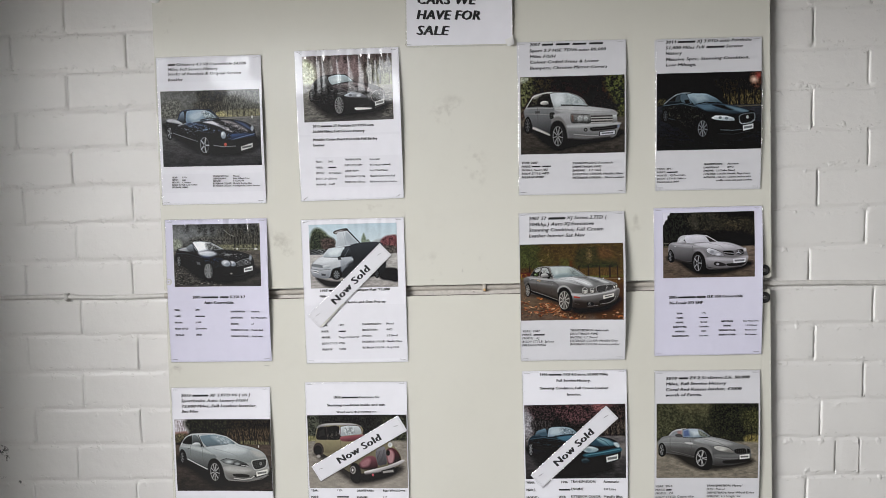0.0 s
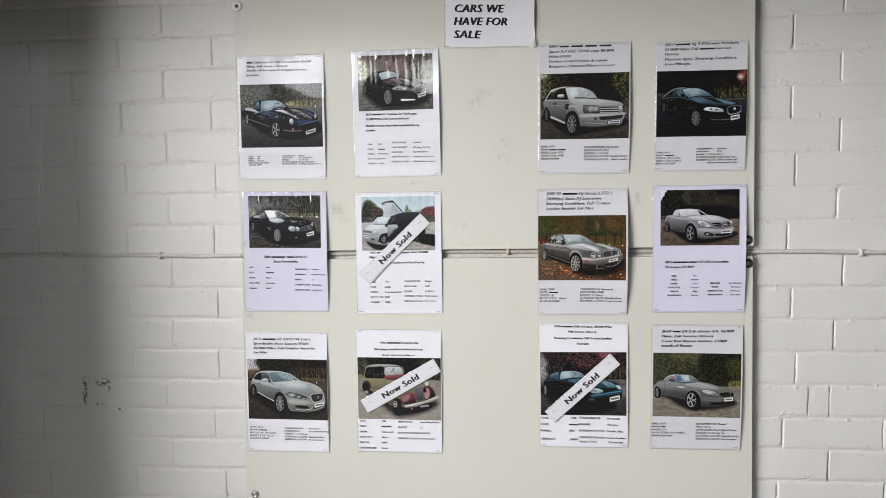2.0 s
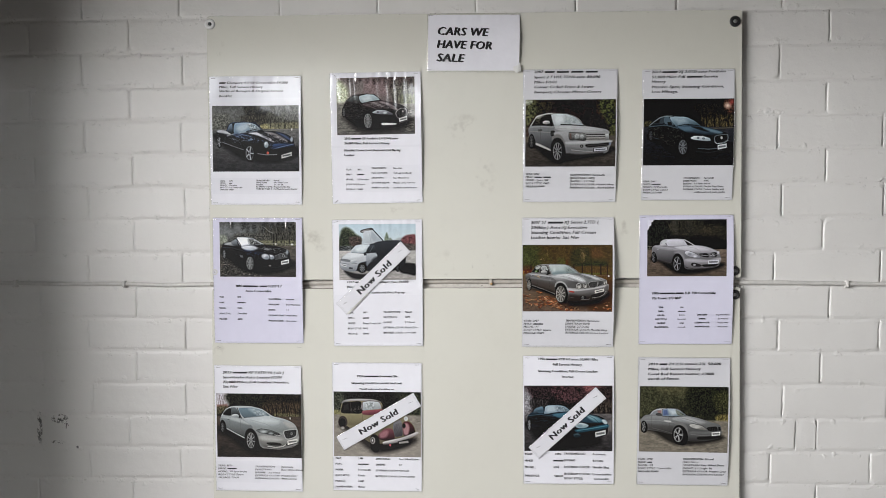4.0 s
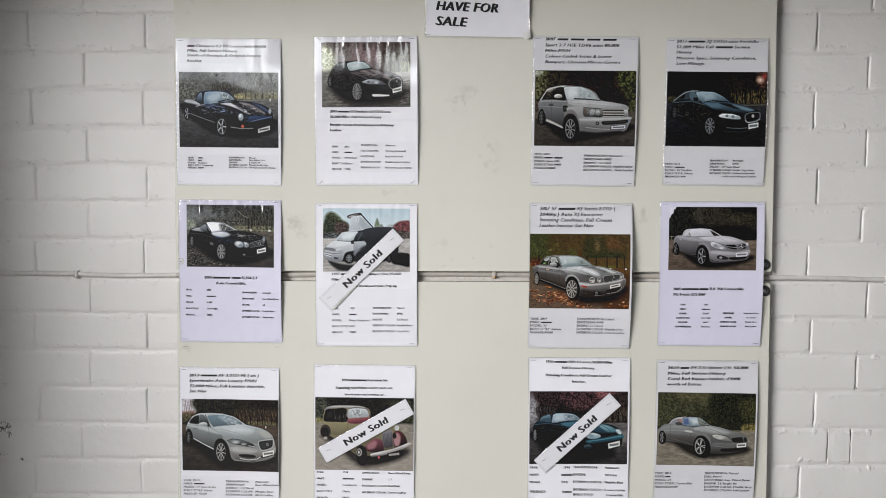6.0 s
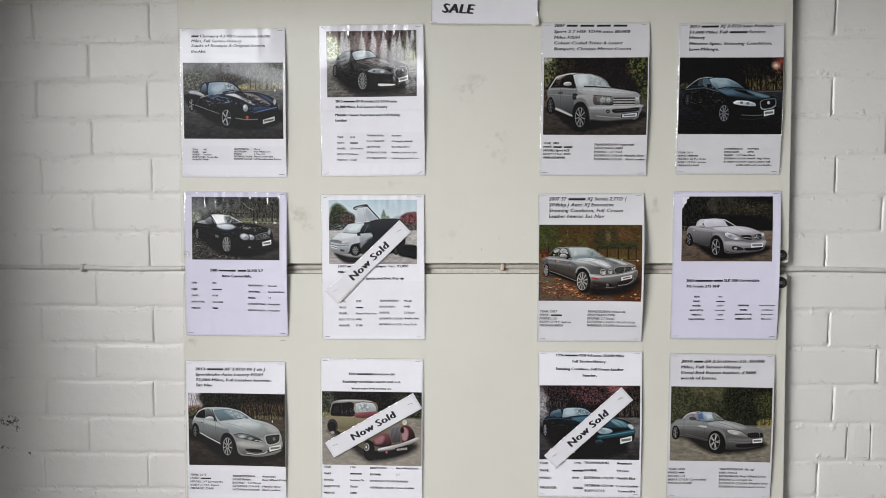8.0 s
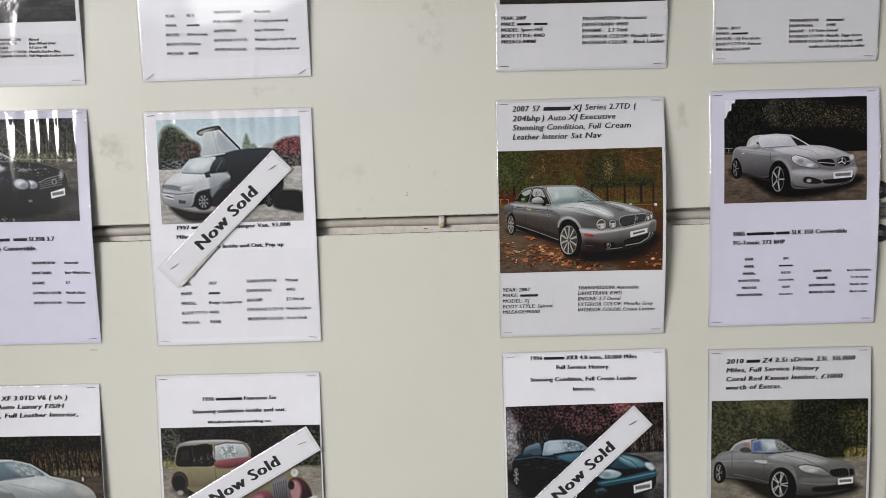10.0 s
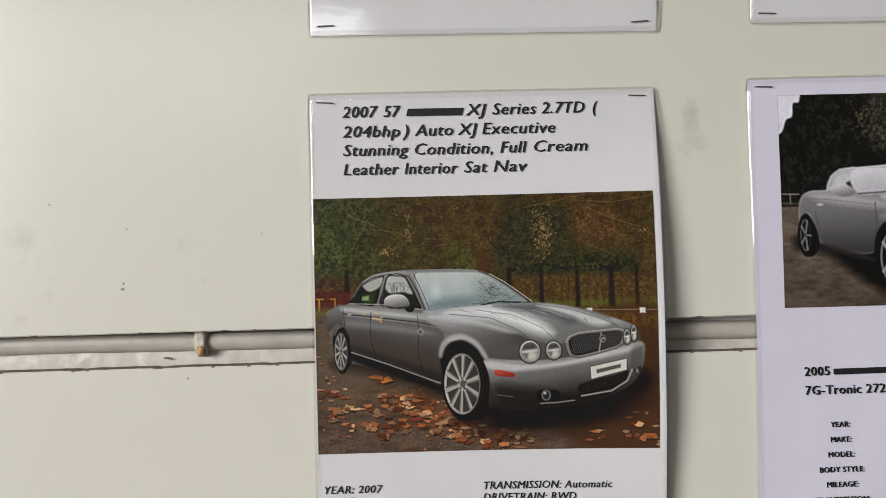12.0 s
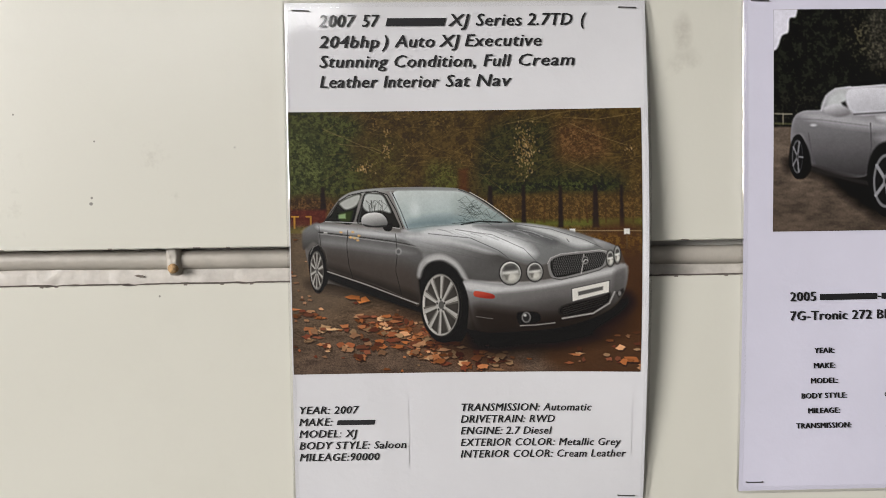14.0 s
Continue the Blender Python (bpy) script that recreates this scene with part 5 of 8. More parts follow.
    k.wheel(216, 311, 21, 42, 5, (176, 176, 182), wide=0.21)
    k.poly("62,272 68,244 80,242 92,262 96,290 84,306 68,298", (18, 16, 16), 1, 2)
    k.wheel(75, 272, 9, 26, 5, (160, 160, 166), wide=0.22)
    k.plate("398,293 462,288 460,311 400,315", (56, 54, 58), (206, 206, 212))


def silver_estate(k):
    k.over(26, 25, 537, 410)
    k.wood((42, 36, 28), (54, 46, 36), (74, 62, 46), 18, 0.35)
    k.patch("26,25 92,25 104,90 60,112 26,120", (186, 180, 184), (212, 208, 214), 12, 1, 8)
    for x, d in ((36, 10), (52, -10), (66, 8), (80, -8), (44, 20), (74, -22), (58, 14)):
        k.line([(x, 108), (x + d * 0.4, 70), (x + d, 34)], 1.8, (104, 90, 90), 0.75, 1)
    k.poly("26,94 90,88 98,110 26,116", (126, 88, 78), 0.8, 5)
    k.patch("26,106 90,104 60,140 26,150", (70, 64, 44), (112, 104, 74), 7, 0.9, 6)
    k.patch("92,25 330,25 320,100 220,104 110,96", (36, 38, 28), (66, 66, 48), 8, 0.9, 12)
    k.patch("330,25 537,25 537,110 330,100", (40, 34, 26), (70, 58, 42), 8, 0.85, 14)
    k.patch("310,84 537,80 537,150 330,140", (48, 38, 28), (122, 100, 74), 6, 0.8, 10, 0.5, 0.35)
    k.patch("380,140 537,146 537,164 390,164", (86, 84, 56), (130, 124, 88), 6, 0.8, 5)
    k.trunks((340, 366, 392, 420, 446, 470, 500, 524), 70, 158, 6, (30, 24, 19), 0.8)
    k.ground(160, (84, 70, 60), (58, 50, 45), 0.1, 8)
    k.oval(470, 170, 3.5, 7, (206, 204, 198), 0.8, 1)
    k.poly("30,260 110,300 200,370 280,390 420,376 537,340 537,300 300,250 60,220", (38, 32, 29), 0.93, 20)
    k.poly("48,196 54,160 80,122 112,106 170,103 240,106 300,120 356,156 440,176 490,200 512,232 520,262 520,310 490,336 420,354 330,356 290,346 270,300 236,248 206,262 194,298 130,264 84,240 52,214", ((176, 182, 182), (112, 113, 110), 300, 106, 300, 356))
    k.line("56,160 82,120 114,104 172,101 240,104", 3.4, (206, 210, 210), 0.9, 2)
    k.poly("64,150 84,124 110,114 112,154 92,158", ((52, 54, 54), (34, 34, 33), 90, 118, 92, 158), 1, 3)
    k.poly("116,156 118,114 140,112 158,136 170,176 140,170", ((104, 112, 114), (48, 50, 50), 130, 114, 140, 172), 1, 3)
    k.line("114,112 112,158", 4, (46, 46, 45), 0.9, 1)
    k.line("150,112 176,176", 4, (60, 62, 62), 0.9, 1)
    k.poly("116,158 130,150 154,152 160,170 140,174 120,168", ((216, 222, 222), (110, 114, 114), 138, 150, 142, 174), 1, 2)
    k.poly("160,114 240,108 292,120 344,156 300,158 240,166 190,170", ((112, 132, 142), (84, 98, 106), 250, 110, 256, 170), 1, 2)
    k.poly("220,116 262,112 300,136 320,154 270,150 240,134", (186, 198, 204), 0.7, 12)
    k.patch("240,112 290,122 336,156 270,156", (106, 118, 122), (196, 206, 210), 9, 0.5, 8)
    k.line("156,112 240,105 300,119 358,157", 3.6, (196, 200, 200), 0.85, 2)
    k.line("192,172 260,166 306,158", 4, (48, 52, 54), 0.95, 2)
    # flank
    k.poly("50,170 110,164 180,178 230,210 240,236 204,262 192,292 130,262 84,236 52,206", ((142, 149, 150), (76, 79, 78), 130, 166, 120, 280), 0.97, 4)
    k.poly("54,168 110,166 180,182 226,212 180,204 110,184", (194, 199, 198), 0.7, 6)
    k.line("106,166 104,216 112,250", 1.8, (96, 98, 97), 0.7)
    k.line("166,178 168,230 178,282", 1.8, (92, 94, 93), 0.7)
    k.line("90,238 130,262 190,292", 4.5, (196, 198, 196), 0.9, 2)
    k.line("90,246 188,300", 5, (34, 30, 28), 0.9, 3)
    k.oval(96, 182, 6, 2.4, (70, 72, 72), 0.7, 1)
    # bonnet
    k.poly("188,176 250,166 340,160 420,172 480,196 506,226 460,236 420,258 340,246 270,238 220,206", ((180, 188, 190), (118, 123, 122), 340, 162, 350, 258), 1, 4)
    k.poly("240,180 330,168 400,184 380,204 300,204", (210, 216, 217), 0.65, 14)
    k.line("230,184 320,206 412,254", 2, (128, 132, 132), 0.6, 3)
    k.line("350,164 430,188 480,226", 2, (134, 138, 138), 0.6, 3)
    k.poly("430,190 480,198 504,222 470,228 444,214", (176, 174, 168), 0.7, 8)
    k.poly("264,246 292,238 340,244 396,262 410,274 390,279 330,270 284,262", ((104, 108, 108), (50, 52, 52), 330, 240, 336, 280), 1, 1.5)
    k.oval(308, 254, 18, 8, (200, 206, 206), 0.8, 5)
    k.oval(352, 264, 14, 7, (150, 156, 156), 0.85, 3)
    k.line("374,272 410,276", 3, (216, 216, 212), 0.9, 1)
    k.line("262,246 292,236 342,242 398,260 414,276", 2, (40, 41, 41), 0.9)
    k.poly("428,250 450,240 506,234 512,246 508,276 480,292 448,298 434,280", (166, 168, 164), 1, 2)
    k.poly("433,252 452,244 503,238 507,248 503,273 478,287 450,292 438,278", (52, 53, 53), 1, 1.5)
    for n in range(6):
        k.line([(436 + n * 11, 250 - n * 1.5), (444 + n * 11, 288 - n * 3)], 1.2, (92, 93, 92), 0.6)
    for n in range(4):
        k.line([(436, 256 + n * 9), (504, 243 + n * 9)], 1.2, (92, 93, 92), 0.6)
    k.oval(478, 262, 6, 8, (150, 152, 150), 0.9, 2)
    k.oval(478, 262, 3.5, 5, (70, 71, 70), 0.9, 1)
    k.poly("280,280 400,284 436,296 470,300 518,276 519,300 490,326 420,346 330,350 292,330", ((160, 160, 156), (88, 87, 84), 400, 280, 400, 348), 0.97, 5)
    k.poly("286,284 380,290 420,300 380,312 300,306", (192, 192, 188), 0.6, 8)
    k.poly("328,320 372,318 412,324 408,336 360,336 332,330", (44, 42, 40), 1, 2)
    k.line("332,342 380,348 424,342 440,330", 4, (206, 206, 200), 0.9, 2)
    k.poly("440,326 516,306 516,316 450,338", (48, 45, 42), 0.9, 2)
    k.line("300,352 400,360 480,344 518,322", 3, (150, 148, 142), 0.7, 2)
    k.poly("194,300 200,256 218,238 244,242 268,276 280,336 268,374 216,366", (16, 15, 14), 1, 4)
    k.wheel(230, 308, 25, 48, 9, (196, 197, 195), wide=0.14)
    k.poly("46,214 52,190 64,186 78,206 82,240 72,262 54,252", (22, 20, 19), 1, 2)
    k.wheel(60, 229, 9, 27, 7, (160, 161, 160), wide=0.18)
    k.plate("452,306 514,290 513,314 453,332", (60, 60, 60), (206, 206, 200))


def vintage_saloon(k):
    k.over(24, 42, 547, 428)
    k.wood((38, 37, 34), (56, 55, 50), (78, 76, 68), 18, 0.4)
    k.patch("24,42 100,42 90,150 24,160", (48, 52, 42), (92, 96, 80), 8, 0.9, 12)
    k.patch("100,42 340,42 320,92 200,84 110,96", (34, 33, 31), (58, 56, 52), 8, 0.9, 14)
    k.patch("420,60 547,60 547,200 480,190", (44, 48, 34), (88, 92, 66), 8, 0.9, 14)
    k.patch("24,150 70,156 64,180 24,182", (116, 112, 70), (176, 170, 120), 7, 0.85, 6)
    k.ground(178, (132, 126, 116), (146, 140, 130), 0.1, 10)
    k.poly("24,300 200,400 547,330 547,428 24,428", (150, 144, 134), 0.6, 30)
    k.poly("60,240 130,300 250,400 330,408 480,366 520,310 300,260", (52, 47, 44), 0.92, 16)
    # body: grey roof, dark glass, tan flank, maroon wings
    k.poly("66,170 68,132 82,100 130,86 240,86 290,94 316,116 316,150 340,180 440,180 510,250 500,310 400,340 260,350 180,300 110,250 70,220", ((136, 128, 100), (98, 92, 72), 200, 170, 210, 330))
    k.poly("74,112 84,96 132,86 242,86 292,95 306,104 220,97 130,97", ((186, 186, 188), (120, 118, 120), 190, 86, 190, 102), 0.97, 3)
    k.poly("72,168 74,126 86,106 130,102 186,102 196,166 130,172", ((40, 37, 37), (26, 24, 24), 130, 102, 130, 172), 1, 2)
    k.poly("82,156 86,124 112,112 118,150", (66, 64, 62), 0.6, 5)
    k.line("124,102 128,170", 4, (66, 56, 55), 0.9, 1)
    k.patch("130,136 186,128 190,162 136,164", (30, 26, 26), (120, 112, 104), 6, 0.7, 5, 0.6)
    k.line("188,102 198,168", 5, (70, 46, 48), 0.95, 1)
    k.poly("196,150 198,106 232,98 292,102 306,122 304,142 250,148", ((198, 204, 206), (146, 152, 154), 250, 100, 254, 150), 1, 2)
    k.patch("216,112 262,104 270,140 222,144", (120, 126, 126), (216, 222, 224), 7, 0.7, 5)
    k.line("196,152 198,104 234,95 294,99 312,122 312,148", 3.4, (104, 92, 92), 0.95, 1)
    k.poly("196,158 250,150 316,146 330,160 250,180 206,182", ((150, 86, 94), (96, 46, 54), 250, 148, 254, 182), 1, 3)
    k.poly("66,176 130,174 200,178 260,190 250,230 190,240 110,240 70,224", ((140, 132, 102), (106, 99, 76), 150, 176, 150, 240), 0.97, 5)
    k.line("196,176 200,236", 1.8, (84, 76, 56), 0.7)
    k.oval(78, 222, 27, 34, (60, 44, 46), 1, 3)
    k.poly("60,200 84,190 100,210 104,236 90,240 66,240", (70, 62, 60), 0.95, 4)
    k.oval(76, 226, 20, 24, (30, 27, 27), 1, 3)
    k.oval(78, 258, 10, 8, (190, 186, 180), 0.7, 3)
    k.poly("292,300 330,262 374,262 390,300 380,326 330,330 296,322", ((128, 76, 84), (66, 30, 38), 336, 262, 344, 330), 1, 4)
    k.poly("300,292 334,272 352,280 340,310 306,316", (196, 150, 154), 0.5, 7)
    k.poly("380,240 402,214 430,214 438,292 420,304 392,304", ((120, 118, 122), (74, 72, 76), 400, 220, 420, 304), 1, 2)
    for n in range(7):
        k.line([(386 + n * 7, 236 - n * 2), (394 + n * 6, 302)], 1.8, (58, 56, 60), 0.8)
    k.poly("438,230 470,216 500,240 512,276 500,292 470,298 444,296", ((100, 46, 54), (54, 24, 31), 470, 220, 478, 296), 1, 3)
    k.poly("440,240 462,226 478,250 470,292 446,292", (206, 168, 168), 0.65, 6)
    k.oval(446, 242, 10, 14, (30, 27, 28), 0.95, 3)
    k.oval(458, 200, 12, 13, (206, 208, 206), 0.95, 3)
    k.oval(456, 198, 7, 8, (170, 174, 174), 0.8, 3)
    k.poly("246,316 262,296 290,310 300,360 290,398 262,398 246,370", (22, 20, 20), 1, 5)
    k.oval(258, 332, 15, 21, (150, 146, 144), 1, 2)
    k.oval(256, 332, 10, 15, (66, 62, 62), 1, 2)
    k.oval(256, 332, 5, 8, (190, 188, 186), 0.95, 2)
    k.poly("318,342 340,334 440,310 520,278 526,290 450,328 340,358 322,356", ((206, 204, 202), (112, 108, 108), 420, 312, 428, 336), 1, 2)
    k.poly("300,356 420,344 490,318 480,350 400,380 310,392", (34, 30, 29), 0.9, 8)
    k.oval(363, 358, 6, 7, (176, 84, 92), 0.95, 1)
    k.plate("408,336 478,316 480,346 410,362", (206, 204, 198), (34, 32, 32))


def blue_convertible(k):
    k.over(22, 32, 548, 416)
    k.wood((34, 26, 27), (56, 42, 44), (84, 64, 66), 16, 0.4)
    k.patch("22,50 60,44 80,100 70,170 22,190", (120, 118, 122), (196, 196, 200), 6, 0.9, 10, 0.5)
    k.patch("40,32 200,32 180,110 90,130 60,90", (30, 23, 24), (88, 62, 66), 6, 0.9, 12)
    k.patch("180,32 420,32 400,110 250,130", (42, 26, 28), (114, 76, 80), 6, 0.9, 14)
    k.patch("380,32 490,32 480,62 400,66", (96, 52, 52), (170, 112, 112), 6, 0.85, 8)
    k.patch("440,60 548,40 548,180 420,180", (34, 27, 26), (90, 70, 66), 6, 0.9, 12)
    k.patch("60,110 160,120 150,170 70,170", (34, 30, 30), (92, 86, 86), 5, 0.8, 8, 0.5, 0.4)
    k.patch("410,130 548,126 548,186 420,186", (40, 32, 28), (124, 112, 96), 5, 0.75, 8, 0.5, 0.35)
    k.patch("484,206 548,200 548,236 490,236", (116, 124, 56), (190, 196, 96), 7, 0.95, 5)
    k.trunks((430, 462, 500, 530), 110, 210, 8, (30, 23, 22), 0.85)
    k.ground(196, (96, 92, 92), (56, 53, 55), 0.12, 8)
    k.patch("22,186 70,184 60,214 22,216", (84, 82, 84), (150, 148, 150), 7, 0.7, 6)
    k.poly("500,240 548,236 548,300 510,290", (128, 122, 116), 0.6, 10)
    k.poly("22,270 60,300 160,400 300,400 440,380 470,340 300,270 60,240", (18, 18, 21), 0.93, 20)
    k.poly("40,226 48,202 74,186 120,176 150,150 200,142 260,148 300,176 350,196 420,200 480,214 514,240 522,280 510,320 440,338 340,340 260,320 150,300 60,280 42,256", ((36, 62, 80), (12, 20, 28), 260, 170, 280, 340))
    k.poly("76,190 86,168 112,158 132,156 134,190 100,194", ((104, 130, 146), (44, 58, 70), 104, 160, 110, 194), 1, 3)
    k.poly("140,196 148,156 166,148 230,148 266,156 296,182 230,186 180,194", ((160, 178, 188), (108, 128, 142), 210, 150, 216, 196), 1, 2)
    k.poly("156,184 168,158 210,154 220,176 186,188", (196, 208, 214), 0.65, 9)
    k.patch("210,152 262,160 286,180 220,182", (70, 84, 92), (166, 180, 186), 7, 0.7, 6)
    k.line("138,198 147,154 166,145 230,144 270,153 304,182", 3.6, (26, 42, 54), 0.95, 1)
    k.poly("98,180 120,174 138,180 138,192 112,194", (60, 86, 102), 0.95, 2)
    k.line("180,194 230,190 300,184", 3.4, (18, 24, 30), 0.95, 2)
    k.poly("46,210 120,198 200,206 250,230 236,280 150,272 60,250", ((32, 50, 62), (14, 21, 28), 140, 200, 140, 280), 0.95, 5)
    k.line("48,208 120,200 200,212", 2.6, (88, 118, 134), 0.7, 3)
    k.patch("60,214 200,214 236,260 120,256", (14, 20, 26), (62, 80, 90), 9, 0.5, 8, 0.6, 1.8)
    k.poly("190,202 300,190 400,204 470,226 440,250 360,246 270,232", ((70, 112, 132), (40, 72, 90), 330, 192, 336, 250), 0.97, 5)
    k.poly("392,204 452,214 496,240 460,248 420,232", ((134, 166, 172), (74, 116, 130), 440, 206, 450, 250), 0.95, 6)
    k.line("400,206 440,224 466,248", 2.4, (36, 66, 80), 0.8, 2)
    k.poly("322,262 356,250 396,258 406,270 380,282 340,280", ((206, 218, 220), (124, 148, 156), 360, 252, 366, 284), 0.97, 3)
    k.oval(356, 268, 14, 9, (96, 122, 132), 0.6, 4)
    k.poly("486,232 506,232 518,250 508,258 492,248", (196, 208, 210), 0.9, 4)
    k.poly("330,290 420,276 516,258 522,278 470,292 400,304 340,308", ((58, 116, 136), (28, 62, 76), 420, 266, 426, 306), 0.97, 5)
    k.line("340,296 420,284 516,266", 2.6, (128, 172, 182), 0.6, 3)
    k.poly("380,308 440,298 446,320 400,330 376,322", (12, 16, 20), 0.95, 4)
    k.poly("318,318 344,312 360,326 340,336 322,332", (120, 150, 156), 0.6, 5)
    k.poly("330,320 420,326 500,308 480,332 400,342 330,340", (22, 44, 56), 0.8, 6)
    k.wheel(52, 262, 9, 28, 7, (190, 194, 196), wide=0.22)
    k.wheel(214, 318, 20, 38, 7, (140, 146, 150), wide=0.2)
    k.plate("446,306 508,290 508,318 448,334", (60, 62, 62), (196, 198, 196))


def grey_roadster(k):
    k.over(34, 36, 555, 427)
    k.wood((50, 52, 36), (66, 68, 46), (86, 86, 58), 24, 0.4)
    k.patch("34,36 320,36 310,130 200,160 34,190", (62, 64, 44), (92, 92, 64), 10, 0.85, 22)
    k.patch("140,36 330,36 320,80 180,80", (88, 84, 58), (120, 114, 82), 8, 0.6, 20)
    k.patch("320,36 555,36 555,190 360,190", (34, 38, 26), (66, 70, 44), 7, 0.9, 18)
    k.patch("34,150 110,146 100,200 34,220", (58, 60, 42), (98, 98, 68), 7, 0.8, 10)
    k.patch("470,80 555,70 555,180 490,170", (56, 58, 34), (112, 110, 66), 6, 0.7, 10, 0.5)
    k.patch("486,206 555,196 555,242 492,240", (96, 86, 46), (156, 142, 82), 6, 0.85, 7)
    k.trunks((500, 520, 544), 130, 230, 6, (40, 36, 24), 0.7)
    k.ground(236, (128, 121, 108), (124, 117, 104), 0.06, 14)
    k.poly("34,230 60,236 56,330 34,340", (124, 118, 104), 0.6, 12)
    k.poly("52,300 120,312 210,368 290,388 420,376 520,352 510,320 300,310 90,280", (46, 42, 37), 0.93, 12)
    k.poly("44,250 50,226 66,210 98,202 112,184 138,172 180,168 230,167 266,172 310,206 380,222 450,244 500,258 516,274 516,312 496,340 430,358 340,362 316,350 304,300 280,272 250,282 234,320 160,306 84,296 50,290", ((130, 132, 132), (66, 66, 65), 280, 180, 280, 362))
    k.poly("100,202 114,186 138,174 168,172 170,208 130,210", ((190, 194, 196), (116, 118, 120), 134, 174, 138, 210), 1, 2)
    k.poly("112,198 124,184 152,178 160,202 132,206", (132, 136, 140), 0.9, 3)
    k.poly("140,182 164,176 166,198 146,200", (150, 104, 98), 0.7, 5)
    k.line("98,204 114,184 140,171 186,166", 2.6, (186, 188, 188), 0.9, 1)
    k.poly("130,200 150,194 168,202 166,212 140,212", (76, 76, 76), 0.95, 2)
    k.poly("172,212 172,174 200,169 240,170 268,178 306,208 240,214", ((166, 180, 190), (120, 134, 142), 230, 170, 236, 214), 1, 2)
    k.poly("172,176 198,172 206,206 174,210", (62, 80, 128), 0.75, 6)
    k.poly("212,180 246,174 264,196 226,206", (212, 220, 224), 0.7, 8)
    k.patch("248,174 272,184 302,206 262,208", (60, 62, 50), (124, 126, 108), 6, 0.7, 4)
    k.line("170,214 170,172 200,166 242,167 272,177 312,208", 3.2, (96, 96, 96), 0.9, 1)
    k.line("172,214 240,216 310,210", 2.6, (46, 45, 44), 0.9, 1)
    k.poly("48,228 110,212 200,220 250,240 232,264 160,262 52,254", ((146, 148, 148), (104, 105, 104), 150, 212, 150, 264), 0.95, 5)
    k.poly("50,258 150,266 234,272 232,318 150,304 86,290", ((94, 93, 91), (66, 64, 62), 150, 260, 150, 314), 0.95, 6)
    k.line("60,240 150,240 240,252", 2, (176, 176, 174), 0.6, 3)
    k.line("104,212 104,262 120,298", 1.8, (78, 77, 75), 0.7)
    k.line("206,222 214,262 206,312", 1.8, (78, 77, 75), 0.7)
    k.poly("178,240 200,238 222,242 218,250 196,248", (196, 196, 194), 0.85, 2)
    k.line("110,284 160,296 232,316", 2.4, (112, 110, 107), 0.6, 2)
    k.poly("226,226 300,214 370,224 440,244 496,260 440,270 370,268 310,256 262,244", ((160, 163, 163), (104, 105, 104), 360, 216, 366, 270), 1, 4)
    k.poly("290,222 360,228 420,248 370,254 310,240", (190, 191, 190), 0.6, 10)
    k.line("280,222 350,240 400,264", 2, (96, 96, 94), 0.7, 2)
    k.line("340,220 420,240 470,262", 2, (104, 104, 102), 0.6, 2)
    k.poly("240,246 290,250 318,280 322,330 304,300 280,266 250,262", (122, 122, 120), 0.9, 5)
    k.poly("330,262 352,258 400,268 430,286 424,294 370,286 340,276", ((188, 188, 182), (116, 115, 110), 374, 260, 380, 294), 1, 2)
    k.line("328,261 352,256 402,266 432,286", 2, (64, 62, 60), 0.9, 1)
    k.oval(372, 276, 18, 7, (206, 206, 200), 0.7, 4)
    k.poly("436,278 468,272 490,274 494,298 460,302 440,294", (40, 38, 38), 1, 2)
    k.poly("498,272 510,274 514,292 500,296", (40, 38, 38), 1, 2)
    for n in range(5):
        k.line([(444 + n * 10, 276), (448 + n * 10, 300)], 1.3, (92, 90, 88), 0.8)
    k.poly("330,306 420,304 514,298 514,316 490,340 420,354 336,356", ((110, 111, 110), (66, 65, 64), 420, 304, 420, 356), 0.95, 6)
    k.poly("380,336 430,332 510,322 500,340 440,350 384,350", (44, 41, 40), 0.95, 4)
    k.line("340,320 400,326 450,324", 2.4, (142, 142, 140), 0.6, 4)
    k.line("336,358 420,360 498,342", 2.6, (60, 57, 54), 0.8, 2)
    k.poly("232,326 238,286 258,268 290,272 316,304 322,350 304,384 252,376", (18, 17, 16), 1, 3)
    k.wheel(266, 323, 28, 44, 5, (212, 212, 210), wide=0.22, twin=True)
    k.poly("44,276 50,248 64,244 80,264 82,298 66,314 48,304", (20, 19, 18), 1, 2)
    k.wheel(61, 278, 11, 28, 5, (200, 200, 198), wide=0.22, twin=True)
    k.plate("461,306 511,300 511,322 462,328", (60, 60, 60), (210, 210, 206))


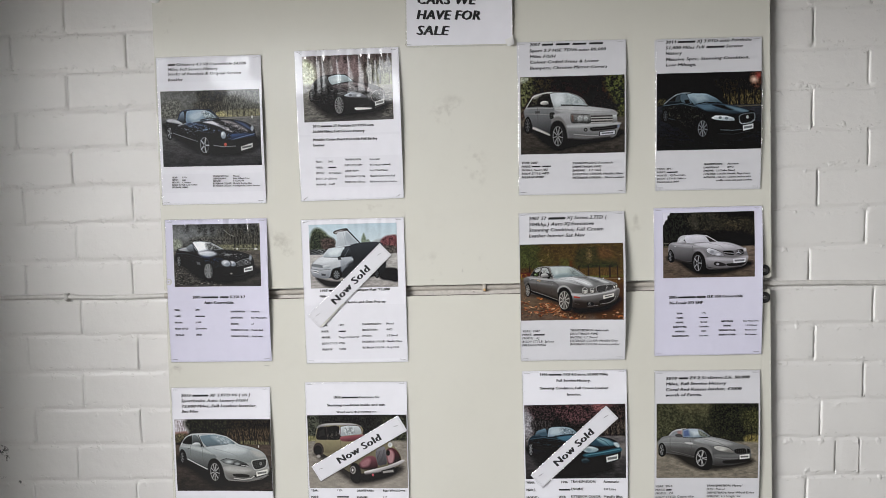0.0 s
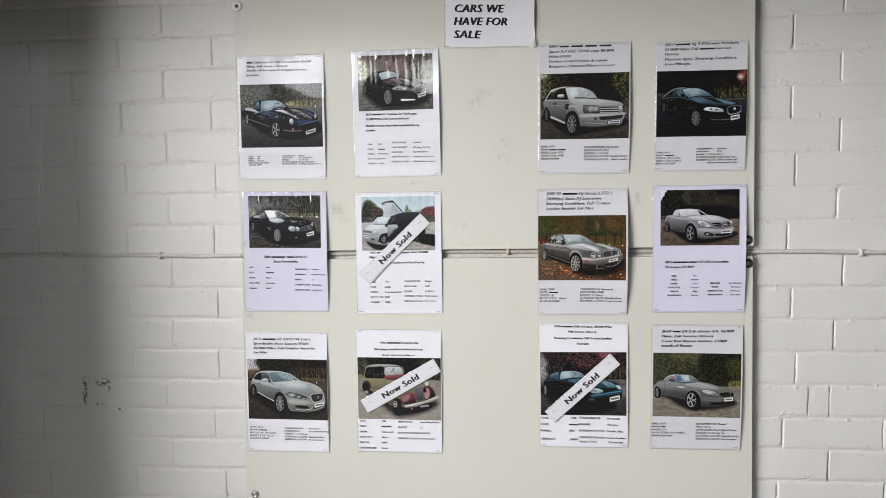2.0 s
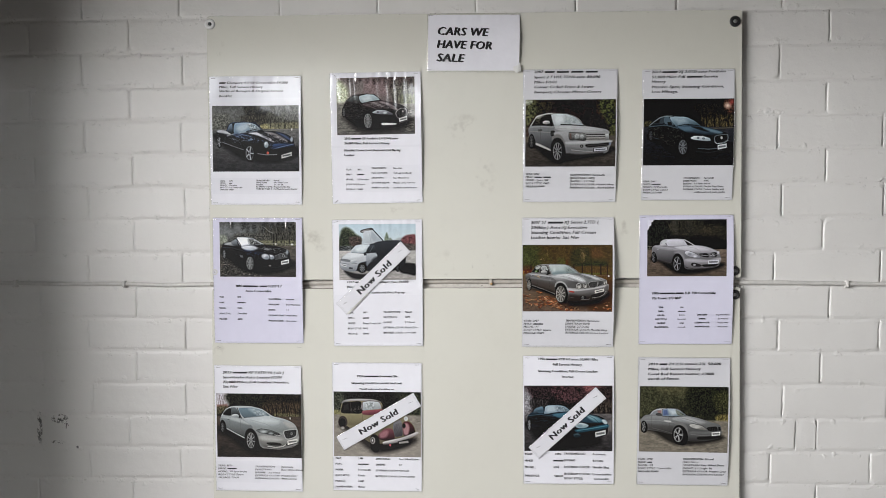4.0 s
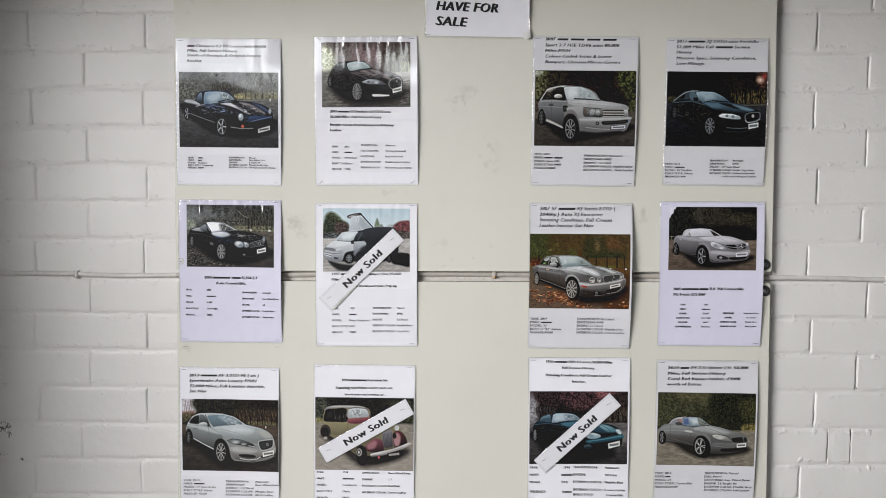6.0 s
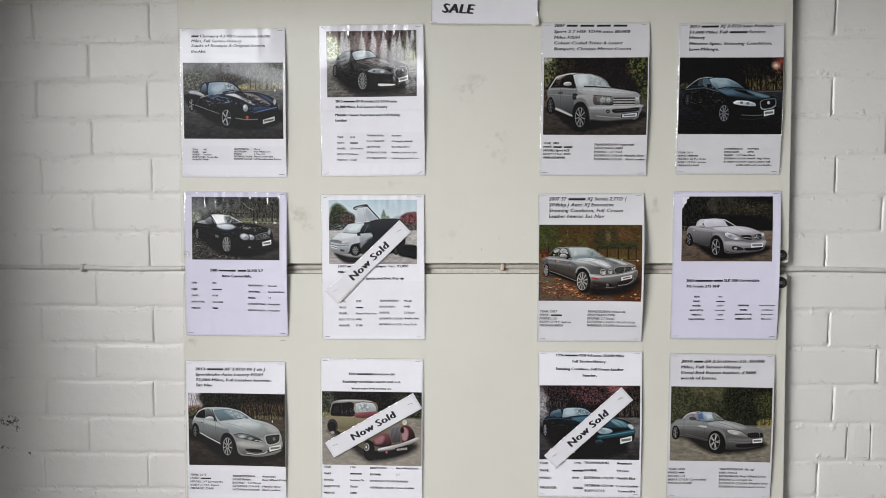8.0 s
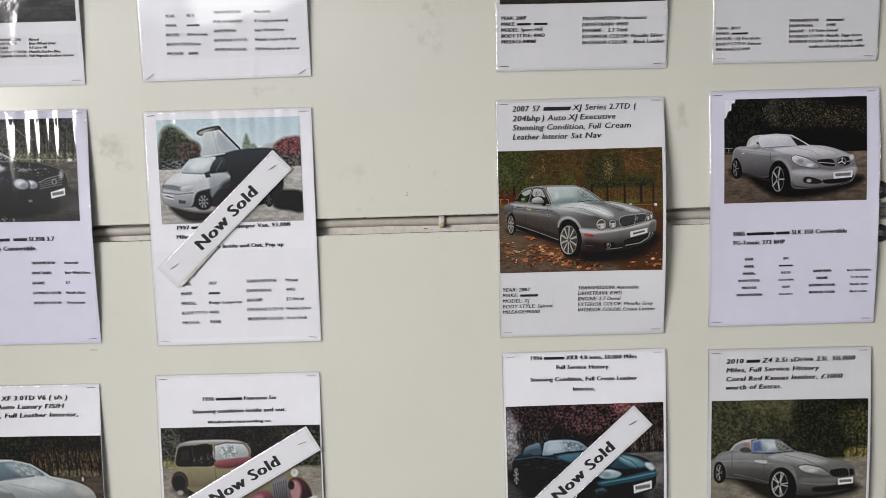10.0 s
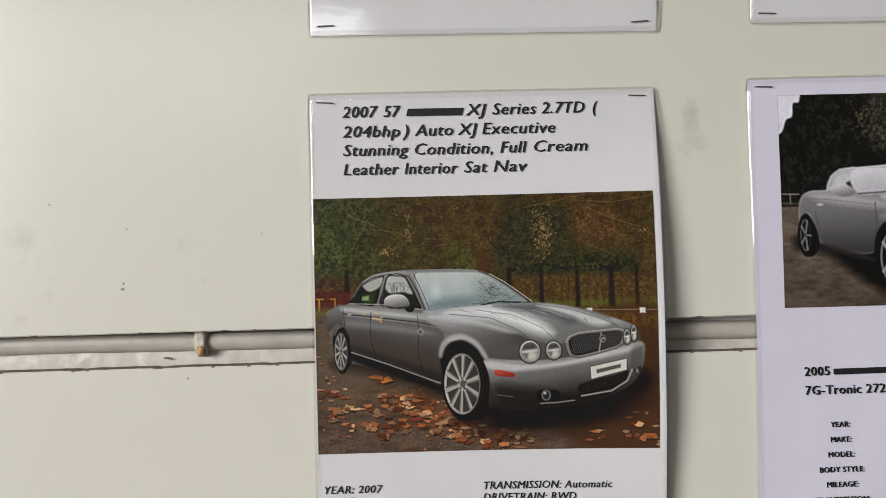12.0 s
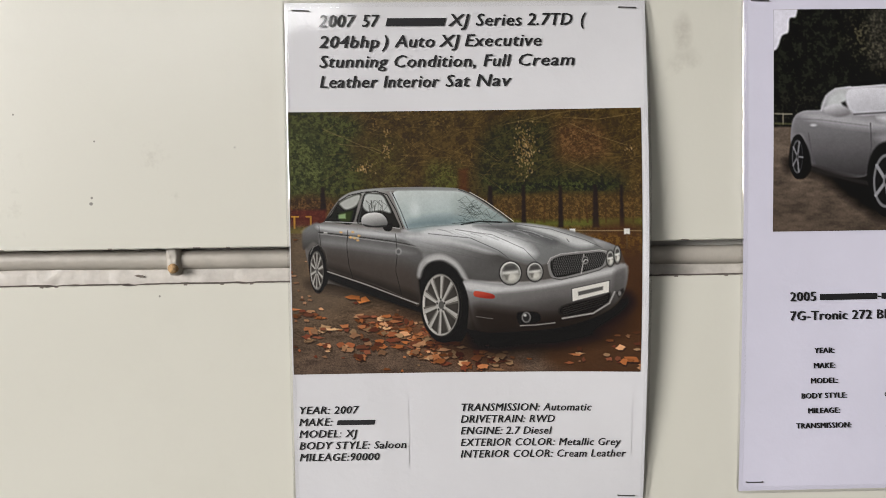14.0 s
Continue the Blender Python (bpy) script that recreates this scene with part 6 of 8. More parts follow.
def grey_saloon(k):
    """The photograph that the camera comes close to."""
    k.wood((60, 49, 28), (84, 69, 40), (110, 89, 54), 16, 0.38)
    fine = k.cloud(5, 9, 4, 0.8)
    k.lay(np.clip((fine - 0.5) * 2, 0, 1), rgb((96, 78, 44)), 0.5)
    # green trees on the one side, the dark conifers behind the bonnet
    k.patch("505,196 600,198 640,225 620,262 640,300 648,335 600,352 540,345 505,350", (45, 48, 29), (80, 84, 48), 7, 0.95, 14, 0.42)
    k.patch("505,230 560,240 580,300 560,330 505,335", (46, 50, 30), (98, 104, 62), 6, 0.7, 12, 0.5)
    k.patch("640,250 700,250 720,330 640,340", (56, 50, 28), (90, 86, 46), 6, 0.6, 16, 0.5)
    k.patch("760,290 815,300 812,340 760,342", (56, 56, 30), (92, 96, 50), 5, 0.7, 12, 0.45)
    k.patch("860,240 910,215 985,225 985,285 1060,295 1105,320 1080,345 980,350 900,356 850,345 845,300", (40, 41, 27), (68, 68, 41), 7, 0.85, 14, 0.45)
    k.patch("850,310 900,325 980,318 1060,322 1096,332 1060,342 980,338 900,345", (32, 35, 23), (74, 82, 48), 5, 0.75, 8, 0.55)
    k.patch("985,225 1060,230 1070,280 1000,285", (74, 52, 34), (124, 92, 62), 5, 0.7, 14, 0.5)
    for _ in range(420):
        x, y = k.rng.uniform(560, 1130), k.rng.uniform(198, 330)
        a, ln = k.rng.normal(-0.35, 0.5), k.rng.uniform(15, 60)
        k.line([(x, y), (x + ln * 0.5, y + ln * 0.45 * a + k.rng.normal(0, 2)), (x + ln, y + ln * a)], k.rng.uniform(0.5, 1.5), [(128, 108, 68), (48, 40, 25), (40, 38, 24), (110, 92, 56)][k.rng.randint(4)], 0.3)
    for text in ("570,228 640,258 672,272", "600,255 660,262 690,276", "1000,212 1060,216 1130,206", "1010,222 1060,245 1110,262", "940,218 980,205 1040,198", "900,222 960,210"):
        k.line(text, 1.6, (140, 120, 82), 0.35)
    for text in ("912,232 925,225 948,230 950,300 935,308 915,300", "620,292 640,290 660,292 658,308 632,308", "678,252 690,250 692,278 680,278", "1108,262 1124,262 1124,276 1112,276", "680,228 692,228 690,240 680,240"):
        pts = rounded(pts_of(text))
        xs, ys = [p[0] for p in pts], [p[1] for p in pts]
        for _ in range(int((max(xs) - min(xs)) * (max(ys) - min(ys)) / 16)):
            x, y = k.rng.normal(np.mean(xs), (max(xs) - min(xs)) * 0.25), k.rng.normal(np.mean(ys), (max(ys) - min(ys)) * 0.25)
            k.oval(x, y, k.rng.uniform(0.6, 1.5), k.rng.uniform(0.8, 2.2), [(160, 130, 86), (138, 110, 66), (184, 158, 118)][k.rng.randint(3)], 0.5)
    # the far lawn, its trunks and the low rail
    k.patch("505,350 590,355 590,405 505,405", (58, 44, 28), (104, 78, 50), 6, 0.9, 6, 0.5)
    k.patch("850,352 1132,350 1132,410 850,405", (70, 55, 32), (108, 85, 50), 4, 0.85, 6, 0.5)
    k.poly("880,388 960,392 1132,388 1132,400 960,402 880,400", (92, 98, 46), 0.8, 4)
    k.poly("505,402 545,402 530,420 505,424", (110, 104, 48), 0.8, 4)
    for x, w in ((868, 10), (927, 8), (992, 8), (1053, 10), (1098, 7), (768, 7), (570, 9)):
        k.poly([(x - w * 0.6, 404 if x > 800 else 372), (x - w * 0.35, 330), (x + w * 0.35, 330), (x + w * 0.6, 404 if x > 800 else 372)], (38, 30, 22), 0.85, 2, False)
    k.trunks((895, 905, 948, 962, 1008, 1020, 1035, 1075, 1118, 540, 552), 352, 396, 4, (70, 50, 30), 0.6)
    k.poly("812,300 828,300 828,340 812,340", (88, 48, 30), 0.6, 4)
    k.poly("512,370 576,370 576,398 512,398", (92, 40, 36), 0.7, 3)
    k.line("514,382 526,382", 3, (176, 132, 56), 0.8)
    k.line("519,382 519,402", 3, (176, 132, 56), 0.8)
    k.line("540,382 548,382 548,398", 3, (170, 128, 54), 0.7)
    # the tarmac with its leaves
    k.ground(412, (92, 76, 56), (92, 78, 68), 0.22, 4)
    k.poly("505,420 560,420 620,520 560,560 505,560", (104, 92, 80), 0.6, 20)
    k.poly("1040,412 1135,412 1135,660 1000,662 960,620 1060,560 1090,480", (74, 50, 32), 0.8, 14)
    k.patch("1040,420 1135,415 1132,450 1060,446", (74, 52, 28), (110, 84, 40), 8, 0.8, 6)
    k.line("1000,409 1135,410", 2, (134, 120, 92), 0.7)
    for x in (1012, 1106):
        k.poly([(x - 5, 406), (x + 5, 406), (x + 5, 416), (x - 5, 416)], (196, 196, 190), 1, 1, False)
        k.line([(x, 416), (x, 440)], 3, (92, 76, 54), 0.7)
    leaf = [(166, 112, 76), (140, 88, 60), (182, 140, 106), (190, 156, 120), (110, 64, 48), (154, 98, 60), (126, 80, 60)]
    k.poly("640,560 720,562 790,596 900,640 900,660 780,640 660,590", (112, 72, 48), 0.45, 16)
    k.leaves("625,560 700,562 770,590 790,606 700,600 640,585", 100, 8.4, leaf)
    k.leaves("540,574 620,580 680,612 640,640 600,620 545,612", 44, 10.5, leaf)
    k.leaves("690,588 780,600 860,622 905,645 900,660 800,652 710,622", 100, 9.6, leaf)
    k.leaves("514,546 570,550 560,570 516,572", 8, 10, leaf)
    k.leaves("514,480 1128,600 1128,658 516,660", 60, 5, leaf)
    k.leaves("512,430 545,440 545,560 514,560", 16, 4.5, [(150, 116, 90), (128, 92, 66)])
    k.leaves("1040,600 1128,590 1128,658 1000,656", 18, 8, leaf)
    k.leaves("1085,625 1110,628 1108,645 1086,642", 4, 12, leaf)
    k.leaves("620,525 640,528 640,538 618,536", 2, 11, [(186, 118, 66)])
    # shade under the car
    k.poly("545,500 640,520 740,560 800,590 860,612 960,612 1040,596 1100,560 1105,520 900,480 700,480", (24, 20, 18), 0.93, 16)
    k.poly("800,570 900,596 990,596 1080,560 1080,540 860,540", (16, 14, 13), 0.9, 12)
    k.poly("770,596 860,606 960,602 1060,572 1104,552 1090,590 1000,618 880,634 800,622", (30, 24, 20), 0.82, 18)
    # body
    body = "537,418 541,404 552,396 570,392 580,377 598,353 616,341 640,335.5 676,332.5 720,331.5 770,332 812,335 832,343 858,358 884,377 903,393 930,397 975,404 1020,414 1060,426 1090,438 1098,452 1103,470 1105,490 1102,512 1094,530 1076,548 1050,562 1020,572 990,580 950,585 905,588 860,588 826,584 812,560 790,520 760,505 735,545 700,536 640,518 590,503 566,498 545,470 538,446"
    k.poly(body, ((128, 126, 124), (62, 58, 55), 700, 340, 716, 580), 1, 1.0)
    side = "540,412 600,402 664,408 730,422 790,436 850,450 846,470 800,455 762,462 742,490 735,540 700,533 640,515 575,492 566,470 556,442 540,440"
    k.poly(side, ((112, 110, 108), (54, 50, 47), 660, 408, 650, 530), 1, 2)
    k.poly("575,430 640,440 730,456 738,490 735,530 680,520 590,490", (62, 56, 51), 0.75, 14)
    k.poly("600,476 660,492 730,510 735,535 680,525 600,496", (48, 43, 39), 0.7, 10)
    k.poly("545,404 580,397 660,405 720,418 780,430 700,424 620,412 560,410", (158, 156, 154), 0.7, 4)
    k.poly("542,404 600,400 660,406 740,421 800,436 852,452 800,450 740,436 650,420 545,413", (168, 167, 166), 0.7, 5)
    k.poly("600,440 700,456 735,480 735,532 680,520 590,488", (56, 50, 46), 0.55, 16)
    # roof and pillars
    k.poly("598,353 616,341 640,335.5 676,332.5 720,331.5 770,332 812,335 800,341 740,338 690,338 664,340 640,344 614,352", (142, 142, 140), 0.95, 1)
    k.poly("676,334 720,332 790,333 812,336 790,338 720,336", (104, 104, 104), 0.7, 1)
    # side windows
    k.poly("574,390 584,378 598,358 616,348 638,342 632,362 622,394 600,394", (34, 36, 30), 1, 0.8)
    k.poly("600,358 616,349 636,344 630,362 612,370 602,364", (190, 192, 188), 0.85, 2)
    k.poly("600,376 622,372 618,392 600,392", (60, 72, 34), 0.8, 3)
    k.poly("597,379 610,377 610,386 597,386", (150, 176, 132), 0.8, 1.5)
    k.poly("630,394 636,368 644,342 662,341 678,344 688,360 700,386 706,402 690,402 660,396", (40, 40, 38), 1, 0.8)
    k.poly("640,362 646,344 662,342.5 676,346 684,360 690,376 672,372 650,374", (186, 190, 188), 0.9, 2)
    for _ in range(16):
        x = k.rng.uniform(642, 680)
        k.line([(x, 378), (x + k.rng.normal(2, 4), 364), (x + k.rng.normal(3, 6), 354)], 0.8, (70, 72, 68), 0.55)
    k.line("574,391 640,394 706,404", 1.6, (150, 150, 148))
    k.line("632,394 644,343", 2.2, (58, 58, 58))
    k.line("572,391 598,356 616,345 640,340 664,338 684,344 700,372 712,404", 1.6, (44, 44, 44))
    k.line("690,340 700,356 724,404", 3.4, (150, 150, 150))
    # windscreen
    k.poly("695,342 720,338 770,338 812,340 832,348 858,364 884,382 898,394 860,396 800,398 750,402 720,406 708,382", ((196, 202, 202), (138, 150, 150), 760, 338, 766, 404), 1, 1)
    k.poly("712,350 760,346 800,352 800,380 750,392 722,396", (206, 214, 216), 0.55, 10)
    k.poly("722,360 736,356 740,380 728,386", (224, 230, 230), 0.5, 4)
    k.poly("728,394 790,390 800,398 750,402 722,405", (92, 108, 120), 0.6, 3)
    k.poly("802,346 832,350 866,372 890,392 840,394 806,384", (150, 156, 152), 0.6, 6)
    for _ in range(60):
        x, y = k.rng.uniform(808, 872), k.rng.uniform(350, 392)
        if y > 352 + (x - 815) * 0.55:
            ln = k.rng.uniform(8, 26)
            k.line([(x, y), (x + ln, y + ln * k.rng.normal(0.15, 0.35))], 0.7, (66, 72, 70), 0.5)
    k.line("720,406 760,401 830,397 906,394", 2.2, (40, 44, 46))
    k.line("800,396 850,392 900,394", 1.8, (28, 30, 30))
    k.line("694,342 708,372 722,408", 1.8, (50, 52, 54))
    k.line("812,336 834,344 860,360 886,379 906,394", 2.0, (54, 54, 54))
    k.line("832,341 860,357 888,377 908,392", 1.4, (196, 196, 192), 0.8)
    # door mirror
    k.poly("676,400 686,395 694,397 690,408 680,408", (30, 30, 30))
    k.poly("638,386 646,378 662,375.5 674,378 682,386 684,396 676,401 652,400 640,398", ((206, 206, 204), (92, 92, 92), 660, 376, 664, 401))
    k.poly("640,396 660,399.5 682,398 676,401.5 650,401", (40, 40, 40), 0.9, 1)
    # bonnet
    k.poly("724,408 790,400 870,396 920,398 970,408 1020,420 1058,432 1068,440 1030,444 990,452 966,466 950,466 900,452 850,438 790,424", ((196, 196, 194), (134, 134, 132), 830, 398, 860, 462), 1, 2)
    k.poly("930,398 1000,408 1062,428 1092,442 1080,446 1060,434 1000,416", (120, 120, 118), 0.9, 3)
    k.poly("860,400 930,402 1000,420 1040,436 1000,438 940,424", (96, 96, 94), 0.55, 8)
    k.poly("780,412 850,406 930,424 980,442 940,450 880,432 820,424", (222, 222, 220), 0.55, 8)
    for _ in range(30):
        x, y = k.rng.uniform(750, 1010), k.rng.uniform(402, 440)
        ln = k.rng.uniform(30, 80)
        if 404 + (x - 750) * 0.05 < y < 412 + (x - 750) * 0.17:
            k.line([(x, y), (x + ln, y + ln * k.rng.uniform(0.12, 0.26))], k.rng.uniform(1, 2.6), (96, 96, 96), 0.4, 1)
    k.line("760,418 830,432 890,450 910,466", 1.5, (84, 82, 80), 0.8)
    k.line("800,412 880,430 950,452 972,460", 1.3, (90, 88, 86), 0.6)
    k.poly("716,409 800,402 870,408 930,424 972,446 956,458 905,452 850,438 780,424", (222, 223, 224), 0.75, 9)
    k.poly("840,400 900,400 930,410 960,420 930,420 880,410", (92, 92, 92), 0.6, 3)
    for text in ("756,412 800,416 850,428", "770,406 820,410 870,420", "800,404 850,408 895,418", "880,430 930,444 952,456"):
        k.line(text, 2.4, (112, 113, 114), 0.6, 2)
    # front wing
    k.poly("724,412 790,424 860,444 900,462 890,482 884,498 860,504 830,498 815,470 790,454 760,452 740,440", ((150, 148, 146), (92, 88, 86), 760, 420, 800, 500), 1, 2)
    k.poly("752,462 764,453 784,451 802,458 820,476 828,494 818,490 802,470 784,462 766,464", (206, 204, 202), 0.85, 3)
    k.line("660,408 730,424 790,440 860,462", 1.4, (60, 58, 56), 0.8)
    k.line("570,408 640,420 700,432 760,446", 1.2, (150, 148, 146), 0.6)
    k.line("696,434 698,420 704,440 700,480", 0.8, (48, 46, 44), 0.6)
    k.line("630,404 626,430 624,470 632,508", 1.0, (44, 42, 40), 0.7)
    k.line("564,404 566,440 572,490", 0.9, (48, 46, 44), 0.6)
    k.oval(704, 443, 4.5, 4, (168, 168, 166), 0.9)
    k.poly("566,407 576,408 576,411 566,410", (206, 206, 204), 0.8)
    k.poly("616,412 640,416 640,420 618,418", (190, 176, 150), 0.7)
    k.poly("624,416 634,418 632,424 624,422", (212, 150, 74), 0.7, 1)
    k.line("572,473 610,486 660,503 738,538", 2.0, (170, 166, 162), 0.75)
    k.line("576,482 660,514 738,548", 5, (34, 31, 29), 0.9, 2)
    k.poly("740,413 800,405 880,403 950,416 1015,437 985,447 940,451 895,450 845,437", (204, 205, 206), 0.72, 10)
    k.poly("860,400 925,402 985,416 1000,424 960,420 900,408", (112, 113, 114), 0.6, 5)
    for text in ("756,411 810,416 862,430", "790,406 840,410 885,420", "880,428 926,440 950,452", "930,418 970,430 1000,442"):
        k.line(text, 2.2, (124, 125, 126), 0.6, 2)
    k.poly("940,402 1000,411 1060,430 1090,442 1066,440 1000,420", (178, 178, 178), 0.6, 4)
    # wheel arches
    k.poly("543,456 548,440 560,432 572,444 578,470 576,500 560,512 548,500", (18, 17, 17), 1, 1)
    k.line("546,448 552,436 562,431 573,442 578,468", 1.5, (138, 136, 134), 0.8)
    k.poly("738,505 745,478 758,464 778,459 798,466 814,484 824,512 826,560 818,600 800,606 760,596", (20, 19, 19), 1, 1.5)
    # bumper
    k.poly("828,494 866,498 900,500 950,498 990,492 1050,482 1094,470 1104,478 1105,498 1096,524 1078,546 1050,560 1020,571 990,580 950,585 905,588 860,588 842,584 832,540", ((148, 146, 144), (58, 54, 52), 930, 492, 944, 588), 1, 2)
    k.poly("830,498 880,503 940,503 1000,496 1060,484 1090,476 1092,482 1050,494 990,506 930,516 870,514 836,508", (196, 194, 192), 0.8, 3)
    k.poly("846,526 930,526 990,536 1000,575 900,584 846,580", (62, 52, 47), 0.85, 12)
    k.poly("860,560 930,566 1000,566 1000,580 900,588 850,586", (40, 34, 31), 0.8, 8)
    k.poly("838,518 848,516 872,521 870,528 846,526", (168, 62, 50), 0.9, 0.8)
    k.line("842,561 872,566", 1.6, (190, 186, 182), 0.6)
    # the bonnet's mirrored branches and darker fall
    k.poly("800,404 900,400 975,410 1050,430 1066,440 1000,448 960,462 900,452 850,436", (104, 104, 104), 0.42, 10)
    for _ in range(46):
        x = k.rng.uniform(745, 985)
        y = 405 + (x - 745) * k.rng.uniform(0.03, 0.15)
        ln = k.rng.uniform(25, 70)
        k.line([(x, y), (x + ln * 0.5, y + ln * 0.07), (x + ln, y + ln * 0.2)], k.rng.uniform(0.8, 2.4), [(216, 216, 216), (84, 84, 84), (196, 196, 196)][k.rng.randint(3)], 0.4, 1)
    k.poly("566,412 640,424 730,444 742,470 720,470 640,446 570,430", (138, 137, 136), 0.35, 8)
    k.poly("832,502 880,508 940,508 1010,498 1060,486 1010,508 940,522 880,522", (176, 175, 174), 0.4, 5)
    # a closer pass over the car: its panels' fall of light, lamps, wheels
    k.over(4, -194, 1138, 655)
    k.crisp = False
    k.poly("1060,270 1150,260 1150,520 1000,520 1060,440 1095,360", (66, 46, 31), 0.6, 24)
    k.poly("600,500 760,520 900,505 1040,450 1090,400 1104,440 1010,505 860,548 700,575 600,565", (24, 19, 16), 0.8, 22)
    k.poly("42,195 62,172 98,163 102,235 78,222 56,240 44,244", ((120, 121, 122), (66, 64, 62), 60, 168, 66, 244), 0.9, 4)
    k.poly("98,165 200,178 340,196 420,215 440,260 415,330 412,420 300,375 130,318 118,270 100,235", ((116, 117, 118), (56, 52, 49), 260, 170, 225, 390), 0.92, 6)
    k.poly("110,250 250,272 400,312 412,410 300,370 140,318", (70, 61, 55), 0.55, 26)
    k.poly("100,168 210,181 345,199 430,214 340,213 200,197 100,183", (184, 185, 186), 0.85, 6)
    k.poly("110,214 200,222 330,244 410,262 330,262 200,244 112,232", (134, 134, 134), 0.6, 9)
    k.poly("130,296 290,352 410,394 412,426 290,378 128,318", (44, 39, 36), 0.6, 10)
    k.line("96,191 200,204 340,224 440,245 622,284", 2.4, (46, 44, 43), 0.9, 1.5)
    k.line("96,196 200,209 340,229 440,250", 2, (164, 164, 164), 0.6, 1.5)
    k.line("190,186 186,240 192,300 206,348", 2.0, (38, 36, 35), 0.85, 1)
    k.line("345,200 350,260 344,320 362,398", 2.0, (38, 36, 35), 0.85, 1)
    k.line("97,170 102,236 112,270", 1.6, (46, 44, 43), 0.7, 1)
    k.oval(354, 256, 10, 11, (148, 148, 148), 0.85, 3)
    k.oval(354, 257, 6, 7, (86, 86, 86), 0.8, 2)
    k.poly("112,190 124,191 124,196 112,195", (196, 196, 194), 0.8, 1.5)
    k.poly("196,203 226,208 226,216 198,212", (176, 172, 160), 0.75, 2)
    for x, y in ((206, 192), (198, 209), (212, 212), (222, 219), (168, 192), (226, 204)):
        k.oval(x, y, 4.5, 3.2, (216, 168, 104), 0.8, 2)
    k.line("122,319 250,364 412,428", 4, (150, 147, 144), 0.85, 2)
    k.poly("122,326 250,372 412,436 412,452 250,396 126,346", (27, 24, 22), 0.92, 5)
    # wing and bonnet
    k.poly("350,200 470,195 600,225 690,265 722,292 690,300 688,345 640,356 570,348 540,300 500,275 455,275 425,300 415,335 432,262", ((152, 153, 154), (78, 77, 76), 480, 205, 560, 350), 0.92, 5)
    k.poly("380,206 470,202 590,228 676,262 640,264 540,238 440,222", (196, 197, 198), 0.7, 8)
    k.poly("350,228 440,248 622,286 690,310 686,342 600,346 560,310 500,272 440,274", (92, 91, 90), 0.55, 14)
    k.poly("414,336 424,296 455,271 500,268 547,296 580,350 562,348 540,316 500,290 460,292 436,312 424,344", (170, 170, 169), 0.8, 5)
    k.poly("365,190 470,180 600,172 735,170 820,178 920,198 985,228 1015,254 940,262 860,280 832,302 780,304 720,287 660,262 560,228 460,205", ((164, 166, 167), (112, 113, 113), 640, 176, 700, 302), 0.94, 5)
    k.poly("440,196 560,180 660,192 760,234 800,270 760,276 680,246 580,214", (226, 228, 229), 0.8, 16)
    k.poly("600,176 735,172 800,186 872,224 850,240 760,208", (88, 89, 90), 0.75, 9)
    k.poly("745,176 830,184 930,214 985,240 930,246 860,216", (206, 208, 208), 0.75, 9)
    for _ in range(40):
        x = k.rng.uniform(470, 860)
        y, ln = 186 + (x - 470) * k.rng.uniform(0.0, 0.14), k.rng.uniform(30, 90)
        k.line([(x, y), (x + ln * 0.5, y + ln * 0.1), (x + ln, y + ln * 0.3)], k.rng.uniform(1, 3), [(196, 198, 199), (100, 101, 102)][k.rng.randint(2)], 0.28, 2)
    k.line("452,200 590,216 680,257 712,282", 2.2, (78, 78, 78), 0.75, 2)
    k.line("540,188 660,206 762,252 802,294", 2, (90, 90, 90), 0.65, 2)
    k.line("735,172 850,190 960,226 1014,252", 2, (84, 84, 84), 0.7, 2)
    k.poly("985,222 1040,240 1066,256 1056,268 1020,256", ((150, 151, 151), (96, 96, 96), 1020, 226, 1030, 266), 0.8, 4)
    k.line("892,216 916,224", 3.4, (186, 186, 184), 0.85, 1.5)
    k.line("900,222 908,232", 2, (70, 70, 70), 0.7, 1.5)
    # windscreen
    k.poly("345,72 430,56 560,63 640,110 712,164 600,168 480,176 390,186", ((172, 180, 177), (124, 138, 138), 500, 60, 520, 182), 0.6, 8)
    k.poly("400,150 520,140 600,160 480,174 392,184", (110, 126, 130), 0.55, 12)
    k.oval(412, 118, 16, 24, (196, 204, 203), 0.5, 10)
    for _ in range(46):
        x, y = k.rng.uniform(545, 640), k.rng.uniform(88, 158)
        if y > 70 + (x - 545) * 0.72:
            ln = k.rng.uniform(14, 48)
            k.line([(x, y), (x + ln * 0.5, y + ln * k.rng.normal(0.0, 0.25)), (x + ln, y + ln * k.rng.normal(0.22, 0.3))], k.rng.uniform(0.8, 1.8), (62, 68, 66), 0.5, 1)
    k.line("560,172 620,162 690,166", 4, (34, 36, 36), 0.9, 1.5)
    # bumper
    k.poly("566,352 690,364 832,354 1000,320 1086,302 1090,358 1070,412 1020,455 940,490 860,503 740,520 620,522 596,480 580,410", ((142, 142, 142), (40, 36, 34), 770, 352, 790, 500), 0.95, 4)
    k.poly("570,358 690,374 832,364 1000,328 1082,310 1040,337 860,374 700,394 586,386", (196, 196, 196), 0.75, 6)
    k.poly("700,396 860,380 1000,345 1070,330 1060,360 900,400 760,425 690,430", (104, 102, 101), 0.5, 14)
    k.poly("600,440 720,452 860,470 980,440 960,488 860,500 740,516 620,518", (44, 37, 33), 0.85, 18)
    k.poly("1050,330 1086,312 1088,356 1070,405 1048,420", (76, 74, 73), 0.6, 8)
    k.poly("599,391 614,389 661,400 661,414 604,407", ((186, 84, 66), (140, 48, 40), 620, 390, 626, 414), 0.95, 1.5)
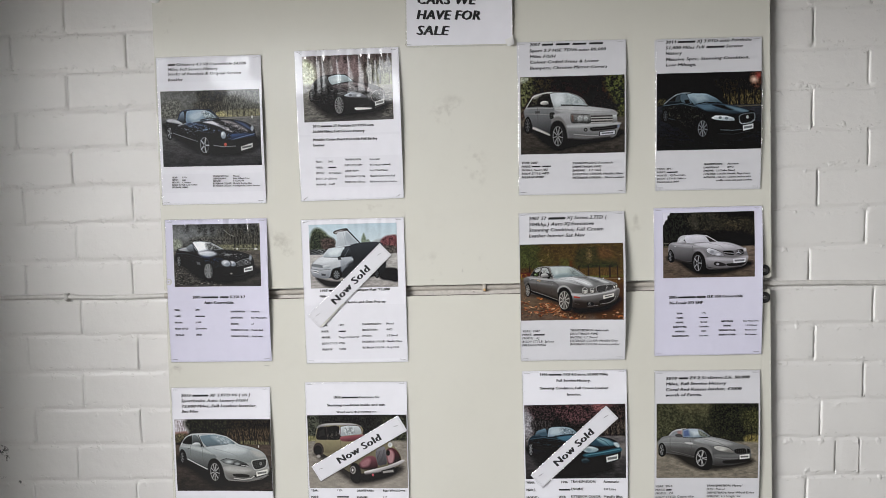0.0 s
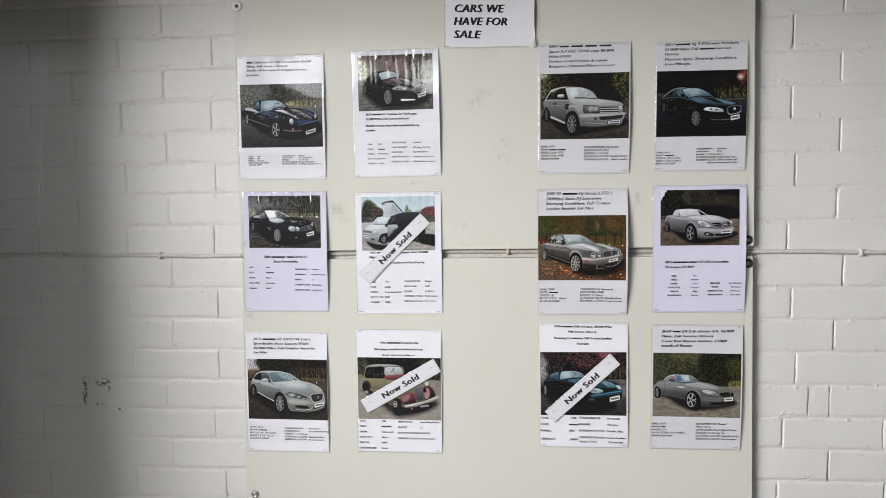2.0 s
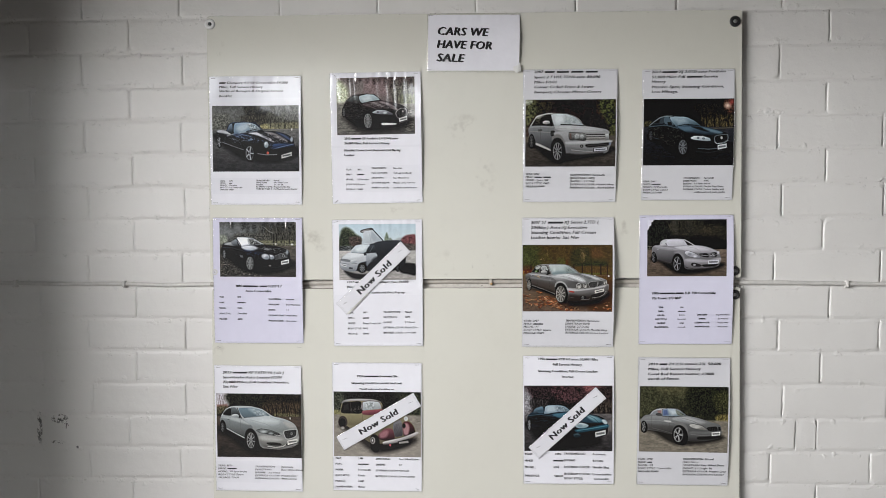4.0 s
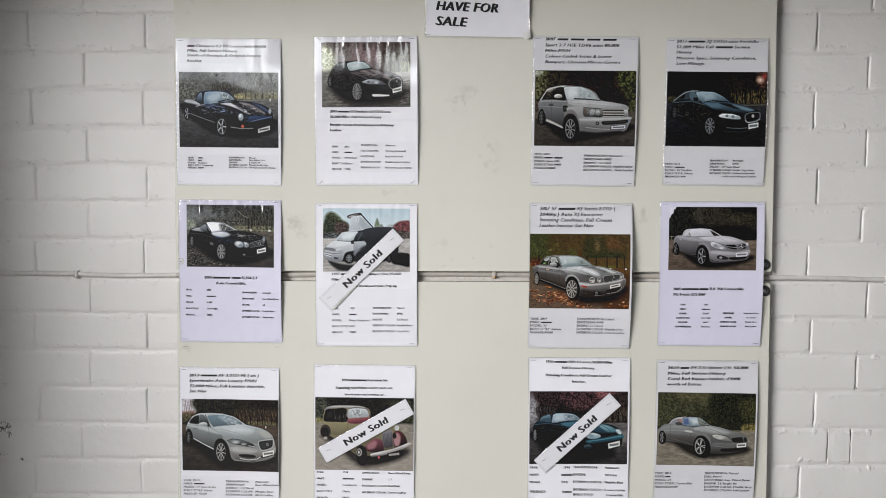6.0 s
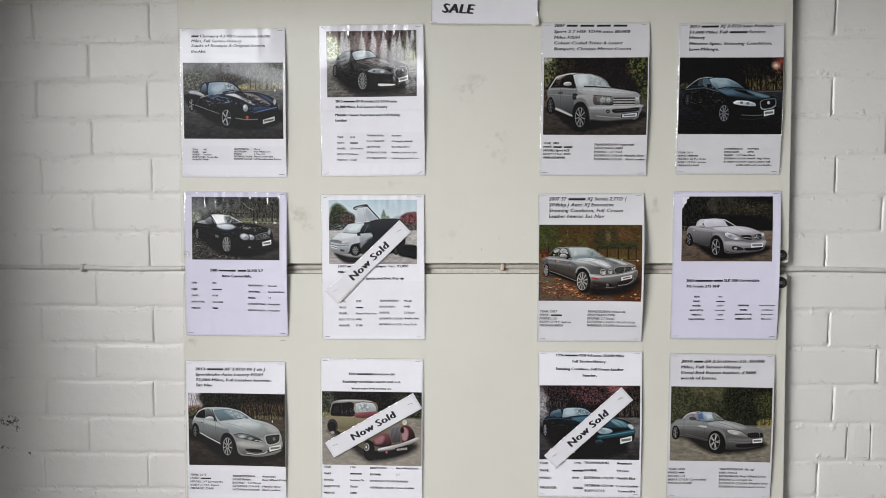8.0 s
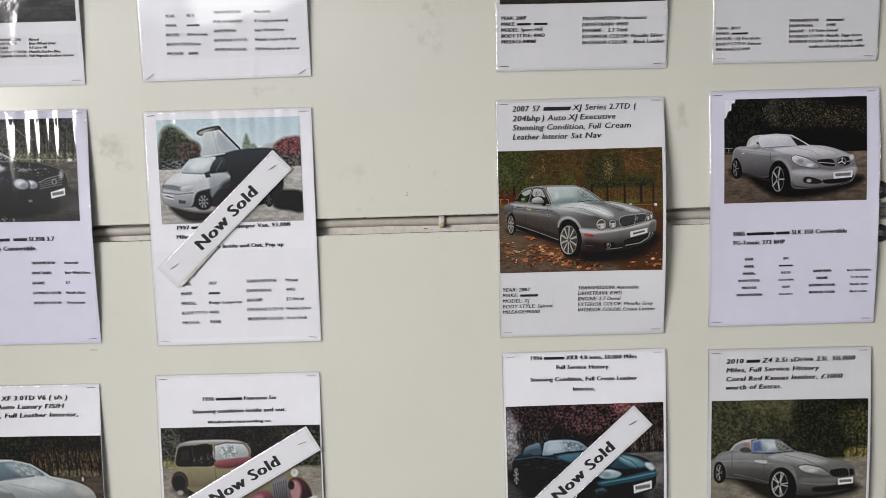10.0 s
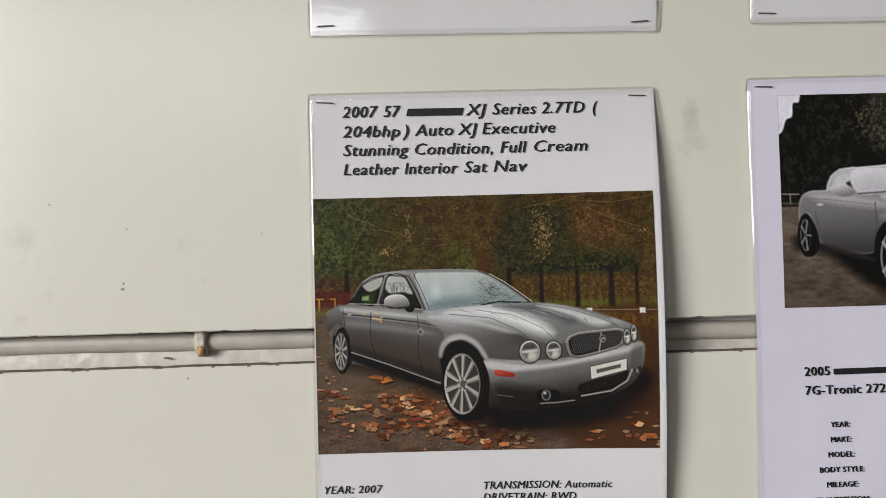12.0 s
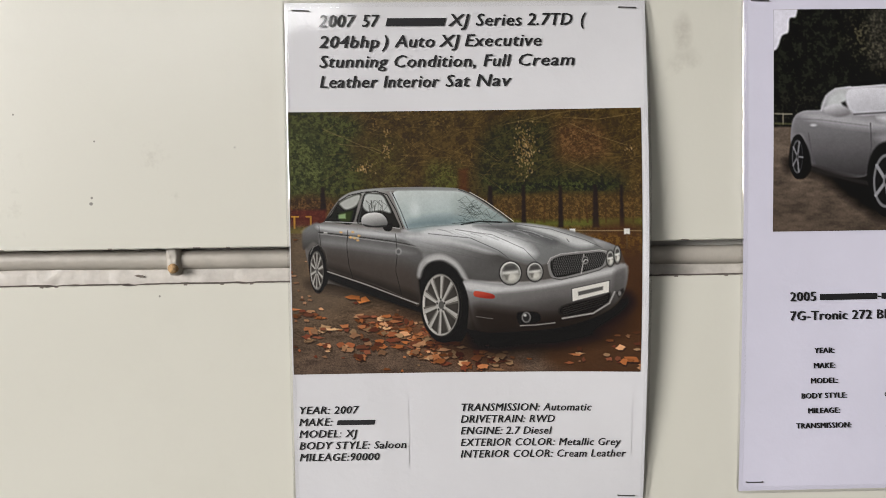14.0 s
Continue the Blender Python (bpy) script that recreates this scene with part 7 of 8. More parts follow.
    k.line("606,472 660,480", 2.4, (150, 147, 144), 0.55, 2)
    k.poly("738,466 752,458 806,461 813,488 760,499 742,491", (28, 26, 26), 0.95, 3)
    k.oval(769, 476, 15, 18, (120, 119, 118), 1, 2)
    k.oval(769, 476, 11, 14, (48, 47, 47), 1, 2)
    k.oval(765, 469, 5, 4.5, (206, 206, 203), 0.8, 2.5)
    k.line("750,503 800,501 862,494", 4, (168, 165, 162), 0.7, 2.5)
    k.poly("884,440 1000,410 1038,395 1032,428 985,455 890,472", (34, 32, 31), 0.96, 4)
    for n in range(4):
        k.line([(888, 448 + n * 7), (1030, 408 + n * 7)], 1.2, (74, 72, 70), 0.5)
    k.line("886,480 985,463 1036,430 1052,394", 5.5, (164, 162, 160), 0.8, 3)
    k.poly("1057,396 1079,381 1083,393 1066,413", (42, 40, 39), 0.95, 3)
    k.oval(1068, 398, 5, 8, (140, 139, 137), 0.8, 2)
    # grille
    k.poly("838,302 848,283 880,270 960,262 1004,258 1026,262 1031,276 1023,308 1004,322 940,340 880,353 850,346", (120, 119, 118), 1, 1.5)
    k.poly("847,304 855,288 882,277 960,269 1003,265 1020,268 1024,278 1016,304 1000,315 940,332 882,345 857,340", (40, 39, 39), 1, 1.2)
    for n in range(30):
        x = 852 + n * 5.8
        k.line([(x, 343 - n * 1.2), (x + 14, 282 - n * 0.6)], 1.1, (116, 115, 114), 0.6)
        k.line([(x + 14, 343 - n * 1.2), (x, 282 - n * 0.6)], 1.1, (116, 115, 114), 0.6)
    k.line("838,302 848,283 880,270 960,262 1004,258 1026,262", 2.4, (184, 183, 181), 0.7, 1.5)
    k.line("850,347 880,354 940,341 1004,323 1024,309", 3, (70, 68, 67), 0.8, 2)
    k.line("954,272 952,300 946,334", 4, (150, 149, 147), 0.9, 1.5)
    k.oval(958, 291, 11, 13, (122, 121, 120), 1, 1.5)
    k.oval(959, 290, 7, 9, (62, 61, 60), 1, 1.5)
    k.line("953,296 960,288 966,291", 2.4, (186, 185, 183), 0.9, 1)
    # lamps
    for cx, cy, rx, ry in ((718, 331, 34, 37), (797, 328, 25, 30), (1038, 286, 11, 24), (1060, 274, 9, 26)):
        k.oval(cx, cy, rx + 3, ry + 3, (44, 43, 43), 1, 2)
        k.oval(cx, cy, rx, ry, ((206, 206, 202), (112, 111, 108), cx, cy - ry, cx, cy + ry), 1, 1.5)
        k.oval(cx + rx * 0.04, cy, rx * 0.87, ry * 0.87, ((96, 96, 94), (138, 137, 132), cx, cy - ry, cx, cy + ry), 1, 2)
        k.oval(cx + rx * 0.1, cy + ry * 0.35, rx * 0.6, ry * 0.4, (206, 204, 196), 0.7, rx * 0.2)
        k.poly([(cx - rx * 0.8, cy - ry * 0.1), (cx + rx * 0.75, cy - ry * 0.25), (cx + rx * 0.78, cy - ry * 0.02), (cx - rx * 0.76, cy + ry * 0.12)], (226, 225, 220), 0.6, rx * 0.12, False)
        k.poly([(cx - rx * 0.5, cy - ry * 0.62), (cx + rx * 0.4, cy - ry * 0.7), (cx + rx * 0.62, cy - ry * 0.35), (cx - rx * 0.6, cy - ry * 0.22)], (62, 61, 60), 0.7, rx * 0.12, False)
        k.poly([(cx - rx * 0.62, cy + ry * 0.16), (cx - rx * 0.1, cy + ry * 0.12), (cx - rx * 0.25, cy + ry * 0.62), (cx - rx * 0.45, cy + ry * 0.6)], (92, 90, 86), 0.7, rx * 0.1, False)
    # wheels: a bright rim, ten twin spokes, dark gaps between them
    for cx, cy, rx, ry in ((490, 433, 60, 101), (87, 315, 21, 61)):
        k.oval(cx + rx * 0.2, cy + ry * 0.03, rx * 1.3, ry * 1.19, (20, 19, 19), 1, rx * 0.04)
        k.oval(cx + rx * 0.12, cy + ry * 0.01, rx * 1.12, ry * 1.08, (38, 37, 36), 0.9, rx * 0.08)
        k.oval(cx, cy, rx, ry, ((198, 196, 191), (136, 133, 129), cx - rx, cy + ry * 0.4, cx + rx, cy - ry * 0.4), 1, 1.5)
        k.oval(cx + rx * 0.05, cy, rx * 0.91, ry * 0.93, (60, 57, 54), 1, 1.5)
        k.oval(cx + rx * 0.02, cy + ry * 0.05, rx * 0.84, ry * 0.88, (74, 71, 68), 0.6, rx * 0.2)
        for n in range(10):
            b_ = 2 * math.pi * n / 10 + 0.12
            ring = lambda f, d: (cx + rx * f * math.sin(b_ + d), cy - ry * f * math.cos(b_ + d))  # noqa: E731
            k.poly([ring(0.12, -0.5), ring(0.95, -0.13), ring(0.95, 0.13), ring(0.12, 0.5)], (96, 93, 89), 1, 1, False)
            k.poly([ring(0.12, -0.45), ring(0.95, -0.11), ring(0.95, 0.05), ring(0.12, 0.2)], (170, 168, 163), 0.9, 1.2, False)
            k.line([ring(0.3, 0.02), ring(0.9, 0.01)], rx * 0.035, (134, 131, 127), 0.7, 1)
        k.oval(cx, cy, rx * 0.25, ry * 0.22, (158, 156, 152), 1, 1.5)
        k.oval(cx + rx * 0.03, cy, rx * 0.15, ry * 0.13, (88, 87, 85), 1, 1.5)
        for n in range(5):
            b_ = 2 * math.pi * n / 5
            k.oval(cx + rx * 0.21 * math.sin(b_), cy - ry * 0.18 * math.cos(b_), rx * 0.045, ry * 0.035, (48, 47, 46), 0.9, 1)
    # number plate with a plain bar for its number
    k.poly("914,382 1038,355 1037,396 916,427", (76, 75, 74), 0.9, 1, False)
    k.poly("917,384 1035,358 1034,394 919,424", (194, 192, 186), 1, 0.8, False)
    k.poly("936,393 1016,375 1015,387 937,406", (70, 69, 68), 0.85, 2, False)


# ---- laminated sheets ----
FONT_CACHE = {}


def glyphs(text, italic, bold):
    """Points and triangles of a piece of writing, one unit high in capitals, and its width."""
    key = (text, italic, bold)
    if key not in FONT_CACHE:
        cu = bpy.data.curves.new("writing", "FONT")
        cu.body, cu.size, cu.shear, cu.space_character, cu.resolution_u = text, 1.0, 0.2 if italic else 0.0, 1.07 if bold else 1.0, 2
        ob = new("writing", cu)
        me = bpy.data.meshes.new_from_object(ob.evaluated_get(bpy.context.evaluated_depsgraph_get()))
        n = len(me.vertices)
        co = np.zeros(n * 3)
        me.vertices.foreach_get("co", co)
        me.calc_loop_triangles()
        tri = [tuple(t.vertices) for t in me.loop_triangles]
        co = co.reshape(-1, 3)[:, :2] / 0.729
        bpy.data.objects.remove(ob)
        bpy.data.curves.remove(cu)
        bpy.data.meshes.remove(me)
        FONT_CACHE[key] = (co, tri)
    return FONT_CACHE[key]


def writing(line, italic, bold):
    """One line; [n] stands for a plain bar as wide as n letters. Returns points, triangles and the width, in capital heights."""
    out, tri, x = [], [], 0.0
    for piece in line.replace("[", "\n[").replace("]", "]\n").split("\n"):
        if not piece:
            continue
        if piece[0] == "[":
            w = int(piece[1:-1]) * 0.78
            k, s = len(out), 0.25 if italic else 0.0
            out += [(x + 0.05 + s * 0.06, 0.06), (x + w - 0.1, 0.06), (x + w - 0.1 + s * 0.66, 0.66), (x + 0.05 + s * 0.66, 0.66)]
            tri += [(k, k + 1, k + 2), (k, k + 2, k + 3)]
            x += w
        else:
            lead = len(piece) - len(piece.lstrip(" "))
            x += 0.38 * lead
            co, t = glyphs(piece.strip(" "), italic, bold)
            k = len(out)
            if len(co):
                out += [(x + a, b_) for a, b_ in co]
                tri += [tuple(k + v for v in f) for f in t]
                x += float(co[:, 0].max()) + 0.06
            x += 0.38 * (len(piece) - len(piece.rstrip(" ")))
    return np.array(out).reshape(-1, 2), tri, x


class Sheet:
    """A laminated sheet stapled to the panel: its place, its size, how it bellies out from the panel, and how its layout maps on it."""

    def __init__(self, x, z, w, h, turn=0.0, right=0.004, left=0.001, ripple=0.0006, waves=7, seed=0, belly=0.0006):
        self.x, self.z, self.w, self.h, self.turn, self.seed = x, z, w, h, turn, seed
        self.right, self.left, self.ripple, self.waves, self.belly = right, left, ripple, waves, belly

    def bulge(self, x, z):
        u, v = np.clip(x / self.w + 0.5, 0, 1), np.clip(z / self.h + 0.5, 0, 1)
        s = np.sin(np.pi * v)
        b = 1.35 * self.right * u**3 * s + self.left * (1 - u) ** 3 * s
        b = b + self.belly * (1 + np.sin(5.1 * u + self.seed) * np.sin(4.3 * v + 2 * self.seed)) * s
        hang = np.clip(4 * u * (1 - u), 0, 1) ** 0.4
        k = 0.6 * np.sin(2 * np.pi * (u * self.waves + 0.3 * np.sin(7 * u + self.seed))) + 0.4 * np.sin(2 * np.pi * (u * self.waves * 1.63 + 0.4 * np.sin(11 * u + 2 * self.seed)))
        b = b + self.ripple * hang * (1 + k) * (np.exp(-(1 - v) * self.h / 0.020) + 0.25 * np.exp(-v * self.h / 0.02))
        for n in range(4):
            at_u, at_v = 0.12 + 0.76 * ((self.seed * 0.37 + n * 0.291) % 1), 0.05 + 0.16 * ((self.seed * 0.53 + n * 0.417) % 1)
            fold = np.exp(-(((u - at_u - (0.5 - n * 0.3) * (v - at_v)) / 0.022) ** 2)) * np.exp(-(((v - at_v) / 0.08) ** 2))
            b = b + 0.00024 * fold
        return b

    def layout(self, corners, rect):
        """corners: where the photograph's corners lie in the layout; rect: x0, z1, x1, z0 of it in the room."""
        (ax, ay), (bx, by), _, (dx, dy) = corners
        x0, z1, x1, z0 = rect
        self.grid = np.array([[bx - ax, dx - ax], [by - ay, dy - ay]])
        self.origin, self.rect = np.array([ax, ay]), (x0 - self.x, z1 - self.z, x1 - self.x, z0 - self.z)
        self.unit = (x1 - x0) / math.hypot(bx - ax, by - ay)
        return self

    def spot(self, x, y):
        """A place of the layout on the sheet."""
        s, t = np.linalg.solve(self.grid, np.array([x, y]) - self.origin)
        x0, z1, x1, z0 = self.rect
        return x0 + s * (x1 - x0), z1 + t * (z0 - z1)

    def grid_mesh(self, name, mat, x0, x1, z0, z1, out, nx, nz, ink=None, closed=0.0, crop=0.0):
        u, v = np.meshgrid(np.linspace(0, 1, nx), np.linspace(0, 1, nz))
        x, z = x0 + u * (x1 - x0), z1 + v * (z0 - z1)
        if crop:
            r = crop
            cx, cz = np.clip(x, x0 + r, x1 - r), np.clip(z, z0 + r, z1 - r)
            d = np.hypot(x - cx, z - cz)
            big = np.maximum(np.abs(x - cx), np.abs(z - cz))
            f = np.where((d > 1e-9) & (np.abs(x - cx) > 1e-9) & (np.abs(z - cz) > 1e-9), big / np.maximum(d, 1e-9), 1)
            x, z = cx + (x - cx) * f, cz + (z - cz) * f
        y = -(self.bulge(x, z) + out)
        co = np.stack([x, y, z], -1).reshape(-1, 3)
        i = np.arange((nz - 1) * nx).reshape(nz - 1, nx)[:, :-1].ravel()
        faces = np.stack([i, i + nx, i + nx + 1, i + 1], 1)
        if closed:
            n = len(co)
            faces = faces[(i % nx == 0) | (i % nx == nx - 2) | (i < nx) | (i >= nx * (nz - 2))]
            co = np.concatenate([co, co + (0, closed, 0)])
            back = faces[:, ::-1] + n
            edge = list(range(nx)) + [k * nx + nx - 1 for k in range(1, nz)] + [(nz - 1) * nx + k for k in range(nx - 2, -1, -1)] + [k * nx for k in range(nz - 2, 0, -1)]
            e = np.array(edge)
            f = np.roll(e, -1)
            faces = np.concatenate([faces, back, np.stack([e, f, f + n, e + n], 1)])
        me = bpy.data.meshes.new(name)
        me.from_pydata(co.tolist(), [], faces.tolist())
        me.polygons.foreach_set("use_smooth", np.ones(len(faces), bool))
        if ink is not None:
            attr = me.color_attributes.new("ink", "FLOAT_COLOR", "POINT")
            attr.data.foreach_set("color", np.concatenate([ink.reshape(-1, 3), np.ones((ink.shape[0] * ink.shape[1], 1))], 1).astype(np.float32).ravel())
        me.materials.append(mat)
        return me

    def text(self, name, lines, parent, out, mat=None):
        """lines: (words, x, baseline, capital height, width or 0, italic, bold) in the layout. Each becomes a part."""
        for words, x, y, cap, width, italic, bold in lines:
            co, tri = [], []
            p, t, w = writing(words, italic, bold)
            if not len(p):
                continue
            sx = (width / w if width else cap * 0.88)
            a, k = np.array(self.spot(x, y)), len(co)
            b_ = np.array(self.spot(x + 1, y))
            c = np.array(self.spot(x, y - 1))
            q = a + np.outer(p[:, 0] * sx, b_ - a) + np.outer(p[:, 1] * cap, c - a)
            if words.strip() and len(q):
                y = -(self.bulge(q[:, 0], q[:, 1]) + out)
                tall = float(np.hypot(*(c - a))) * cap
                heavy = tall * (0.058 if 0.004 < tall < 0.008 else 0.078) * bold
                for n, (dx, dz) in enumerate(((-1, 0.3), (0, 0), (1, -0.3)) if bold else ((0, 0),)):
                    k = len(co)
                    co += [(px + heavy * dx, py - 0.00003 * n, pz + heavy * dz) for (px, pz), py in zip(q.tolist(), y.tolist())]
                    tri += [tuple(k + v for v in f) for f in t]
            me = bpy.data.meshes.new(name)
            me.from_pydata(co, [], tri)
            me.materials.append(mat or TONER)
            part(name, me, None, parent)


def staple(sheet, parent, x, z, turn=0.0, long=0.0105):
    bm = bmesh.new()
    y = -(float(sheet.bulge(x, z)) + 0.0016)
    box(bm, -long / 2, long / 2, -0.0003, 0.0003, -0.0003, 0.0003, 0.00012, 1)
    for s in (-1, 1):
        box(bm, s * (long / 2 - 0.0003) - 0.0003, s * (long / 2 - 0.0003) + 0.0003, 0.0002, 0.0022, -0.0003, 0.0003)
    ob = part("staple", bm, STAPLE, parent)
    ob.matrix_basis = pose(x, y, z, 0, turn, 0)
    return ob


def rows(text, x, y, step, cap, width, italic=False, bold=1, columns=()):
    """Lines set under one another; with columns, a | moves on to the next one. width: that of the longest line."""
    lines = text.split(";")
    longest = max(writing(p, italic, bold)[2] for l in lines for p in l.split("|")[:1] if p)
    out = []
    for k, l in enumerate(lines):
        for n, p in enumerate(l.split("|")):
            if p.strip():
                px = x if n == 0 else columns[n - 1]
                out.append((p, px, y + k * step, cap, width / longest * writing(p, italic, bold)[2], italic, 0.62 * bold))
    return out


def centred(text, x, y, step, cap, width, bold):
    """Lines set under one another about a middle. width: that of the longest line."""
    lines = text.split(";")
    wide = [writing(l, False, bold)[2] for l in lines]
    return [(l, x - width * w / max(wide) / 2, y + k * step, cap, width * w / max(wide), False, bold) for k, (l, w) in enumerate(zip(lines, wide))]


def poster(sheet, label, corners, rect, paint, nx, seed, heading, specs, slips=(), paper=None, border=0.0013, foot=True, lean=(0, 0, 0, 0)):
    holder = new("car_poster")
    holder.matrix_world = pose(sheet.x, FACE, sheet.z, 0, sheet.turn, 0)
    sheet.layout(corners, rect)
    w, h = sheet.w / 2, sheet.h / 2
    part("paper", sheet.grid_mesh("paper", paper or PAPER, -w + border, w - border, -h + border, h - border, 0.0005, 44, 56), None, holder)
    x0, z1, x1, z0 = sheet.rect
    ink = Ink(corners, nx, int(nx * (z1 - z0) / (x1 - x0)), seed)
    paint(ink)
    part("photograph", sheet.grid_mesh("photograph", PHOTO, x0, x1, z0, z1, 0.00085, nx, ink.c.shape[0], ink.finish()), None, holder, "printed colour photograph of a car")
    for a, b_, c, d in slips:
        sx0, sz1 = sheet.spot(a, b_)
        sx1, sz0 = sheet.spot(c, d)
        part("pasted_slip", sheet.grid_mesh("pasted_slip", DIMMED_SLIP if paper is DIMMED_PAPER else SLIP, sx0, sx1, sz0, sz1, 0.0007, 30, 14), None, holder)
    if heading:
        sheet.text("heading_line", heading, holder, 0.0011)
    sheet.text("details_line", specs, holder, 0.0011)
    part("laminate", sheet.grid_mesh("laminate", FILM, -w, w, -h, h, 0.0014, 60, 72, None, 0.00125, 0.003), None, holder, "clear glossy margin of laminating film")
    for (sx, sz), t in zip(((-w + 0.011, h - 0.006), (w - 0.012, h - 0.0055), (-w + 0.011, -h + 0.007), (w - 0.012, -h + 0.007)), lean):
        staple(sheet, holder, sx, sz, t)
    return tagged(holder, label, "poster", "car sale posters")


def at(grid, lines):
    """The layout written on a grid of its own: origin and units."""
    ox, oy, s = grid
    return [(l[0], ox + l[1] / s, oy + l[2] / s, l[3] / s, l[4] / s, *l[5:]) for l in lines]


def heads(*lines, cap=12.0, italic=True, bold=1):
    return [(words, x, y, cap, width, italic, bold) for words, x, width, y in lines]


G1, G2, G3, G4, G5, G6 = (300, 40, 2.39), (930, 40, 2.39), (310, 330, 2.42), (930, 330, 2.39), (310, 620, 2.54), (930, 610, 2.47)

s1 = Sheet(-0.3808, 1.8067, 0.2215, 0.3050, 0.0, 0.0035, 0.0015, 0.0010, 5, 1)
poster(s1, "laminated sale poster of a dark blue sports car", ((323.8, 122.4), (498.7, 121.6), (501, 253.8), (326.8, 255)), (-0.484, 1.889, -0.2765, 1.734), chimaera, 280, 11,
       at(G1, heads(("[3] Chimaera 4.3 V8 Convertible 54,000", 90, 331, 92), ("Miles, Full Service History", 90, 212, 112), ("Stacks of Receipts & Original Service", 90, 309, 131), ("Booklet", 90, 63, 155))),
       at(G1, rows("YEAR:|1992;MAKE:|[3];MODEL:|Chimaera;BODY STYLE: Convertible;MILEAGE:|54000", 98, 562, 10.5, 7, 108, True, 1, (141,))
          + rows("TRANSMISSION:|Manual;DRIVETRAIN:|Rear Wheel Drive;ENGINE:|4.3 Litre V8;EXTERIOR COLOR:|Metallic Starfire Blue;INTERIOR COLOR:|Full Magnolia Leather Interior", 272, 559, 10.3, 7, 80, True, 1, (357,))),
       [(322, 65, 502, 106), (325, 268, 503, 300)], lean=(2, -3, 4, 0))

s2 = Sheet(-0.0935, 1.8117, 0.2160, 0.3080, -0.8, 0.004, 0.002, 0.0026, 8, 2)
poster(s2, "laminated sale poster of a dark red saloon with rippled film", ((575, 67), (731.8, 65), (732.6, 180), (576.6, 182)), (-0.1855, 1.953, -0.0015, 1.820), caviar_saloon, 280, 12,
       at(G1, heads(("2012 [6] XF Portfolio 3.0 TDV6 auto", 695, 257, 361), ("26,000 Miles, Full Service History", 695, 218, 384), ("Metallic Caviar Pearl Red with Full Barley", 694, 272, 418), ("Leather", 694, 50, 441), cap=11, italic=False)),
       at(G1, rows("YEAR:|2012;MAKE:|[6];MODEL:|XF Portfolio;BODY STYLE:|  Saloon;MILEAGE:|26000", 702, 510, 24, 8, 62, False, 0.6, (756,))
          + rows("TRANSMISSION:|Automatic;FUEL ECONOMY:|41.5 mpg (combined);DRIVETRAIN:|Rear Wheel Drive;EXTERIOR COLOR:|Metallic Caviar Pearl Red;INTERIOR COLOR:|Full Barley Leather Interior", 825, 503, 23.8, 8, 86, False, 0.6, (930,))),
       [(566, 204, 744, 206), (593, 244, 744, 296)], lean=(28, 0, -35, -30))

s3 = Sheet(0.3590, 1.8148, 0.2180, 0.3090, 0.0, 0.0035, 0.001, 0.0003, 6, 3)
poster(s3, "laminated sale poster of a silver off-road car", ((952.6, 112), (1131.7, 112), (1128.7, 246), (951, 246)), (0.256, 1.899, 0.464, 1.744), silver_suv, 280, 13,
       at(G2, heads(("2007 [4] [5] [5] [5]", 95, 302, 46), ("Sport 2.7 HSE TDV6 auto 80,000", 94, 316, 71), ("Miles F/S/H", 94, 109, 95), ("Colour Coded Trims & Lower", 94, 287, 118), ("Bumpers, Chrome Mirror Covers", 94, 320, 142), cap=13)),
       at(G2, rows("YEAR: 2007;MAKE: [5] [5];MODEL: Sport HSE;BODY STYLE: 4WD;MILEAGE:80000", 51, 532, 15, 9.5, 122, True) + rows("TRANSMISSION: Automatic;DRIVETRAIN: 4WD;ENGINE:   2.7 Tdv6;EXTERIOR COLOR: Metallic Silver;INTERIOR COLOR:   Black Leather", 262, 537, 15.3, 9.5, 215, True)),
       [(948, 52, 1135, 108)], DIMMED_PAPER, lean=(3, 2, -2, -3))

s4 = Sheet(0.6305, 1.8160, 0.2110, 0.3035, 0.0, 0.003, 0.001, 0.0003, 6, 4)
poster(s4, "laminated sale poster of a dark teal saloon", ((1187, 111), (1364, 112), (1362, 244), (1185, 244)), (0.5285, 1.899, 0.734, 1.746), teal_saloon, 280, 14,
       at(G2, heads(("2011 [6] XJ 3.0TD auto Portfolio", 651, 348, 48), ("51,000 Miles Full [6] Service", 650, 313, 72), ("History", 650, 68, 94), ("Massive Spec, Stunning Condition,", 650, 340, 119), ("Low Mileage.", 650, 125, 142), cap=13)),
       at(G2, rows("YEAR: 2011;MAKE: [6];MODEL: XJ Portfolio;BODY STYLE: Saloon;MILEAGE:51000", 609, 568, 13.6, 8, 120, True) + rows("TRANSMISSION:|Automatic;DRIVETRAIN:|RWD;ENGINE:   3.0 Turbo Diesel;EXTERIOR COLOR:|Metallic Tiaga Green;INTERIOR COLOR:|Cashew Leather with", 800, 553, 13.6, 8, 128, True, 1, (897,)) + rows("truffle stitch soft grain Leather", 852, 621, 13.6, 8, 148, True)),
       [(1184, 54, 1364, 106), (1184, 272, 1362, 302)], DIMMED_PAPER, lean=(2, -2, 2, 3))

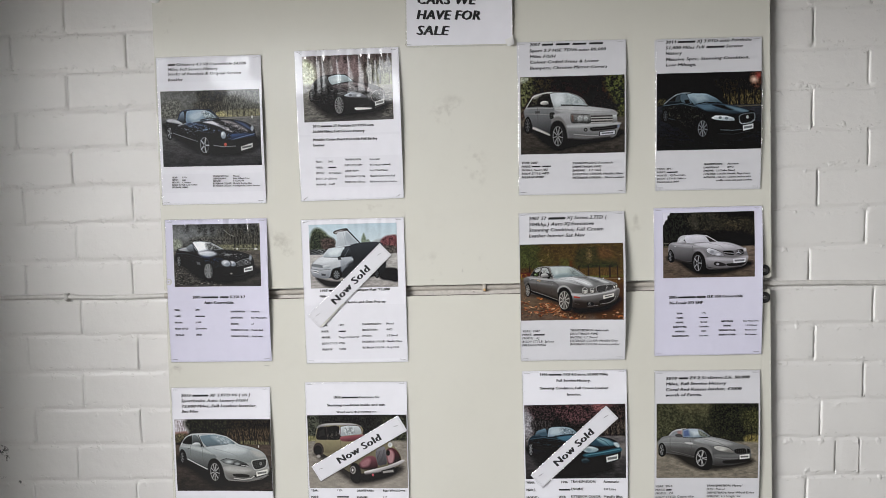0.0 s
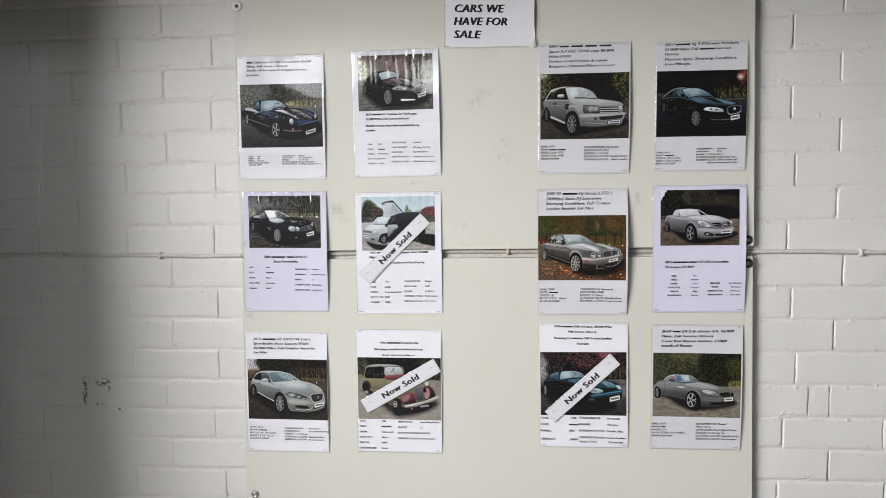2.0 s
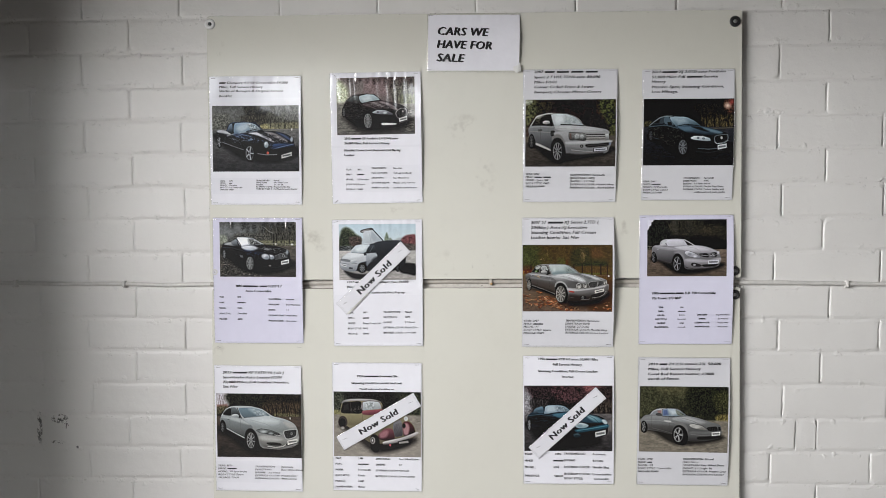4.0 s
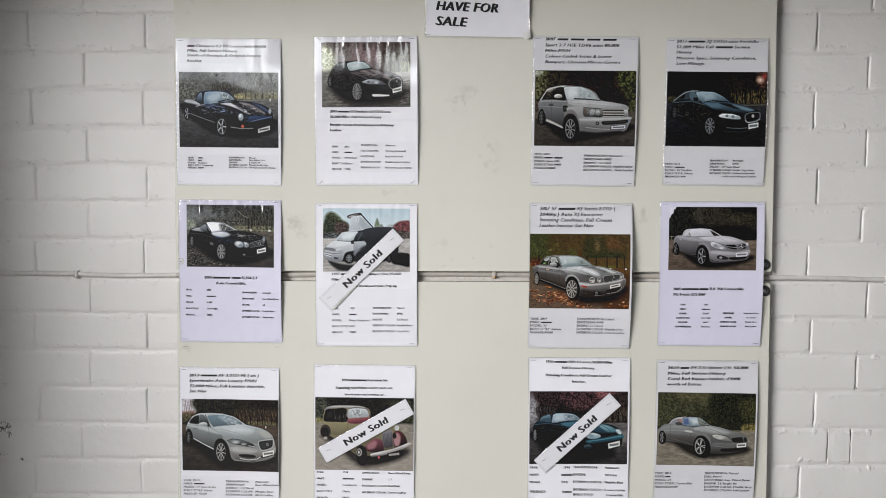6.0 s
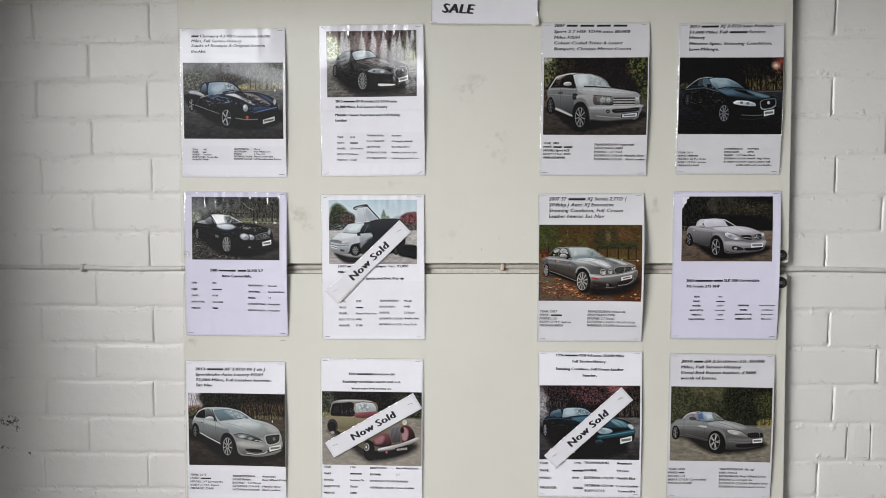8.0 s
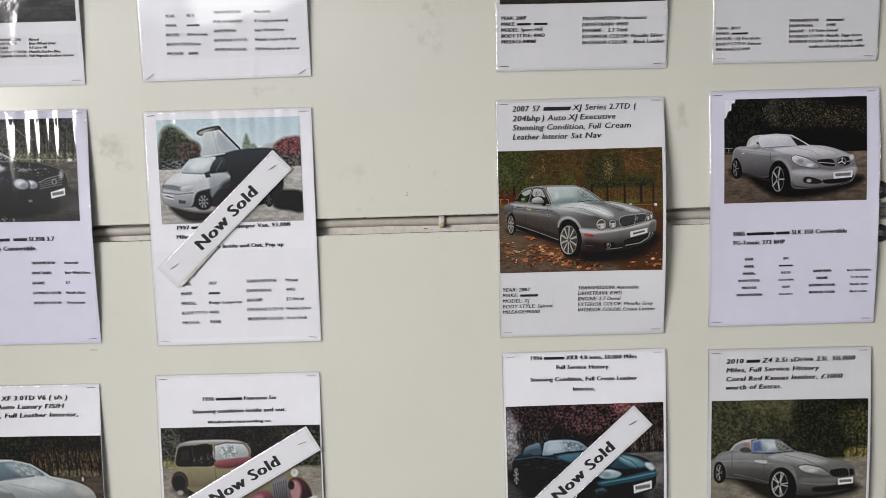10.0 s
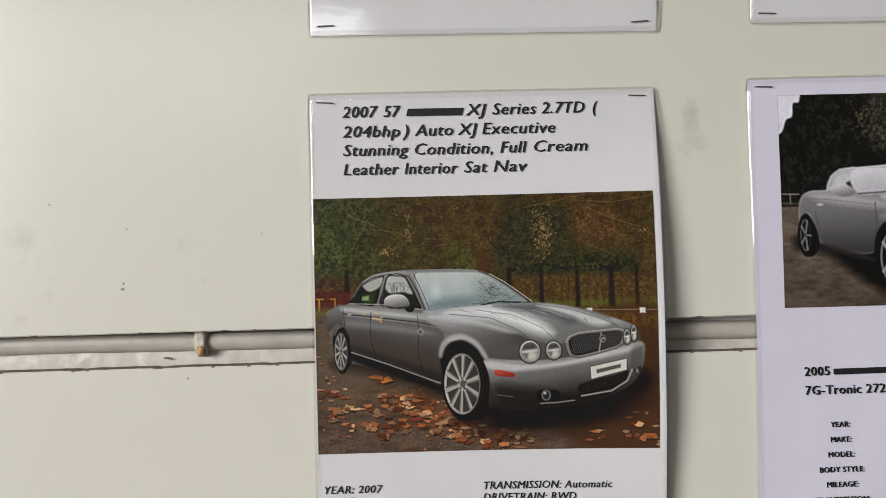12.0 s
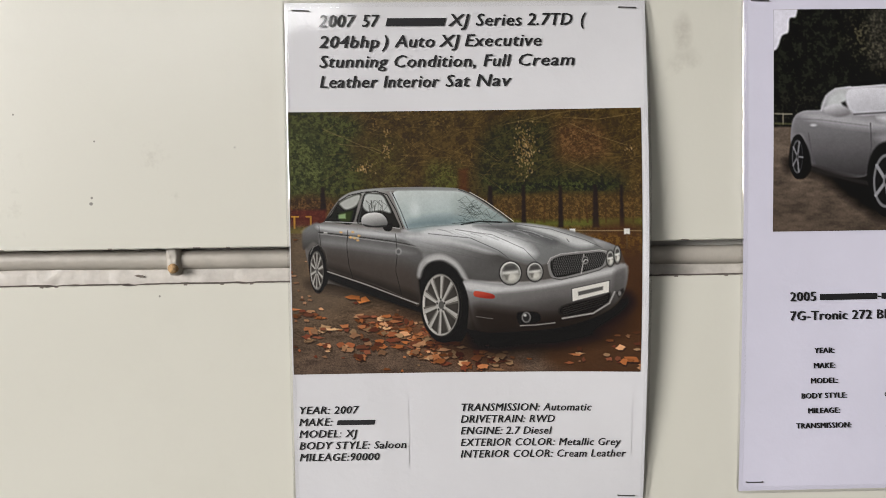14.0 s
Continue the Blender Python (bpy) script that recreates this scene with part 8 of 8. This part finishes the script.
s5 = Sheet(-0.3797, 1.4735, 0.2185, 0.3040, 0.0, 0.0045, 0.002, 0.0021, 9, 5)
poster(s5, "laminated sale poster of a black convertible with rippled top edge", ((339.8, 356), (493, 355.6), (494.3, 465.5), (340.6, 465.5)), (-0.4715, 1.614, -0.287, 1.483), black_roadster, 280, 15,
       at(G3, heads(("2005 [8] [4] SL350 3.7", 148, 226, 378), ("Auto Convertible.", 197, 129, 402), cap=12, italic=False)),
       at(G3, rows("YEAR:|2005;MAKE:|[8];MODEL:|SL350;BODY STYLE:|Convertible;MILEAGE:|60000", 69, 430, 27, 7.5, 55, False, 1, (157,)) + rows("TRANSMISSION:|Automatic;DRIVETRAIN:|Rear Wheel Drive;ENGINE:|3.7;EXTERIOR COLOR:|Metallic Black;INTERIOR COLOR:|Grey Leather", 308, 439, 26.5, 7.5, 76, False, 1, (396,))),
       (), LILAC, lean=(0, 2, 3, -4))

s6 = Sheet(-0.0920, 1.4690, 0.2165, 0.3045, -0.45, 0.0015, 0.001, 0.0013, 9, 6)
poster(s6, "laminated sale poster of a silver camper van", ((579.4, 359.8), (732.7, 360.6), (734.4, 471), (580.7, 472)), (-0.1835, 1.6095, -0.0005, 1.4765), camper, 280, 16,
       at(G3, heads(("1997 [5] [5] Camper Van. 93,000", 691, 299, 359), ("Miles", 691, 38, 383), ("Condition Inside and Out, Pop up", 735, 236, 411), cap=11, italic=False)),
       at(G3, rows("YEAR:|1997;MAKE:|[5];MODEL:|Bongo Campervan;BODY STYLE:|4WD;MILEAGE:|93000", 695, 508, 26, 9, 68, False, 0.7, (768,)) + rows("TRANSMISSION:|Manual;DRIVETRAIN:|4WD;ENGINE:|2.5 Diesel;EXTERIOR COLOR:|Metallic Silver;INTERIOR COLOR:|Grey Cloth", 868, 506, 25.5, 9, 98, False, 0.7, (972,))),
       [(569, 502, 748, 600)], lean=(-12, 0, 3, 8))

s7 = Sheet(0.3577, 1.4720, 0.2165, 0.3085, -0.3, 0.0085, 0.0008, 0.0003, 5, 7, 0.0005)
poster(s7, "laminated sale poster of a grey saloon on autumn leaves", ((509, 199), (1136, 197), (1128, 659), (514.5, 664)), (0.2515, 1.561, 0.4605, 1.4035), grey_saloon, 560, 17,
       heads(("2007", 565, 67, 52), ("57", 641, 33, 52), ("[6]", 683, 106, 52), ("XJ", 795, 39, 51.5), ("Series", 843, 84, 51), ("2.7TD", 935, 82, 50.5), ("(", 1029, 12, 50.5),
             ("204bhp", 565, 108, 88), (")", 678, 11, 87.5), ("Auto", 700, 72, 87.5), ("XJ", 779, 38, 87), ("Executive", 823, 139, 86.5), ("Stunning", 565, 124, 122), ("Condition,", 696, 149, 122), ("Full", 856, 52, 121.5),
             ("Cream", 917, 104, 121), ("Leather", 565, 106, 157), ("Interior", 678, 102, 157), ("Sat", 789, 46, 156.5), ("Nav", 843, 66, 156), cap=22, bold=0.5),
       rows("YEAR: 2007;MAKE: [6];MODEL: XJ;BODY STYLE: Saloon;MILEAGE:90000", 522, 736, 21.6, 14.5, 197, True, 0.7) + rows("TRANSMISSION: Automatic;DRIVETRAIN: RWD;ENGINE: 2.7 Diesel;EXTERIOR COLOR: Metallic Grey;INTERIOR COLOR: Cream Leather", 817, 734, 21.5, 14.5, 305, True, 0.7),
       [(517, 716, 724, 838), (758, 708, 1131, 842)], DIMMED_PAPER, lean=(3, 2, 3, 2))

s8 = Sheet(0.6322, 1.4790, 0.2190, 0.3060, -0.4, 0.0045, 0.0035, 0.0005, 7, 8)
poster(s8, "laminated sale poster of a silver convertible on lilac paper", ((1193.6, 351), (1348.8, 351.8), (1347.6, 463.5), (1192, 464)), (0.5420, 1.6205, 0.7245, 1.488), silver_roadster, 460, 18,
       at(G4, heads(("2005 [8]-[4] SLK 350 Convertible", 648, 300, 407), ("7G-Tronic 272 BHP", 648, 139, 431), cap=12, italic=False)),
       at(G4, centred("YEAR:;MAKE:;MODEL:;BODY STYLE:;MILEAGE:;TRANSMISSION:", 692, 473, 19.1, 7.2, 70, 1) + centred("2005;[8];SLK350;Convertible;60000;Automatic", 789, 473, 19.1, 6.6, 42, 0.4)
          + centred("DRIVETRAIN:;ENGINE:;EXTERIOR COLOR:;INTERIOR COLOR:", 885, 510, 19, 7.2, 70, 1) + centred("Rear Wheel Drive;3.5 V6 Petrol;Metallic Silver;Black Leather", 981, 510, 19, 6.8, 62, 0.5)),
       (), LILAC, lean=(2, 0, 0, 2))

s9 = Sheet(-0.3845, 1.1130, 0.2150, 0.3115, 0.0, 0.003, 0.001, 0.0003, 6, 9)
poster(s9, "laminated sale poster of a silver estate car", ((334.4, 698.7), (504.5, 699.5), (504.5, 825.5), (334.4, 825.5)), (-0.4865, 1.199, -0.279, 1.0425), silver_estate, 280, 19,
       at(G5, heads(("2013 [6] XF 3.0TD V6 ( s/s )", 95, 312, 100), ("Sportbrake Auto Luxury F/S/H", 95, 302, 124), ("72,000 Miles, Full Leather Interior,", 95, 339, 148), ("Sat Nav", 95, 78, 171), cap=13)),
       at(G5, rows("YEAR: 2013;MAKE: [6];MODEL: XF Sportbrake;BODY STYLE: Estate;MILEAGE: 72000", 64, 570, 15.4, 9, 148, True) + rows("TRANSMISSION:|Automatic;DRIVETRAIN:|Rear Wheel Drive;ENGINE:   3.0 Diesel;EXTERIOR COLOR:|Metallic Silver;INTERIOR COLOR:|Black Leather", 253, 574, 15.2, 9, 130, True, 1, (387,))),
       [(333, 834, 420, 877)], lean=(-3, 2, 0, 0))

s10 = Sheet(-0.0955, 1.1200, 0.2175, 0.3160, 0.0, 0.0012, 0.0008, 0.0003, 6, 10)
poster(s10, "laminated sale poster of a maroon vintage saloon", ((567.9, 694), (741.5, 694.8), (743.5, 822.8), (569.8, 822.8)), (-0.2005, 1.2065, 0.010, 1.048), vintage_saloon, 280, 20,
       at(G5, heads(("1936 [8] Fourteen Six", 772, 206, 116), ("Stunning condition inside and out.", 745, 259, 150), cap=11.5, italic=False) + heads(("Would make ideal wedding car.", 786, 178, 179), cap=8.5, italic=False)),
       at(G5, rows("YEAR:|1936;MAKE:|[8];MODEL:|Fourteen Six;BODY STYLE:|Classic;MILEAGE:|23000;TRANSMISSION:|Manual", 667, 530, 29, 9.5, 88, False, 1, (783,)) + rows("DRIVETRAIN:|Rear Wheel Drive;ENGINE:|1.7;EXTERIOR COLOR:|Red/Gold;INTERIOR COLOR:|Cream Leather", 872, 532, 29.5, 9.5, 112, False, 1, (989,))),
       (), lean=(0, 0, 0, 30))

s11 = Sheet(0.3625, 1.1425, 0.2170, 0.3125, -0.6, 0.0014, 0.0008, 0.0003, 6, 11)
poster(s11, "laminated sale poster of a blue convertible", ((948, 681.7), (1122, 679.6), (1121.5, 809), (948, 810.8)), (0.2575, 1.226, 0.466, 1.068), blue_convertible, 280, 21,
       at(G6, heads(("1996 [6] XK8 4.0 auto, 50,000 Miles", 113, 291, 52), ("Full Service History.", 184, 146, 78), ("Stunning Condition, Full Cream Leather", 113, 291, 110), ("Interior,", 228, 61, 137), cap=11.5, italic=False)),
       at(G6, rows("YEAR:;MAKE:;MODEL:", 46, 516, 32.5, 11, 53, False) + rows("MILEAGE:|50000", 48, 623, 29, 11, 73, False, 1, (190,)) + rows("  1996;[6];XK8", 186, 514, 32.5, 11, 50, False)
          + rows("TRANSMISSION:|Automatic;ENGINE:|4.0 Litre;EXTERIOR COLOR:|Metallic Blue", 238, 512, 32.5, 11, 130, False, 1, (378,)) + rows("INTERIOR COLOR:|Cream Leather;BODY STYLE:|  Convertible", 240, 611, 22.5, 11, 128, False, 1, (376,))),
       (), lean=(0, 0, 0, 0))

s12 = Sheet(0.6325, 1.1420, 0.2165, 0.3090, 0.0, 0.0035, 0.001, 0.0003, 6, 12)
poster(s12, "laminated sale poster of a grey open two-seater", ((1176, 681), (1350, 683), (1345.8, 811.6), (1173.7, 810)), (0.5295, 1.2265, 0.736, 1.069), grey_roadster, 280, 22,
       at(G6, heads(("2010 [3] Z4 2.5i sDrive 23i. 50,000", 648, 355, 75), ("Miles, Full Service History", 647, 258, 99), ("Coral Red Kansas leather, £3000", 646, 322, 123), ("worth of Extras.", 645, 156, 146), cap=13)),
       at(G6, rows("YEAR: 2010;MAKE: [3];MODEL: Z4;BODY STYLE: Convertible;MILEAGE:50,000", 596, 535, 15.3, 9.5, 165, True) + rows("TRANSMISSION: Manual;FUEL: Petrol;DRIVETRAIN: Rear Wheel Drive;ENGINE: 2.5 Stright Six;EXTERIOR COLOR: Metallic Grey;INTERIOR COLOR: Red Leather", 815, 535, 15.2, 9.5, 212, True)),
       [(1172, 820, 1240, 858), (1258, 820, 1347, 864)], DIMMED_PAPER, lean=(2, 0, 2, 2))


def title_sign():
    sheet = Sheet(0.1350, 2.0305, 0.2180, 0.1350, 0.4, 0.004, 0.002, 0.0013, 7, 13)
    sheet.layout(((745.4, 38), (908.9, 33), (909, 136), (747.8, 137)), (0.026, 2.098, 0.244, 1.963))
    holder = new("title_sign")
    holder.matrix_world = pose(sheet.x, FACE, sheet.z, 0, sheet.turn, 0)
    w, h = sheet.w / 2, sheet.h / 2
    part("paper", sheet.grid_mesh("paper", PAPER, -w + 0.003, w - 0.003, -h + 0.004, h - 0.003, 0.0005, 40, 26), None, holder)
    sheet.text("title_text", at((340, 0, 2.57), heads(("CARS WE", 1089, 234, 188), ("HAVE FOR", 1089, 249, 245), ("SALE", 1090, 130, 303), cap=36)), holder, 0.0010)
    part("laminate", sheet.grid_mesh("laminate", FILM, -w, w, -h, h, 0.0014, 60, 36, None, 0.00125, 0.005), None, holder, "clear glossy margin of laminating film")
    for sx, sz, t in ((-w + 0.008, h - 0.005, 0), (w - 0.016, h - 0.004, 0), (-w + 0.006, -h + 0.006, 5)):
        staple(sheet, holder, sx, sz, t, 0.0125)
    bm = bmesh.new()
    rng = random.Random(4)
    ring = [bm.verts.new((w - 0.006 + 0.011 * math.cos(a) * rng.uniform(0.5, 1.1), -0.0062 - rng.uniform(0, 0.0012), -h + 0.008 + 0.012 * math.sin(a) * rng.uniform(0.5, 1.1))) for a in [k * math.tau / 11 for k in range(11)]]
    top = bm.verts.new((w - 0.006, -0.0082, -h + 0.007))
    for k in range(11):
        bm.faces.new((ring[k], ring[(k + 1) % 11], top))
    part("torn_corner", bm, WHITE_CAP, holder, "white torn tape on the corner", True)
    return tagged(holder, "laminated paper title sign stapled to the cream panel", "sign")


title_sign()


def sold_strip(host, name_label, ends, turn_text, width, tape=False):
    """A cut laminated paper strip stapled slantwise over a poster. ends: the middles of its two short sides, in the poster's layout."""
    (ax, az), (bx, bz) = host.spot(*ends[0]), host.spot(*ends[1])
    length, angle = math.hypot(bx - ax, bz - az), math.degrees(math.atan2(bz - az, bx - ax))
    cx, cz = (ax + bx) / 2, (az + bz) / 2
    strip = Sheet(cx, cz, length, width, 0, 0.0006, 0.0006, 0.0, 3, 3, 0.0)
    ca, sa = math.cos(radians(angle)), math.sin(radians(angle))
    strip.bulge = lambda x, z: host.bulge(cx + x * ca - z * sa, cz + x * sa + z * ca) + 0.0017
    holder = new("sold_strip")
    holder.matrix_world = pose(host.x, FACE, host.z, 0, host.turn, 0) @ pose(cx, 0, cz, 0, -angle, 0)
    w, h = length / 2, width / 2
    part("paper", strip.grid_mesh("paper", STRIP_PAPER, -w, w, -h, h, 0.0006, 40, 10), None, holder)
    strip.layout(((-w * 1000, -h * 1000), (w * 1000, -h * 1000), (w * 1000, h * 1000), (-w * 1000, h * 1000)), (cx - w, cz + h, cx + w, cz - h))
    strip.text("sold_text", [("Now Sold", -53 + turn_text, 7.5, 15.5, 106, False, 1)], holder, 0.0008)
    part("laminate", strip.grid_mesh("laminate", FILM, -w - 0.001, w + 0.001, -h - 0.0015, h + 0.0015, 0.0011, 40, 10, None, 0.001), None, holder, "clear glossy margin of laminating film")
    for x in (-w + 0.017, w - 0.017):
        staple(strip, holder, x, 0.004 if x < 0 else 0.002, 12)
    if tape:
        rng = random.Random(7)
        bm = bmesh.new()
        n = 26
        top = [bm.verts.new((-w + 0.002 + 0.075 * k / n, -0.0046, -h + 0.001 + rng.uniform(-0.0006, 0.0006))) for k in range(n)]
        low = [bm.verts.new((-w + 0.004 + 0.073 * k / n, -0.0044, -h - 0.0035 * (1 - 0.5 * k / n) + rng.uniform(-0.0008, 0.0008))) for k in range(n)]
        for k in range(n - 1):
            bm.faces.new((top[k], top[k + 1], low[k + 1], low[k]))
        part("torn_tape", bm, TAPE, holder, "grubby torn clear tape")
    return tagged(holder, name_label, "paper strip", "now sold strips")


sold_strip(s6, "white strip of paper with black lettering over the camper van poster", ((584.5, 530.5), (713.3, 406)), 2, 0.0345, True)
sold_strip(s10, "white strip of paper with black lettering over the vintage car poster", ((582, 797), (734.8, 708.8)), -1, 0.0375)
sold_strip(s11, "white strip of paper with black lettering over the blue car poster", ((966.4, 814.2), (1099.5, 693.2)), -2, 0.0365)


# ---- loose staples left in the panel ----
for x, z, t in ((-0.478, 1.312, 5), (-0.283, 1.313, 2)):
    bm = bmesh.new()
    box(bm, -0.005, 0.005, -0.0004, 0.0006, -0.0003, 0.0003)
    ob = part("loose_staple", bm, STAPLE)
    ob.matrix_world = pose(x, FACE, z, 0, t, 0)
    tagged(ob, "old wire staple stuck in the cream panel", "staple", "loose staples")


# ---- the bricks, painted over ----
PITCH_X, PITCH_Z, JOINT = 0.2410, 0.0797, 0.0030


def brick_mesh(seed, wide):
    """A brick's painted face: uneven, its edges softened by paint, a corner or two gone, half the mortar round it."""
    rng = random.Random(seed)
    bm = bmesh.new()
    w, h = wide - JOINT - 0.001, PITCH_Z - 0.0115
    us = [-0.5, -0.484] + [-0.44 + 0.08 * k for k in range(12)] + [0.484, 0.5]
    vs = [-0.5, -0.455, -0.3, -0.1, 0.1, 0.3, 0.455, 0.5]
    nx, nz = len(us), len(vs)
    wob = lambda a, b_, f=22: noise.noise(Vector((a * f, b_ * f, seed * 3.7)))  # noqa: E731
    ring_i = [(k, 0) for k in range(nx)] + [(nx - 1, k) for k in range(1, nz)] + [(k, nz - 1) for k in range(nx - 2, -1, -1)] + [(0, k) for k in range(nz - 2, 0, -1)]
    chips = {(i, j): rng.random() < 0.3 for i in (0, nx - 1) for j in (0, nz - 1)}
    grid = {}
    for i in range(nx):
        for j in range(nz):
            x, z, drop = us[i] * w, vs[j] * h, 0.0
            if i in (0, nx - 1):
                x += wob(x, z, 100) * 0.0026
            if j in (0, nz - 1):
                z += wob(x + 5, z, 38) * 0.0036 + wob(x + 9, z, 120) * 0.0012
                drop = 0.0003
            if chips.get((i, j)):
                x, z, drop = x * 0.985, z * 0.86, 0.0010
            grid[i, j] = bm.verts.new((x, -0.0011 * wob(x, z, 14) - 0.0005 * wob(x, z, 45) + drop, z))
    for i in range(nx - 1):
        for j in range(nz - 1):
            bm.faces.new((grid[i, j], grid[i + 1, j], grid[i + 1, j + 1], grid[i, j + 1]))
    last = [grid[k] for k in ring_i]
    reach = 0.0013 if rng.random() < 0.28 else 0.0027
    for gx, gz, y in ((0.0004, 0.0020, 0.0011), (reach, 0.0055, 0.0016)):
        now = []
        for v in (grid[k] for k in ring_i):
            x, z = v.co.x, v.co.z
            end = abs(x) > w / 2 - 0.004 and abs(z) < h / 2 - 0.004
            now.append(bm.verts.new((x * (1 + 2 * gx / w), y * (0.8 if end else 1.0) + 0.0005 * wob(x + 3, z, 40), z * (1 + 2 * gz / h))))
        for k in range(len(now)):
            j = (k + 1) % len(now)
            bm.faces.new((last[k], last[j], now[j], now[k]))
        last = now
    return mesh_of("brick", bm, BRICK_PAINT, True)


stretchers = [brick_mesh(k, PITCH_X) for k in range(14)]
rng = random.Random(21)
# upright joints that stray from the bond, by course: (side, course): their places
STRAY = {(1, -10): (0.870, 1.112), (1, -11): (0.902, 0.949, 1.20), (1, -8): (0.855, 1.088), (1, -6): (0.841, 1.086), (1, -4): (0.855, 1.088), (1, -7): (0.971, 1.205), (-1, -11): (-0.938, -0.711), (-1, -13): (-0.944, -0.704), (-1, -12): (-0.813, -0.583)}


def joints(side, n):
    """The upright joints of a course on one side of the board, from the board outwards."""
    long = n % 2 == 1
    first = ((-0.688 if long else -0.563) if side < 0 else (0.953 if long else 0.839))
    xs = list(STRAY.get((side, n), ())) or [first + side * (PITCH_X * k + rng.uniform(-0.006, 0.006)) for k in range(2)]
    xs = sorted(xs, key=lambda x: x * side)
    while abs(xs[0]) > 0.48 if side < 0 else xs[0] > 0.74:
        xs.insert(0, xs[0] - side * PITCH_X)
    while abs(xs[-1]) < 1.45:
        xs.append(xs[-1] + side * (PITCH_X + rng.uniform(-0.006, 0.006)))
    return sorted(xs)


def lay_brick(x0, x1, n):
    x = (x0 + x1) / 2
    ob = part("brick", rng.choice(stretchers), None, north)
    z = 1.9405 + PITCH_Z * (n + 0.5) + 0.0053 * (x - 0.07)
    turn = pose(x, WALL_Y + rng.uniform(-0.0004, 0.0005), z + rng.uniform(-0.0012, 0.0012), rng.uniform(-0.5, 0.5), rng.uniform(-0.25, 0.25) - 0.3, rng.uniform(-0.14, 0.14))
    ob.matrix_basis = turn @ Matrix.Diagonal(((x1 - x0) / PITCH_X, 1, 1, 1))


for n in range(-18, 6):
    z = 1.9405 + PITCH_Z * (n + 0.5)
    west, east = joints(-1, n), joints(1, n)
    for x0, x1 in (*zip(west, west[1:]), *zip(east, east[1:])):
        lay_brick(x0, x1, n)
    if abs(z - 1.468) < 0.06 or z < BOTTOM + 0.05 or z > TOP - 0.05:
        count = round((east[0] - west[-1]) / PITCH_X)
        for k in range(count):
            lay_brick(west[-1] + (east[0] - west[-1]) * k / count, west[-1] + (east[0] - west[-1]) * (k + 1) / count, n)
